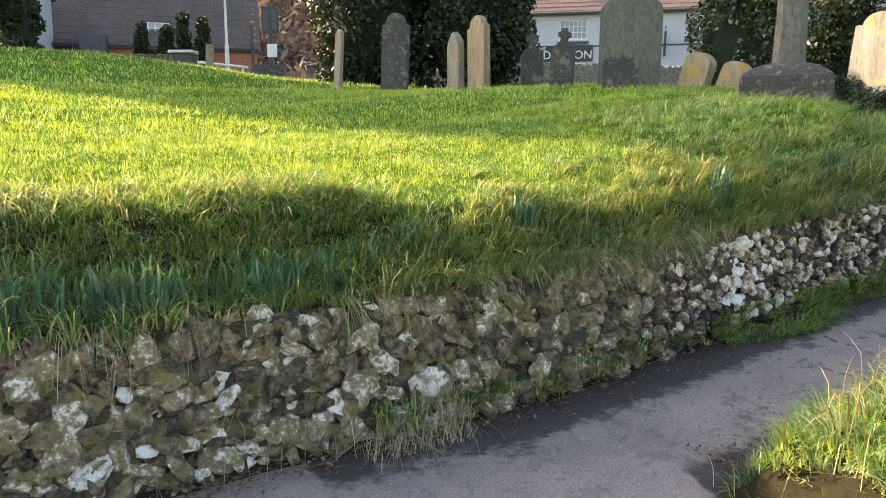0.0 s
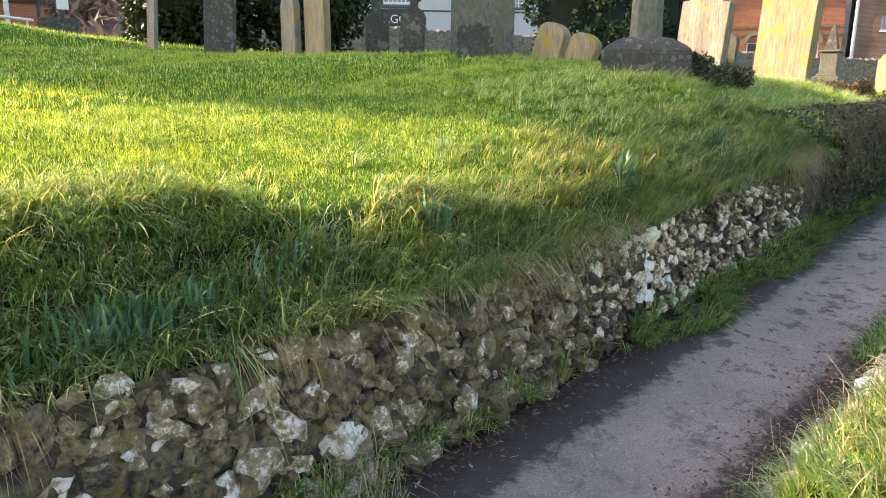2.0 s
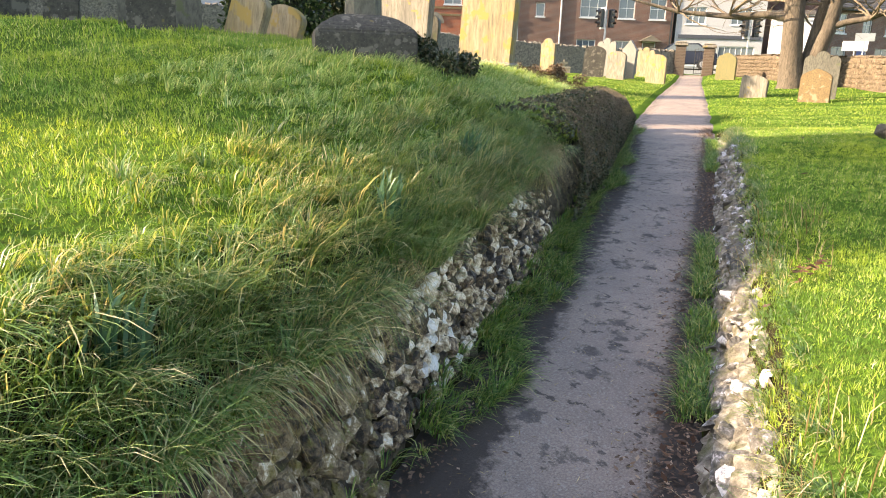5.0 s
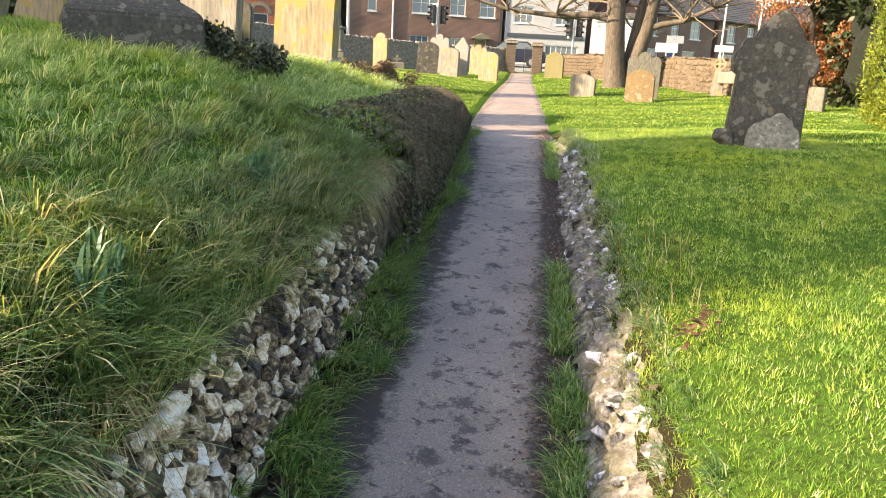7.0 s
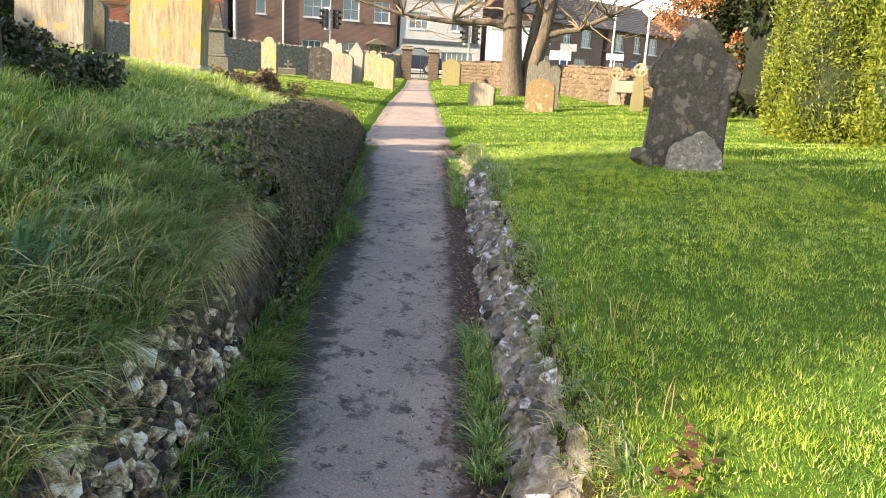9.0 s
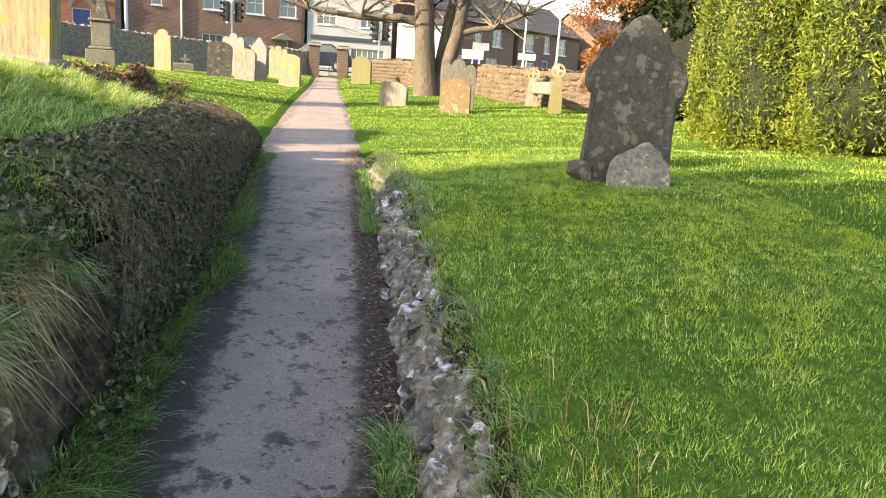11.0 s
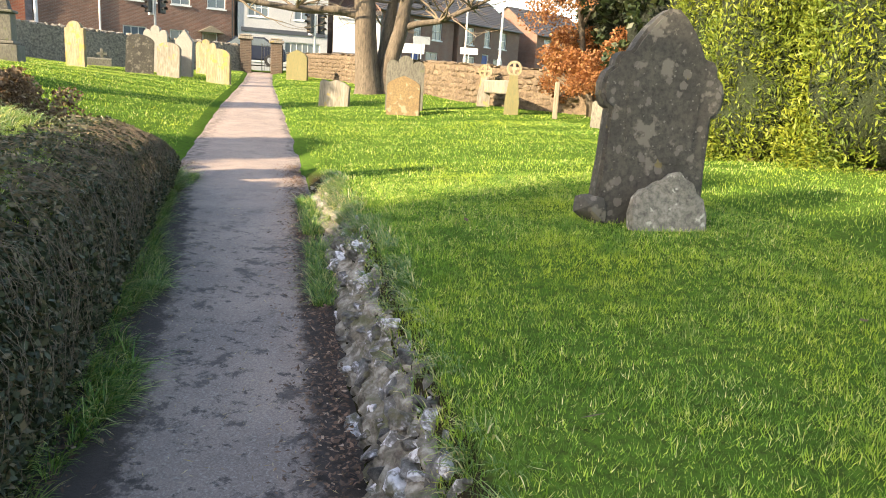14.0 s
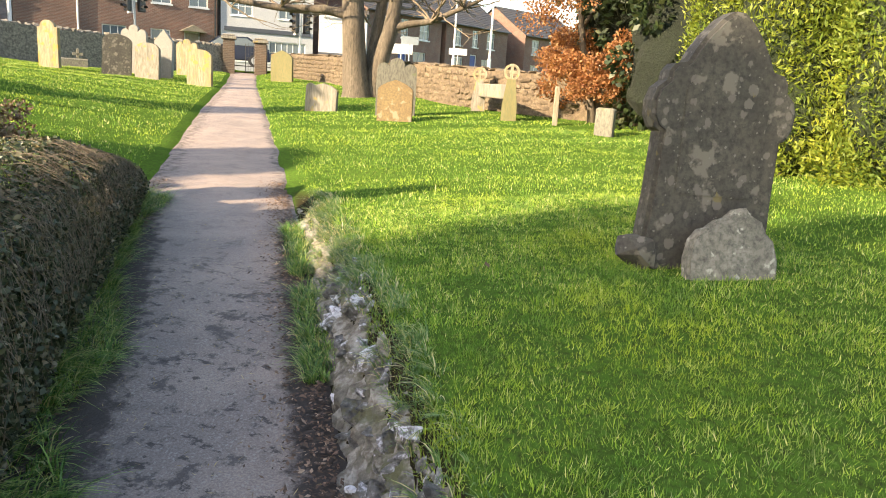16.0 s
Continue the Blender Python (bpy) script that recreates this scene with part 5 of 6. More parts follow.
part("drainpipe", rod((3.1, -0.07, -0.5), (3.1, -0.07, 6.4), 0.055), M["lamp_white"], brown, "pale drainpipe")
part("drainpipe", rod((10.6, -0.07, -0.5), (10.6, -0.07, 6.4), 0.05), M["black"], brown)
pts = [(8.5, 1.9), (10.0, 1.9), (9.25, 2.3)]
bm = outline(pts, 0.5, 0)
bmesh.ops.translate(bm, verts=bm.verts[:], vec=(0, -0.27, 0))
part("door_hood", bm, M["timber"], brown, "small pitched timber door hood")
wh, _ = building("white_shop", (41.9, 35.7), (45.8, 31.6), 2.2, 7.0, 5.6, 8.0, "render_grey", "slate",
                 [(0.6, 1.9, 3.1, 4.2, 3, 2), (3.5, 4.8, 3.1, 4.2, 3, 2), (0.9, 2.2, 0.4, 1.7, 4, 2), (2.9, 5.2, 0.4, 1.7, 6, 2)], "pale grey rendered shop with a dark fascia strip")
part("fascia", box(0.2, 5.5, -0.08, -0.004, 2.15, 2.4), M["navy"], wh, "dark fascia strip")
shed, _ = building("white_annexe", (46.0, 31.3), (47.4, 28.6), 2.2, 6.0, 3.8, 3.8, "render_white", "slate", [], "plain white rendered annexe with dark boarding below", gable=False)
part("boarding", box(0, 3.04, -0.06, -0.004, -0.3, 1.3), M["navy"], shed, "dark weathered boarding")
row_p = [((50.0, 30.0), (57.5, 27.6)), ((58.0, 27.4), (66.0, 25.0)), ((68.0, 24.0), (76.0, 20.5))]
for k, (a, b) in enumerate(row_p):
    building("terraced_house", a, b, 2.5, 7.5, 4.3, 6.7, "brick_brown", "slate",
             [(1.0, 2.0, 2.6, 3.9, 2, 2), (3.4, 4.2, 2.6, 3.9, 2, 2), (5.4, 6.5, 2.6, 3.9, 2, 2), (1.0, 2.3, 0.5, 1.7, 2, 1), (4.8, 6.2, 0.5, 1.7, 2, 1)],
             "brown brick house with a dark slate roof" if k < 2 else "brown brick house further down the road", doors=((3.2, 4.1, 0, 2.0, "blue"),))


# ---- street things ----
def traffic_light(x, y, z, h, heads):
    ob = thing("traffic_light", pose(x, y, z), "black traffic signal on a slim post", "traffic light", "traffic lights by the gate")
    part("post", rod((0, 0, -0.3), (0, 0, h), 0.06), M["galv"], ob)
    for dx, dy, rz, white in heads:
        hd = part("signal_head", box(-0.16, 0.16, -0.12, 0.12, h - 1.0, h, 0.03), M["black"], ob)
        hd.matrix_basis = pose(dx, dy, 0, 0, 0, rz)
        if white:
            part("backing_board", box(-0.24, 0.24, 0.13, 0.15, h - 1.1, h + 0.1, 0.01), M["frame_white"], hd)
        for k in range(3):
            bm = bmesh.new()
            bmesh.ops.create_cone(bm, cap_ends=True, segments=16, radius1=0.1, radius2=0.1, depth=0.03, matrix=pose(0, -0.135, h - 0.18 - 0.31 * k, 90))
            part("lens", bm, M["lens"], hd)
            bm = bmesh.new()
            bmesh.ops.create_cone(bm, cap_ends=False, segments=16, radius1=0.115, radius2=0.115, depth=0.2, matrix=pose(0, -0.22, h - 0.18 - 0.31 * k, 90))
            bmesh.ops.delete(bm, geom=[v for v in bm.verts if v.co.z < h - 0.22 - 0.31 * k], context="VERTS")
            part("hood", bm, M["black"], hd)


traffic_light(32.0, 32.7, 2.0, 3.35, [(-0.28, 0.12, -100, True), (0.26, -0.2, -10, False)])
traffic_light(36.9, 26.7, 2.1, 2.9, [(-0.28, 0.12, -100, True), (0.26, -0.2, -20, False)])


def street_lamp(x, y, z, h, r=0.07, mat="lamp_white", head=True, label="tall pale steel street lamp column"):
    ob = thing("street_lamp", pose(x, y, z), label, "street lamp")
    part("column", rod((0, 0, -0.3), (0, 0, h), r, r * 0.7), M[mat], ob)
    part("base", rod((0, 0, -0.3), (0, 0, 1.0), r * 1.5, r * 1.5), M[mat], ob)
    if head:
        part("arm", rod((0, 0, h - 0.05), (1.1, 0, h + 0.15), 0.04, 0.03), M[mat], ob)
        part("lantern", box(1.0, 1.6, -0.12, 0.12, h + 0.1, h + 0.22, 0.04), M["galv"], ob)


street_lamp(45.2, 21.6, 2.5, 6.2)
street_lamp(41.2, 18.0, 2.4, 5.8)
street_lamp(-10.8, 30.1, 3.6, 7.0, 0.06, label="slim white pole by the inn steps")
street_lamp(27.5, 35.2, 2.2, 7.5, 0.09, label="pale steel lamp column by the road")


def sign_on_post(x, y, z, h, w, hh, rz, mat, label):
    ob = thing("road_sign", pose(x, y, z, 0, 0, rz), label, "road sign")
    part("post", rod((0, 0.05, -0.3), (0, 0.05, h), 0.035), M["galv"], ob)
    part("plate", box(-w / 2, w / 2, -0.015, 0.005, h - hh, h, 0.004), M[mat], ob)


sign_on_post(42.8, 20.4, 2.45, 1.5, 1.0, 0.35, -60, "frame_white", "small white direction sign on a post")
sign_on_post(39.5, 21.8, 2.35, 1.9, 0.9, 0.4, -60, "galv", "grey street sign seen over the wall")
sign_on_post(40.2, 22.6, 2.35, 1.55, 1.2, 0.5, -60, "frame_white", "pale street nameplate on posts")
inn_sign = thing("inn_sign", pose(-10.3, 34.5, 3.5, 0, 0, 5), "dark framed inn sign on a tall timber post", "sign")
part("post", box(-0.09, 0.09, -0.09, 0.09, -0.3, 3.4, 0.01), M["black"], inn_sign)
part("sign_frame", box(-0.42, 0.42, -0.06, 0.06, 2.1, 3.3, 0.02), M["black"], inn_sign)
part("sign_picture", box(-0.3, 0.3, -0.075, -0.063, 2.25, 3.15), M["navy"], inn_sign)
part("notice", box(-0.16, 0.3, -0.11, -0.092, 1.0, 1.6), M["frame_white"], inn_sign, "pale notice on the post")
g_post = new("gate_post", from_bm("gate_post", box(-0.11, 0.11, -0.11, 0.11, -0.3, 0.95, 0.02), M["timber"]))
g_post.matrix_world = pose(-9.27, 24.25, gxy(-9.27, 24.25), 0, 3, 10)
tagged(g_post, "weathered timber post on the edge of the lawn", "post")
lamp_post = new("garden_post", from_bm("garden_post", rod((0, 0, -1.6), (0, 0, 2.0), 0.07), M["black"]))
lamp_post.matrix_world = pose(-12.36, 38.0, 4.45)
tagged(lamp_post, "short dark post above the stone steps", "post")
bin_ = thing("litter_bin", pose(-10.8, 25.8, gxy(-10.8, 25.8) + 0.05), "dark square litter bin with a pale lid", "bin")
part("body", box(-0.38, 0.38, -0.3, 0.3, -0.1, 0.62, 0.03), M["black"], bin_)
part("lid", box(-0.43, 0.43, -0.34, 0.34, 0.62, 0.74, 0.03), M["galv"], bin_)
hr = new("handrail", from_bm("handrail", rod((-1.2, 0, 0.62), (0.9, 0.3, 0.42), 0.05), M["lamp_white"]))
rod((-1.0, 0.03, -0.2), (-1.0, 0.03, 0.6), 0.04, bm=(bm2 := bmesh.new()))
rod((0.7, 0.27, -0.2), (0.7, 0.27, 0.44), 0.04, bm=bm2)
hr.matrix_world = pose(-10.3, 28.2, 3.15)
tagged(hr, "white handrail sloping down beside the steps", "handrail")
part("support", bm2, M["lamp_white"], hr)
steps_ = thing("stone_steps", pose(-10.0, 32.6, 3.2, 0, 0, 10), "dark worn stone steps rising to the inn", "steps")
for k in range(5):
    part("step", box(-0.75, 0.75, -0.15 + 0.3 * k, 0.148 + 0.3 * k, -0.2, 0.18 * (k + 1), 0.012), M["stone_dark"], steps_)


def car(x, y, z, rz, mat, label):
    """A small hatchback, simply modelled; it stays far off."""
    ob = thing("car", pose(x, y, z, 0, 0, rz), label, "car")
    prof = [(-2.0, 0.3), (-2.05, 0.75), (-1.85, 0.95), (-1.1, 1.02), (-0.55, 1.42), (0.9, 1.46), (1.65, 1.0), (1.95, 0.9), (2.0, 0.3)]
    part("body", outline(prof, 1.7, 0.05), M[mat], ob)
    for s in (-1, 1):
        w = outline([(-0.95, 1.02), (-0.48, 1.36), (0.85, 1.38), (1.4, 1.02)], 0.02, 0)
        bmesh.ops.translate(w, verts=w.verts[:], vec=(0, s * 0.862, 0))
        part("side_window", w, M["glass"], ob)
        for xx in (-1.25, 1.25):
            wl = part("wheel", rod((xx, s * 0.70, 0.31), (xx, s * 0.88, 0.31), 0.31, seg=18), M["rubber"], ob)
            part("rim", rod((xx, s * 0.881, 0.31), (xx, s * 0.89, 0.31), 0.2, seg=14), M["galv"], wl)


car(36.2, 30.5, 2.2, -52, "car_dark", "small dark car parked across the road beyond the gate")

# winter woods on the hill behind the inn
rnd = np.random.default_rng(80)
hx = np.linspace(-150, 190, 70)
hv, hf = [], []
for i, x in enumerate(hx):
    top = 25 + 5 * math.sin(x * 0.03) + 3 * math.sin(x * 0.11 + 1) - 0.05 * max(0, x)
    for j in range(7):
        k = j / 6
        hv.append((x, 82 + 45 * k + 4 * math.sin(x * 0.05), 2.5 + top * k + rnd.uniform(-0.7, 0.7) * (j > 0)))
for i in range(len(hx) - 1):
    for j in range(6):
        a = i * 7 + j
        hf.append((a, a + 7, a + 8, a + 1))
hill = new("wooded_hill", mesh_from("wooded_hill", hv, hf, [M["hill"]], True))
tagged(hill, "distant wooded hill in brown winter colour", "hill", kind="structure")
c = np.array([(x, 80 + 40 * k + rnd.uniform(-2, 2), 3.5 + (24 + 5 * math.sin(x * 0.03)) * k + rnd.uniform(0, 2)) for x in np.linspace(-120, 60, 110) for k in (0.0, 0.3, 0.6, 0.95)])
M["winter_twig"] = leafy("winter_twigs", [(0, (0.09, 0.065, 0.05)), (0.6, (0.17, 0.12, 0.10)), (1, (0.26, 0.19, 0.16))], rough=0.9, trans=0.1)
v, f = leaf_cloud(rnd, c, rnd.uniform(1.5, 3.2, len(c)), 32000, 0.53, 1.2, 0.2, -0.6, 3.0)
tagged(new("far_woods", tri_mesh("far_woods", v, f, M["winter_twig"])), "leafless brown woodland on the far hillside", "woodland", kind="stuff")


# ---- stones in the retaining walls ----
rr = random.Random(21)
flints = [from_bm("stone", hull_stone(k, 0.9, 13 + k % 4 * 2), None) for k in range(16)]
big_f, small_f, kerb_f = [], [], []
for base, store, mat in ((flints, big_f, "flint_big"), (flints, small_f, "flint_small"), (flints, kerb_f, "lichen_stone")):
    for me in base:
        c = me.copy()
        c.materials.append(M[mat])
        store.append(c)


def lay(parent, me, s, n, z, size, flat=0.6):
    ob = part("stone", me, None, parent)
    x, y = W(s, n)
    ob.matrix_basis = Matrix.LocRotScale((x, y, z), Euler((rr.uniform(-0.5, 0.5), rr.uniform(-0.7, 0.7), math.pi / 2 - H + rr.uniform(-0.4, 0.4))), (size[0], size[1] * flat, size[2]))


def wall_n(s, k):
    return float(edge_l(s)) + 0.13 + 0.10 * k


count = 0
moss_v, moss_f = [], []
s = -1.2
while s < 3.45:                       # older, mossy flints set in mortar
    z, top = float(path_z(s)) + 0.03, float(top_left(s)) - 0.01
    while z < top:
        a = rr.uniform(0.018, 0.045) if rr.random() < 0.66 else rr.uniform(0.045, 0.085)
        k = (z - path_z(s)) / (top - path_z(s))
        sa, na = s + rr.uniform(-0.03, 0.03), wall_n(s, k) + rr.uniform(-0.012, 0.026)
        if s > 0.3 and rr.random() < 0.55 and count < 220:
            lay(wall_left, big_f[rr.randrange(16)], sa, na, z, (a * 1.15, a, a * rr.uniform(0.65, 1.0)), 0.75)
            count += 1
        else:
            x, y = W(sa, na)
            m = Matrix.LocRotScale((x, y, z), Euler((rr.uniform(-1, 1), rr.uniform(-1, 1), rr.uniform(-3, 3))), (a, a * 0.75, a * rr.uniform(0.6, 1.0)))
            me, base = flints[rr.randrange(16)], len(moss_v)
            moss_v += [m @ v.co for v in me.vertices]
            moss_f += [tuple(base + i for i in p.vertices) for p in me.polygons]
        z += a * rr.uniform(0.85, 1.35)
    s += rr.uniform(0.04, 0.06)
pile = part("mossy_stones", mesh_from("mossy_stones", moss_v, moss_f, [M["flint_big"]]), None, wall_left)
pile["kind"] = "stuff"
pile_v, pile_f = [], []
s = 3.45
while s < 6.6:                        # small broken flints, closely packed
    z, top = float(path_z(s)) + 0.10, float(top_left(s)) - 0.03 - max(0, s - 5.6) * 0.18
    while z < top:
        a = rr.uniform(0.022, 0.05)
        k = (z - path_z(s)) / (top - path_z(s))
        sa, na = s + rr.uniform(-0.02, 0.02), wall_n(s, k) + rr.uniform(-0.034, 0.008)
        if 3.9 < s < 4.6 and count < 300:
            lay(wall_left, small_f[rr.randrange(16)], sa, na, z, (a, a, a * rr.uniform(0.7, 1.0)), 0.8)
            count += 1
        else:
            x, y = W(sa, na)
            m = Matrix.LocRotScale((x, y, z), Euler((rr.uniform(-1, 1), rr.uniform(-1, 1), rr.uniform(-3, 3))), (a, a * 0.8, a * rr.uniform(0.7, 1.0)))
            me, base = flints[rr.randrange(16)], len(pile_v)
            pile_v += [m @ v.co for v in me.vertices]
            pile_f += [tuple(base + i for i in p.vertices) for p in me.polygons]
        z += a * rr.uniform(1.2, 1.6)
    s += rr.uniform(0.05, 0.075)
pile = part("packed_stones", mesh_from("packed_stones", pile_v, pile_f, [M["flint_small"]]), None, wall_left)
pile["kind"] = "stuff"

kerb_v, kerb_faces, laid, s = [], [], 0, 2.95
while s < 12.0:                       # pale lichened flints packed in the sloping right-hand edge
    bare = 0.30 + 0.70 * math.sin(s * 2.3 + 1.2 * math.sin(s)) ** 2
    if s < 4.6:
        bare *= 0.55
    if s > 10.0:
        bare *= max(0.0, 1 - (s - 10.0) / 1.4)
    for j in range(7):
        k = (j + rr.random()) / 7
        if rr.random() > bare * (0.35 + 0.55 * k):
            continue
        a = rr.uniform(0.016, 0.038) if rr.random() < 0.62 else rr.uniform(0.038, 0.066)
        sa, na = s + rr.uniform(-0.04, 0.04), float(edge_r(s)) - 0.02 - 0.22 * k
        z = float(path_z(sa)) + 0.0 + 0.31 * k ** 0.65 - a * 0.3
        x, y = W(sa, na)
        m = Matrix.LocRotScale((x, y, z), Euler((rr.uniform(-0.8, 0.8), rr.uniform(-0.8, 0.8), rr.uniform(-3, 3))), (a * 1.4, a * 1.1, a * 0.55))
        if s > 5.0 and laid < 300:
            part("stone", kerb_f[rr.randrange(16)], None, wall_right).matrix_basis = m
            laid += 1
        else:
            me, base = flints[rr.randrange(16)], len(kerb_v)
            kerb_v += [m @ v.co for v in me.vertices]
            kerb_faces += [tuple(base + i for i in p.vertices) for p in me.polygons]
    s += rr.uniform(0.04, 0.06)
part("kerb_stones", mesh_from("kerb_stones", kerb_v, kerb_faces, [M["lichen_stone"]]), None, wall_right)["kind"] = "stuff"


# rubble facing of the east wall
rub = random.Random(33)
rub_me = [from_bm("stone", hull_stone(300 + k, 0.8, 16), M["rubble"]) for k in range(8)]
line = [Vector(p) for p in ((32.4, 24.5, 1.83), (29.2, 20.0, 1.75), (25.2, 15.4, 1.55), (21.9, 11.7, 1.40), (20.4, 8.9, 1.3))]
rest_v, rest_f, laid = [], [], 0
for a, b in zip(line, line[1:]):
    d = b - a
    face = Vector((d.y, -d.x, 0)).normalized() * 0.19
    face = face if face.x < 0 else -face
    for row in range(6):
        u = rub.uniform(0, 0.2)
        while u < d.length:
            w = rub.uniform(0.09, 0.2)
            p = a + d * ((u + w) / d.length) + face + Vector((0, 0, 0.08 + row * 0.15 + rub.uniform(-0.02, 0.02)))
            m = Matrix.LocRotScale(p, Euler((rub.uniform(-0.1, 0.1), rub.uniform(-0.12, 0.12), math.atan2(d.y, d.x))), (w, 0.05, rub.uniform(0.06, 0.085)))
            me = rub_me[rub.randrange(8)]
            if laid < 300 and p.x < 29:
                part("stone", me, None, wall_east).matrix_basis = m
                laid += 1
            else:
                base = len(rest_v)
                rest_v += [m @ v.co for v in me.vertices]
                rest_f += [tuple(base + i for i in q.vertices) for q in me.polygons]
            u += w * rub.uniform(1.7, 2.1)
part("rubble_stones", mesh_from("rubble_stones", rest_v, rest_f, [M["rubble"]]), None, wall_east)["kind"] = "stuff"


# ---- grass, ivy, leaves ----
def blades(rnd, P, height, width, lean, bend, mid=True):
    """Grass blades as narrow bent strips, rooted at P."""
    n = len(P)
    ang = rnd.random(n) * 2 * math.pi
    side = np.stack([np.cos(ang), np.sin(ang), np.zeros(n)], 1)
    dirn = lean + bend[:, None] * np.stack([rnd.normal(size=n), rnd.normal(size=n), np.zeros(n)], 1)
    up = np.array([0, 0, 1.0])
    h, w = height[:, None], width[:, None]
    tip = P + (up * np.sqrt(np.clip(1 - (dirn ** 2).sum(1, keepdims=True), 0.02, 1)) + dirn) * h
    if not mid:
        v = np.stack([P - side * w / 2, P + side * w / 2, tip], 1).reshape(-1, 3)
        i = np.arange(n)[:, None] * 3
        return v, i + [0, 1, 2]
    m = P + up * h * 0.62 + dirn * h * 0.22
    m2 = P + (up * 0.9 * np.clip(1 - 0.55 * (dirn ** 2).sum(1, keepdims=True), 0.25, 1) + dirn * 0.62) * h
    v = np.stack([P - side * w / 2, P + side * w / 2, m - side * w * 0.42, m + side * w * 0.42, m2 - side * w * 0.25, m2 + side * w * 0.25, P * 0 + tip - up * h * 0.25 * (dirn ** 2).sum(1, keepdims=True)], 1).reshape(-1, 3)
    i = np.arange(n)[:, None] * 7
    return v, np.concatenate([i + [0, 1, 3], i + [0, 3, 2], i + [2, 3, 5], i + [2, 5, 4], i + [4, 5, 6]])


def scatter(rnd, n, s0, s1, n0, n1, keep):
    s, k = rnd.uniform(s0, s1, n), rnd.uniform(n0, n1, n)
    ok = keep(s, k)
    s, k = s[ok], k[ok]
    x, y = W(s, k)
    return s, k, np.stack([x, y, gz(s, k) - 0.01], 1)


def clumpy(rnd, s, n, freq=5.0):
    return 0.5 + 0.5 * np.sin(freq * s + 2.1 * np.sin(freq * 0.7 * n)) * np.sin(freq * 0.9 * n + 1.7 * np.sin(freq * 0.5 * s))


DOWN = np.array([DY, -DX, 0.0])        # from the left bank towards the path


def patchy(s, n, f, ph=0.0):
    """A wandering field between -1 and 1, with lumps about 3 / f metres across."""
    a = np.sin(f * s + 1.9 * np.sin(0.83 * f * n + ph) + ph) * np.sin(1.13 * f * n - 1.7 * np.sin(0.71 * f * s + 2 * ph))
    return 0.65 * a + 0.35 * np.sin(2.3 * f * (0.8 * s + 0.6 * n) + 2.2 * np.sin(1.9 * f * (0.6 * s - 0.8 * n)) + ph)


def sward(name, seed, count, area, keep, h0, h1, w0, w1, mat, label, lean=0.0, bend=0.25, mid=False, thin=None, comb=0.45):
    """Turf of single blades: fine tufts stand higher, lean together and leave dark gaps between them."""
    rnd = np.random.default_rng(seed)
    s, n, P = scatter(rnd, count, *area, keep)
    fine = patchy(s, n, 21.0, seed)
    ok = rnd.random(len(s)) < np.clip(0.78 + 0.5 * fine, 0.25, 1)
    if thin is not None:
        ok &= rnd.random(len(s)) < thin(s, n)
    s, n, P, fine = s[ok], n[ok], P[ok], fine[ok]
    h = rnd.uniform(h0, h1, len(s)) * (0.65 + 0.6 * clumpy(rnd, s, n)) * (0.85 + 0.35 * fine)
    w = rnd.uniform(w0, w1, len(s))
    L = np.tile(DOWN * lean, (len(s), 1)) * rnd.uniform(0.2, 1.3, len(s))[:, None]
    L[:, 0] += comb * patchy(s, n, 13.0, 1.0)
    L[:, 1] += comb * patchy(s, n, 12.0, 4.0)
    v, f = blades(rnd, P, h, w, L, np.full(len(s), bend), mid)
    return tagged(new(name, tri_mesh(name, v, f, M[mat])), label, "grass", kind="stuff")


def tussocks(name, seed, count, per, area, keep, h0, h1, w0, w1, spread, mat, label, lean=0.3, droop=0.75, lift=None, thin=None):
    """Tufts of arching blades that spring from one root, fall over and mat together."""
    rnd = np.random.default_rng(seed)
    s, n, P = scatter(rnd, count, *area, keep)
    if thin is not None:
        ok = rnd.random(len(s)) < thin(s, n)
        s, n, P = s[ok], n[ok], P[ok]
    if lift is not None:
        P[:, 2] = lift(s, n)
    big = rnd.uniform(0.55, 1.25, len(P))
    tilt = np.tile(DOWN * lean, (len(P), 1)) + rnd.normal(0, 0.22, (len(P), 3)) * [1, 1, 0]
    i = np.repeat(np.arange(len(P)), per)
    cnt = len(i)
    ang = rnd.random(cnt) * 2 * math.pi
    rad = np.stack([np.cos(ang), np.sin(ang), np.zeros(cnt)], 1)
    out = rad * rnd.uniform(0.15, 0.75, cnt)[:, None] + tilt[i]
    side = np.cross(out + rnd.normal(0, 0.15, (cnt, 3)), [0, 0, 1.0])
    side /= np.linalg.norm(side, axis=1, keepdims=True) + 1e-6
    h = (rnd.uniform(h0, h1, cnt) * big[i])[:, None]
    w = rnd.uniform(w0, w1, cnt)[:, None]
    root = P[i] + rad * (spread * rnd.random(cnt) ** 0.5)[:, None]
    c = (droop * rnd.uniform(0.5, 1.25, cnt))[:, None]
    up = np.array([0, 0, 1.0])
    at = lambda q: root + out * h * (0.35 * q + 0.65 * q * q) + up * h * (1.05 * q - c * q * q)
    v = np.stack([root - side * w / 2, root + side * w / 2, at(0.4) - side * w * 0.45, at(0.4) + side * w * 0.45, at(0.75) - side * w * 0.3, at(0.75) + side * w * 0.3, at(1.0)], 1).reshape(-1, 3)
    k = np.arange(cnt)[:, None] * 7
    f = np.concatenate([k + [0, 1, 3], k + [0, 3, 2], k + [2, 3, 5], k + [2, 5, 4], k + [4, 5, 6]])
    return tagged(new(name, tri_mesh(name, v, f, M[mat])), label, "grass", kind="stuff")


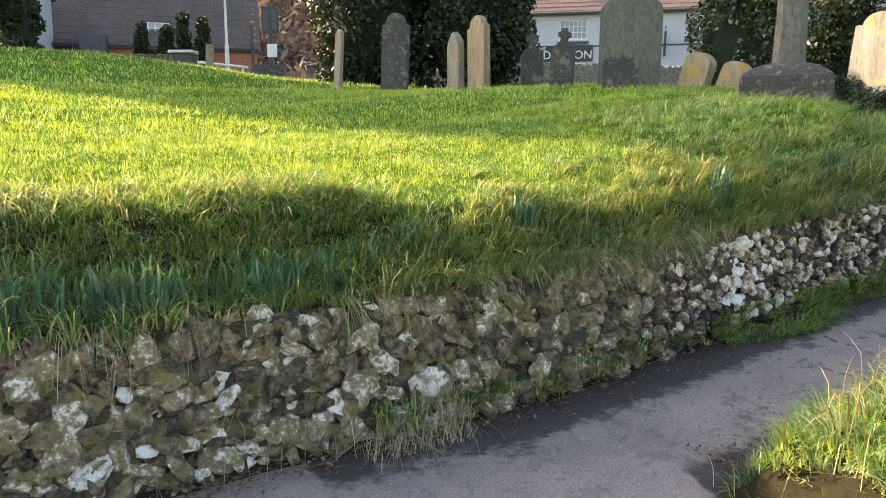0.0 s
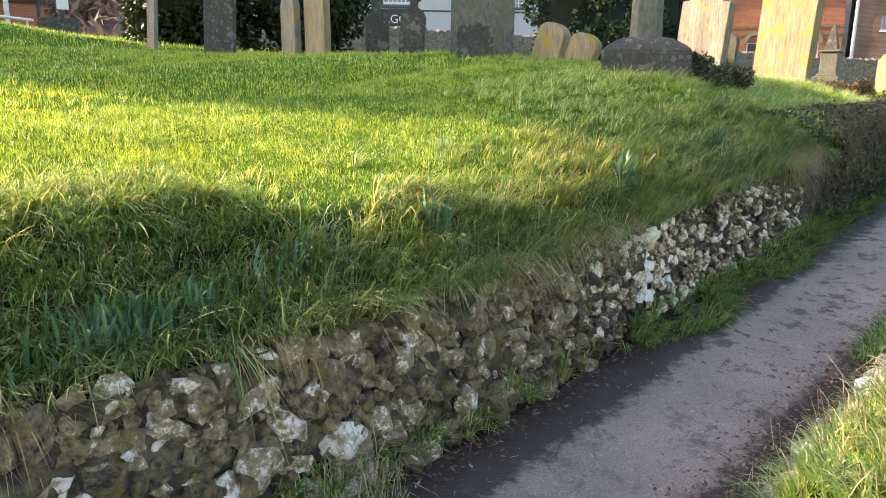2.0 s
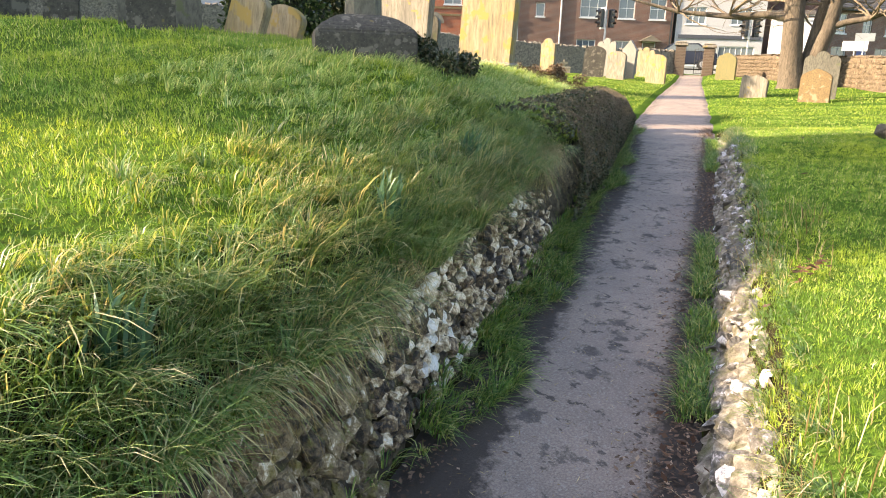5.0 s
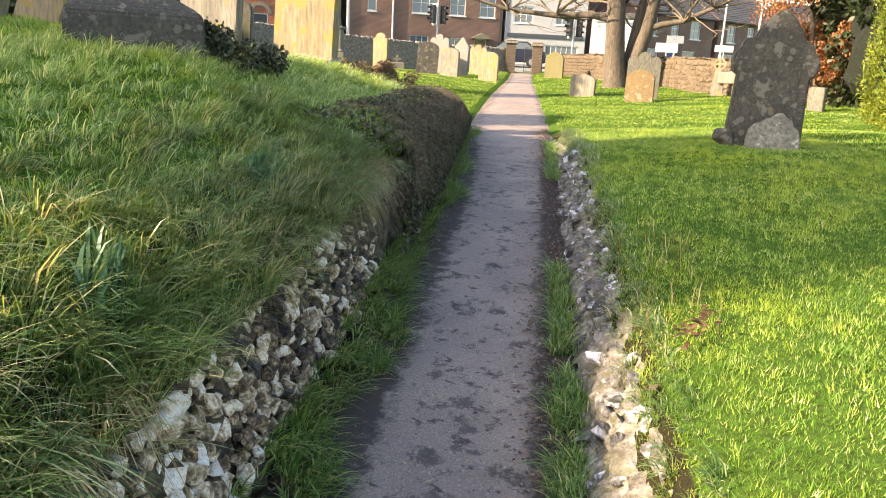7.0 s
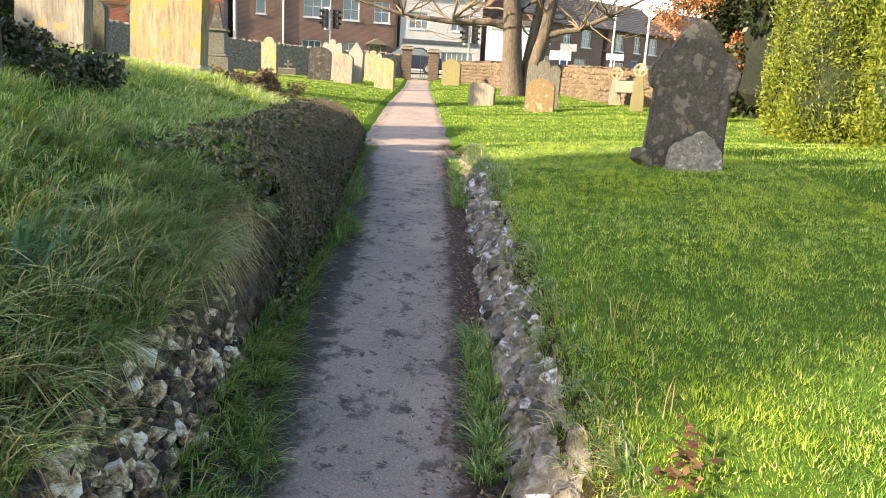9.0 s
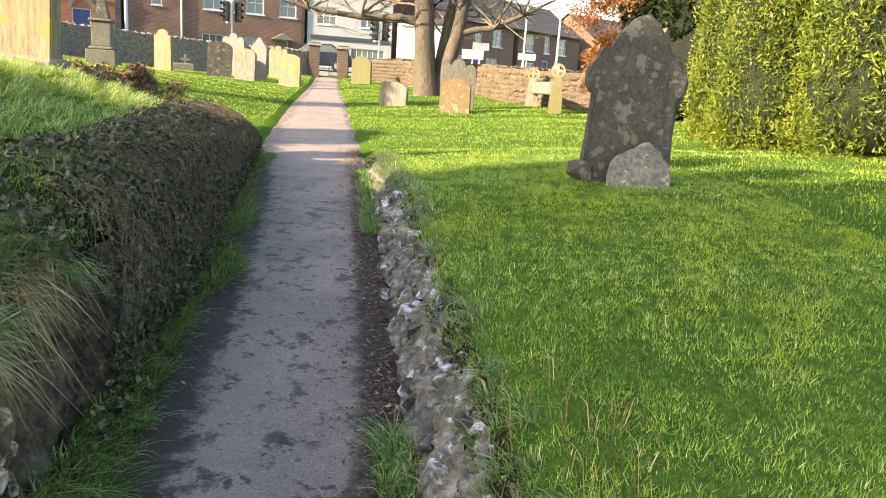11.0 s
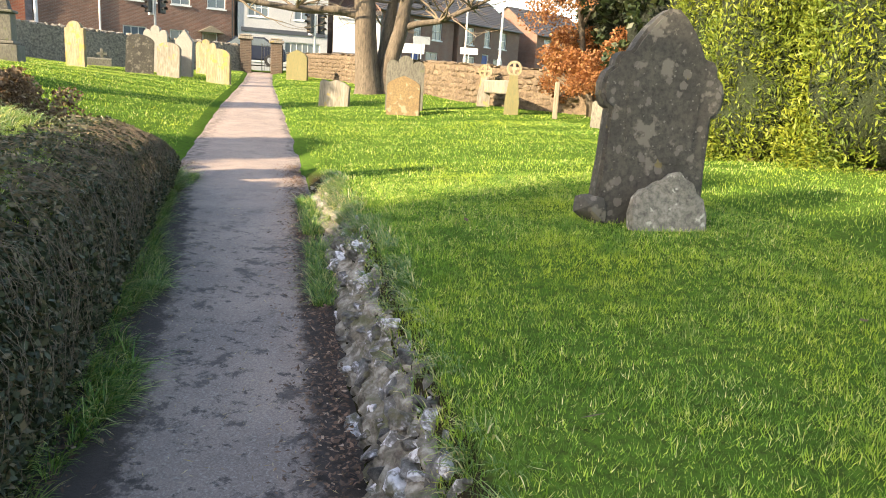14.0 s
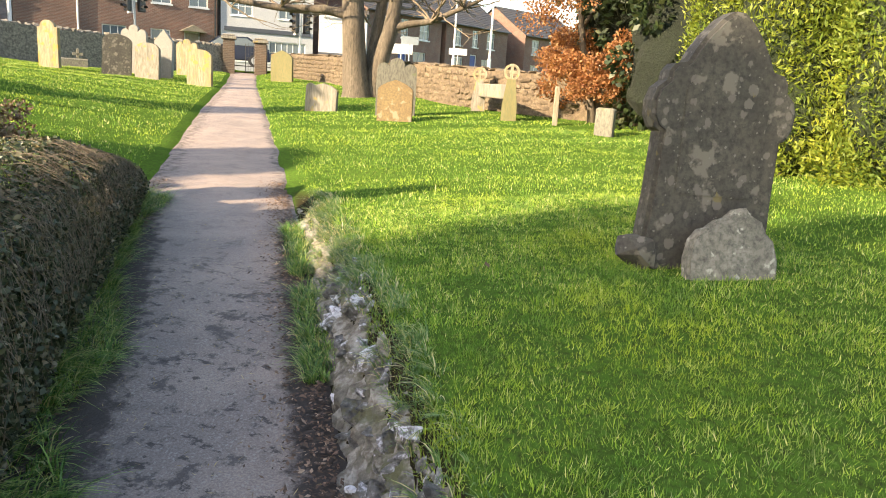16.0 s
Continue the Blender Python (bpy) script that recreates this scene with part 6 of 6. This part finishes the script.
on_left = lambda s, n: n > edge_l(s) + 0.3
on_right = lambda s, n: n < edge_r(s) - 0.16
sward("lawn_grass", 101, 430000, (-2.5, 14, 2.8, 6.2), on_left, 0.03, 0.075, 0.0035, 0.0075, "grass", "short winter lawn grass on the bank above the retaining wall", bend=0.5, thin=lambda s, n: np.where((n < 3.15) & (s < 7), 0.75, 1.0))
sward("lawn_grass", 102, 170000, (-5, 14, 6.0, 12.5), on_left, 0.04, 0.09, 0.006, 0.012, "grass", "short lawn grass among the gravestones", bend=0.35)
sward("lawn_grass", 103, 70000, (-8, 16, 12, 28), on_left, 0.06, 0.12, 0.014, 0.026, "grass", "lawn grass running back to the yews", bend=0.35)
sward("lawn_grass", 104, 560000, (2.2, 13, -1.5, 1.5), on_right, 0.022, 0.058, 0.003, 0.0065, "grass", "short lawn grass by the low kerb wall", bend=0.55)
sward("lawn_grass", 105, 150000, (4, 20, -6.5, 1.7), on_right, 0.03, 0.06, 0.006, 0.011, "grass", "mown lawn around the dark headstone", bend=0.4, thin=lambda s, n: np.where((s < 13) & (n > -1.5), 0.1, 1.0))
sward("lawn_grass", 106, 150000, (13, 42, 2.9, 15), on_left, 0.03, 0.065, 0.012, 0.02, "grass", "sunlit lawn beyond the ivy bank", bend=0.35)
sward("lawn_grass", 107, 90000, (18, 42, -8, 2.5), lambda s, n: n < edge_r(s), 0.03, 0.06, 0.012, 0.02, "grass", "sunlit lawn towards the gate", bend=0.35)

M["straw"] = leafy("bleached_straw", [(0, (0.30, 0.24, 0.15)), (0.6, (0.5, 0.42, 0.30)), (1, (0.7, 0.62, 0.5))], trans=0.2)
# rank grass hanging over the left bank, tufts at its foot, tufts on the right edge
tussocks("bank_grass", 111, 2100, 34, (-2, 7.4, 2.75, 3.85), lambda s, n: n > edge_l(s) + 0.26, 0.09, 0.22, 0.003, 0.006, 0.035, "long_grass", "long rank grass drooping over the retaining wall", lean=0.55, droop=0.8, thin=lambda s, n: np.clip(1.25 - np.where(s < 1.8, 0.5, np.where(s < 3.6, 2.0, 1.1)) * (n - edge_l(s) - 0.3), 0.1, 1) * np.where((s < 1.75) & (n < edge_l(s) + 0.6), 0.85, 1.0))
tussocks("bank_grass", 125, 420, 30, (-1.6, 2.1, 2.95, 3.5), lambda s, n: n > edge_l(s) + 0.4, 0.08, 0.2, 0.003, 0.0065, 0.035, "foot_grass", "dark shaded grass in the hollow behind the daffodils", lean=0.3, droop=0.7)
tussocks("lip_grass", 123, 1050, 26, (-1.6, 6.6, 2.66, 3.08), lambda s, n: n > edge_l(s) + 0.2, 0.10, 0.27, 0.003, 0.006, 0.035, "long_grass", "matted grass on the steep earth above the wall", lean=0.32, droop=0.62, lift=lambda s, n: np.maximum(gz(s, n), top_left(s)) - 0.01, thin=lambda s, n: np.where(s < 1.6, 0.4, 1.0))
tussocks("bank_grass", 112, 1650, 28, (4.8, 14.0, 3.0, 5.2), lambda s, n: n > edge_l(s) + 0.45, 0.07, 0.19, 0.003, 0.007, 0.04, "rough_grass", "rough greyish grass over the ivy bank", lean=0.45, droop=0.8)
lip = lambda s, n: np.maximum(gz(s, edge_l(s) + 0.36), top_left(s)) - 0.01
foot = lambda s, n: path_z(s) + 0.005 + 0.12 * np.clip((n - edge_l(s)) / 0.12, 0, 1)
tussocks("wall_foot_grass", 113, 9000, 22, (1.5, 14, 2.2, 3.2), lambda s, n: (n > edge_l(s) - 0.08 + 0.08 * np.sin(2.7 * s + 2 * np.sin(1.3 * s)) + 0.1 * (s < 3.6)) & (n < edge_l(s) + 0.13), 0.06, 0.19, 0.003, 0.0065, 0.03, "foot_grass", "lush green tufts along the foot of the wall", lean=0.35, droop=0.8, lift=foot, thin=lambda s, n: np.where(s < 3.6, 0.25 + 0.75 * (clumpy(None, s, n * 0, 2.6) > 0.5), 0.35 + 0.65 * clumpy(None, s, n, 6.0)))
tussocks("overhang_grass", 118, 620, 30, (-1.5, 7.2, 2.7, 3.2), lambda s, n: (n > edge_l(s) + 0.15) & (n < edge_l(s) + 0.32), 0.09, 0.18, 0.003, 0.006, 0.03, "long_grass", "grass hanging down over the stones of the wall", lean=0.7, droop=1.9, lift=lip, thin=lambda s, n: np.clip(1.6 * clumpy(None, s, n * 0, 4.3) - 0.1, 0, 1) * np.where((s > 3.7) & (s < 6.2), 0.18, 1.0))
tussocks("dry_tufts", 114, 1150, 24, (-1.5, 7.2, 2.72, 3.25), lambda s, n: (n > edge_l(s) + 0.2) & (n < edge_l(s) + 0.5), 0.09, 0.22, 0.002, 0.005, 0.03, "dry_grass", "dead straw-coloured grass on the wall top", lean=0.7, droop=2.2, lift=lip, thin=lambda s, n: np.clip(0.2 + 1.2 * clumpy(None, s, n * 0, 3.7), 0, 1) * np.where((s > 3.8) & (s < 6.0), 0.3, 1.0))
tussocks("kerb_grass", 115, 2000, 20, (2.2, 14, 0.9, 1.75), lambda s, n: (n < edge_r(s) - 0.16) & (n > edge_r(s) - 0.36), 0.05, 0.13, 0.003, 0.006, 0.03, "long_grass", "longer grass along the low kerb wall", lean=-0.35, droop=0.8)
tussocks("kerb_foot_grass", 116, 5200, 22, (2.6, 13.5, 1.3, 2.0), lambda s, n: (n < edge_r(s) + 0.10) & (n > edge_r(s) - 0.03) & (clumpy(None, s, n * 0, 2.2) > 0.52), 0.06, 0.17, 0.003, 0.006, 0.03, "foot_grass", "green tufts at the foot of the kerb stones", lean=-0.15, droop=0.7, lift=lambda s, n: path_z(s) + 0.02 + 0.0 * n)
tussocks("kerb_end_grass", 124, 420, 30, (1.7, 3.3, 0.4, 1.75), lambda s, n: (n < edge_r(s) - 0.0) & (n > edge_r(s) - 0.5), 0.06, 0.17, 0.003, 0.006, 0.04, "long_grass", "sunlit rank grass over the near end of the kerb", lean=-0.2, droop=0.7)
tussocks("kerb_end_grass", 122, 260, 30, (10.6, 13.2, 1.3, 1.8), lambda s, n: (n < edge_r(s) + 0.03) & (n > edge_r(s) - 0.28), 0.06, 0.15, 0.003, 0.006, 0.04, "long_grass", "rank grass closing over the end of the kerb wall", lean=-0.3, droop=0.8)
sward("dry_tufts", 117, 700, (2.3, 7.5, 0.9, 1.7), lambda s, n: (n < edge_r(s) - 0.05) & (clumpy(None, s, n * 0, 4.1) > 0.5), 0.10, 0.24, 0.003, 0.005, "dry_grass", "dry pale stalks on the low kerb edge", lean=-0.2, bend=0.4, mid=True)


sward("dry_plant", 119, 420, (1.45, 1.95, 2.4, 2.62), lambda s, n: n > 0, 0.14, 0.34, 0.002, 0.004, "straw", "pale dead stalks at the foot of the wall", lean=0.2, bend=0.5, mid=True)
sward("dry_plant", 120, 60, (0.6, 2.6, 2.5, 2.62), lambda s, n: n > 0, 0.25, 0.5, 0.002, 0.003, "straw", "thin dead stems against the wall", lean=0.1, bend=0.2, mid=True)
sward("dry_plant", 121, 60, (2.4, 3.4, 1.3, 1.6), lambda s, n: n > 0, 0.12, 0.3, 0.002, 0.003, "straw", "thin dry stems on the low kerb edge", lean=-0.2, bend=0.4, mid=True)


def daffodils(s, n, seed, count, spread, h):
    rnd = np.random.default_rng(seed)
    a, b = s + rnd.normal(0, spread, count), n + rnd.normal(0, spread * 0.45, count)
    x, y = W(a, b)
    P = np.stack([x, y, gz(a, b) - 0.02], 1)
    L = np.tile(DOWN * 0.12, (count, 1))
    v, f = blades(rnd, P, rnd.uniform(0.6, 1.15, count) * h * 1.22, rnd.uniform(0.012, 0.021, count), L, np.full(count, 0.16), True)
    tagged(new("daffodil_clump", tri_mesh("daffodil_clump", v, f, M["daffodil"])), "clump of blue-green daffodil leaves not yet in flower", "plant", "daffodil clumps on the bank", kind="stuff")


for k, (s, n, c, sp, h) in enumerate(((0.62, 2.82, 120, 0.10, 0.19), (0.25, 2.84, 110, 0.12, 0.19), (1.15, 2.86, 95, 0.09, 0.16), (1.4, 2.87, 80, 0.09, 0.16), (2.6, 2.93, 46, 0.05, 0.18), (4.22, 2.95, 60, 0.05, 0.2), (5.6, 3.05, 50, 0.07, 0.18), (1.9, 2.95, 40, 0.08, 0.16))):
    daffodils(s, n, 140 + k, c, sp, h)

# ivy over the bank further on
rnd = np.random.default_rng(160)
n_ivy = 92000
s = rnd.uniform(5.8, 13.7, n_ivy)
k = rnd.random(n_ivy)
crest = gz(s, edge_l(s) + 0.75)
rise = crest - path_z(s)
# a rounded section: steep face, soft shoulder, then back over the crest
n0 = edge_l(s) + np.interp(k, [0, 0.35, 0.6, 0.8, 1], [0.06, 0.05, 0.14, 0.36, 0.75])
z = path_z(s) + 0.06 + np.where(k < 0.8, rise * np.interp(k, [0, 0.35, 0.6, 0.8], [0.0, 0.5, 0.82, 0.96]), rise)
z = np.where(k > 0.7, np.maximum(z, gz(s, n0) + 0.03), z)
swell = (0.05 + 0.05 * patchy(s, 1.6 * k, 4.5)) * np.interp(k, [0, 0.15, 0.8, 1], [0.2, 1, 0.9, 0.2]) * rnd.uniform(0.1, 1, n_ivy)
n0, z = n0 - swell * np.interp(k, [0, 0.5, 0.9], [1, 0.8, 0.2]), z + swell * np.interp(k, [0, 0.5, 0.9], [0.1, 0.6, 1])
x, y = W(s, n0)
keep = rnd.random(n_ivy) < np.clip((s - 6.7) / 1.5 + 0.5 * patchy(s, k, 3.0, 2.0) * (s < 8), 0, 1) * np.clip((13.9 - s) / 0.8, 0, 1) * np.clip(1.75 - 1.6 * k + 0.5 * patchy(s, 1.6 * k, 3.1, 1.0), 0, 1)
P = np.stack([x, y, z], 1)[keep]
v, f = leaf_cloud(rnd, P, np.full(len(P), 0.02), len(P), 0.018, 1.0, 0.0, 0.3, 1.8)
ivy = thing("ivy_bank", pose(0, 0, 0), "dense dark ivy and tangled stems covering the bank", "ivy", kind="stuff")
part("leaves", tri_mesh("leaves", v, f, M["ivy"]), None, ivy)
r2 = random.Random(8)
st = []
for _ in range(800):
    s = r2.uniform(7.2, 13.4)
    kk = r2.uniform(0.35, 1.0)
    pts = []
    ds, dk = r2.uniform(-0.06, 0.06), -r2.uniform(0.03, 0.10)
    for j in range(6):
        q = min(max(kk, 0.02), 1.0)
        el, pz = float(edge_l(s)), float(path_z(s))
        nn = el + float(np.interp(q, [0, 0.35, 0.6, 0.8, 1], [0.06, 0.05, 0.14, 0.36, 0.75])) - 0.05 + r2.uniform(-0.03, 0.02)
        up = (float(gz(s, el + 0.75)) - pz) * float(np.interp(q, [0, 0.35, 0.6, 0.8, 1], [0.0, 0.5, 0.82, 0.96, 1.0]))
        x, y = W(s, nn)
        pts.append((Vector((x, y, max(pz + 0.10 + up, float(gz(s, nn)) + 0.06) + r2.uniform(-0.015, 0.03))), 0.0017 * (1 - j / 8)))
        s, kk = s + ds + r2.uniform(-0.04, 0.04), kk + dk
    st.append(pts)
v, f = tubes(st, 3)
part("stems", tri_mesh("stems", v, f, M["twig"]), None, ivy, "thin pale tangled stems")
# lump of dead ivy at the end of the mound, and by the cross
for cx, cy, rad, seed, mat, lab, hh in ((8.35, 10.9, 0.42, 170, "ivy_dry", "heap of dry brown clipped ivy", 0.3), (7.75, 10.75, 0.4, 171, "ivy_dry", "heap of dry brown clipped ivy", 0.26), (4.05, 7.9, 0.28, 172, "ivy", "dark bramble growing at the foot of the cross", 0.06), (3.9, 8.2, 0.2, 173, "ivy", "dark bramble growing at the foot of the cross", 0.12)):
    rnd = np.random.default_rng(seed)
    c, r = crown_lumps(rnd, 16, 0, 0, 0.02, hh, rad, 0.16)
    v, f = leaf_cloud(rnd, c, r, 4200, 0.022, 0.8, 0.1, 0.2, 1.7)
    ob = new("ivy_heap", tri_mesh("ivy_heap", v, f, M[mat]))
    ob.matrix_world = pose(cx, cy, gxy(cx, cy))
    tagged(ob, lab, "shrub", kind="stuff")


def flat_leaves(rnd, s, n, size, lift=0.006, slim=0.5):
    cnt = len(s)
    x, y = W(s, n)
    on = (n < edge_l(s) + 0.12) & (n > edge_r(s))
    z = np.where(on, path_z(s) + 0.014, gz(s, n) + 0.03) + rnd.uniform(0, lift, cnt)
    a = rnd.random(cnt) * 6.28
    d = np.stack([np.cos(a), np.sin(a), rnd.normal(0, 0.25, cnt)], 1)
    e = np.stack([-np.sin(a), np.cos(a), rnd.normal(0, 0.25, cnt)], 1)
    P, sz = np.stack([x, y, z + 0.006], 1), (size * rnd.uniform(0.5, 1.3, cnt))[:, None]
    v = np.stack([P - d * sz, P + e * sz * slim, P + d * sz, P - e * sz * slim], 1).reshape(-1, 3)
    i = np.arange(cnt)[:, None] * 4
    return v, np.concatenate([i + [0, 1, 2], i + [0, 2, 3]])


# leaf litter and crumbs of soil along the path's edges
rnd = np.random.default_rng(180)
s = rnd.uniform(0.5, 15, 15000)
side = rnd.random(15000) < 0.7
n = np.where(side, edge_r(s) + 0.02 + np.abs(rnd.normal(0, 0.12, 15000)), edge_l(s) + 0.08 - np.abs(rnd.normal(0, 0.09, 15000)))
ok = (s > 2.6) | ~side
v, f = flat_leaves(rnd, s[ok], n[ok], 0.013, 0.02)
tagged(new("leaf_litter", tri_mesh("leaf_litter", v, f, M["dead_leaf"])), "brown leaf litter and crumbs along the path edges", "litter", kind="stuff")
rnd = np.random.default_rng(181)
s = rnd.uniform(2, 14, 2200)
n = edge_r(s) + (edge_l(s) - edge_r(s)) * rnd.random(2200)
v, f = flat_leaves(rnd, s, n, 0.016, slim=0.09)
tagged(new("straw_bits", tri_mesh("straw_bits", v, f, M["dry_grass"])), "scattered straw and grass clippings on the tarmac", "litter", kind="stuff")
rnd = np.random.default_rng(182)
s = np.concatenate([rnd.normal(5.35, 0.11, 70), rnd.normal(4.2, 0.5, 60)])
n = np.concatenate([1.08 - 0.25 * (s[:70] - 5.35) + rnd.normal(0, 0.035, 70), rnd.normal(1.62, 0.06, 60)])
v, f = flat_leaves(rnd, s, n, 0.021, 0.045)
M["rust_leaf"] = leafy("rusty_leaf", [(0, (0.05, 0.024, 0.013)), (0.6, (0.11, 0.05, 0.024)), (1, (0.22, 0.12, 0.065))], rough=0.7, trans=0.2)
tagged(new("leaf_pile", tri_mesh("leaf_pile", v, f, M["rust_leaf"])), "drift of rusty brown leaves at the lawn edge", "litter", kind="stuff")
for k, (s, n) in enumerate(((6.85, 2.17), (7.09, 1.9), (9.82, 2.67), (9.3, 2.55), (8.6, -0.6), (9.2, -1.3), (11.0, -0.9), (7.6, -0.2), (8.0, 0.9), (10.6, 0.7), (5.8, 2.55), (6.2, 1.75), (4.9, 1.3))):
    v, f = flat_leaves(np.random.default_rng(190 + k), np.array([s]), np.array([n]), 0.036, 0.01)
    c = v.mean(0)
    ob = new("fallen_leaf", tri_mesh("fallen_leaf", v - c, f, M["dead_leaf"]))
    ob.location = c
    tagged(ob, "curled brown fallen leaf", "leaf", "fallen leaves")
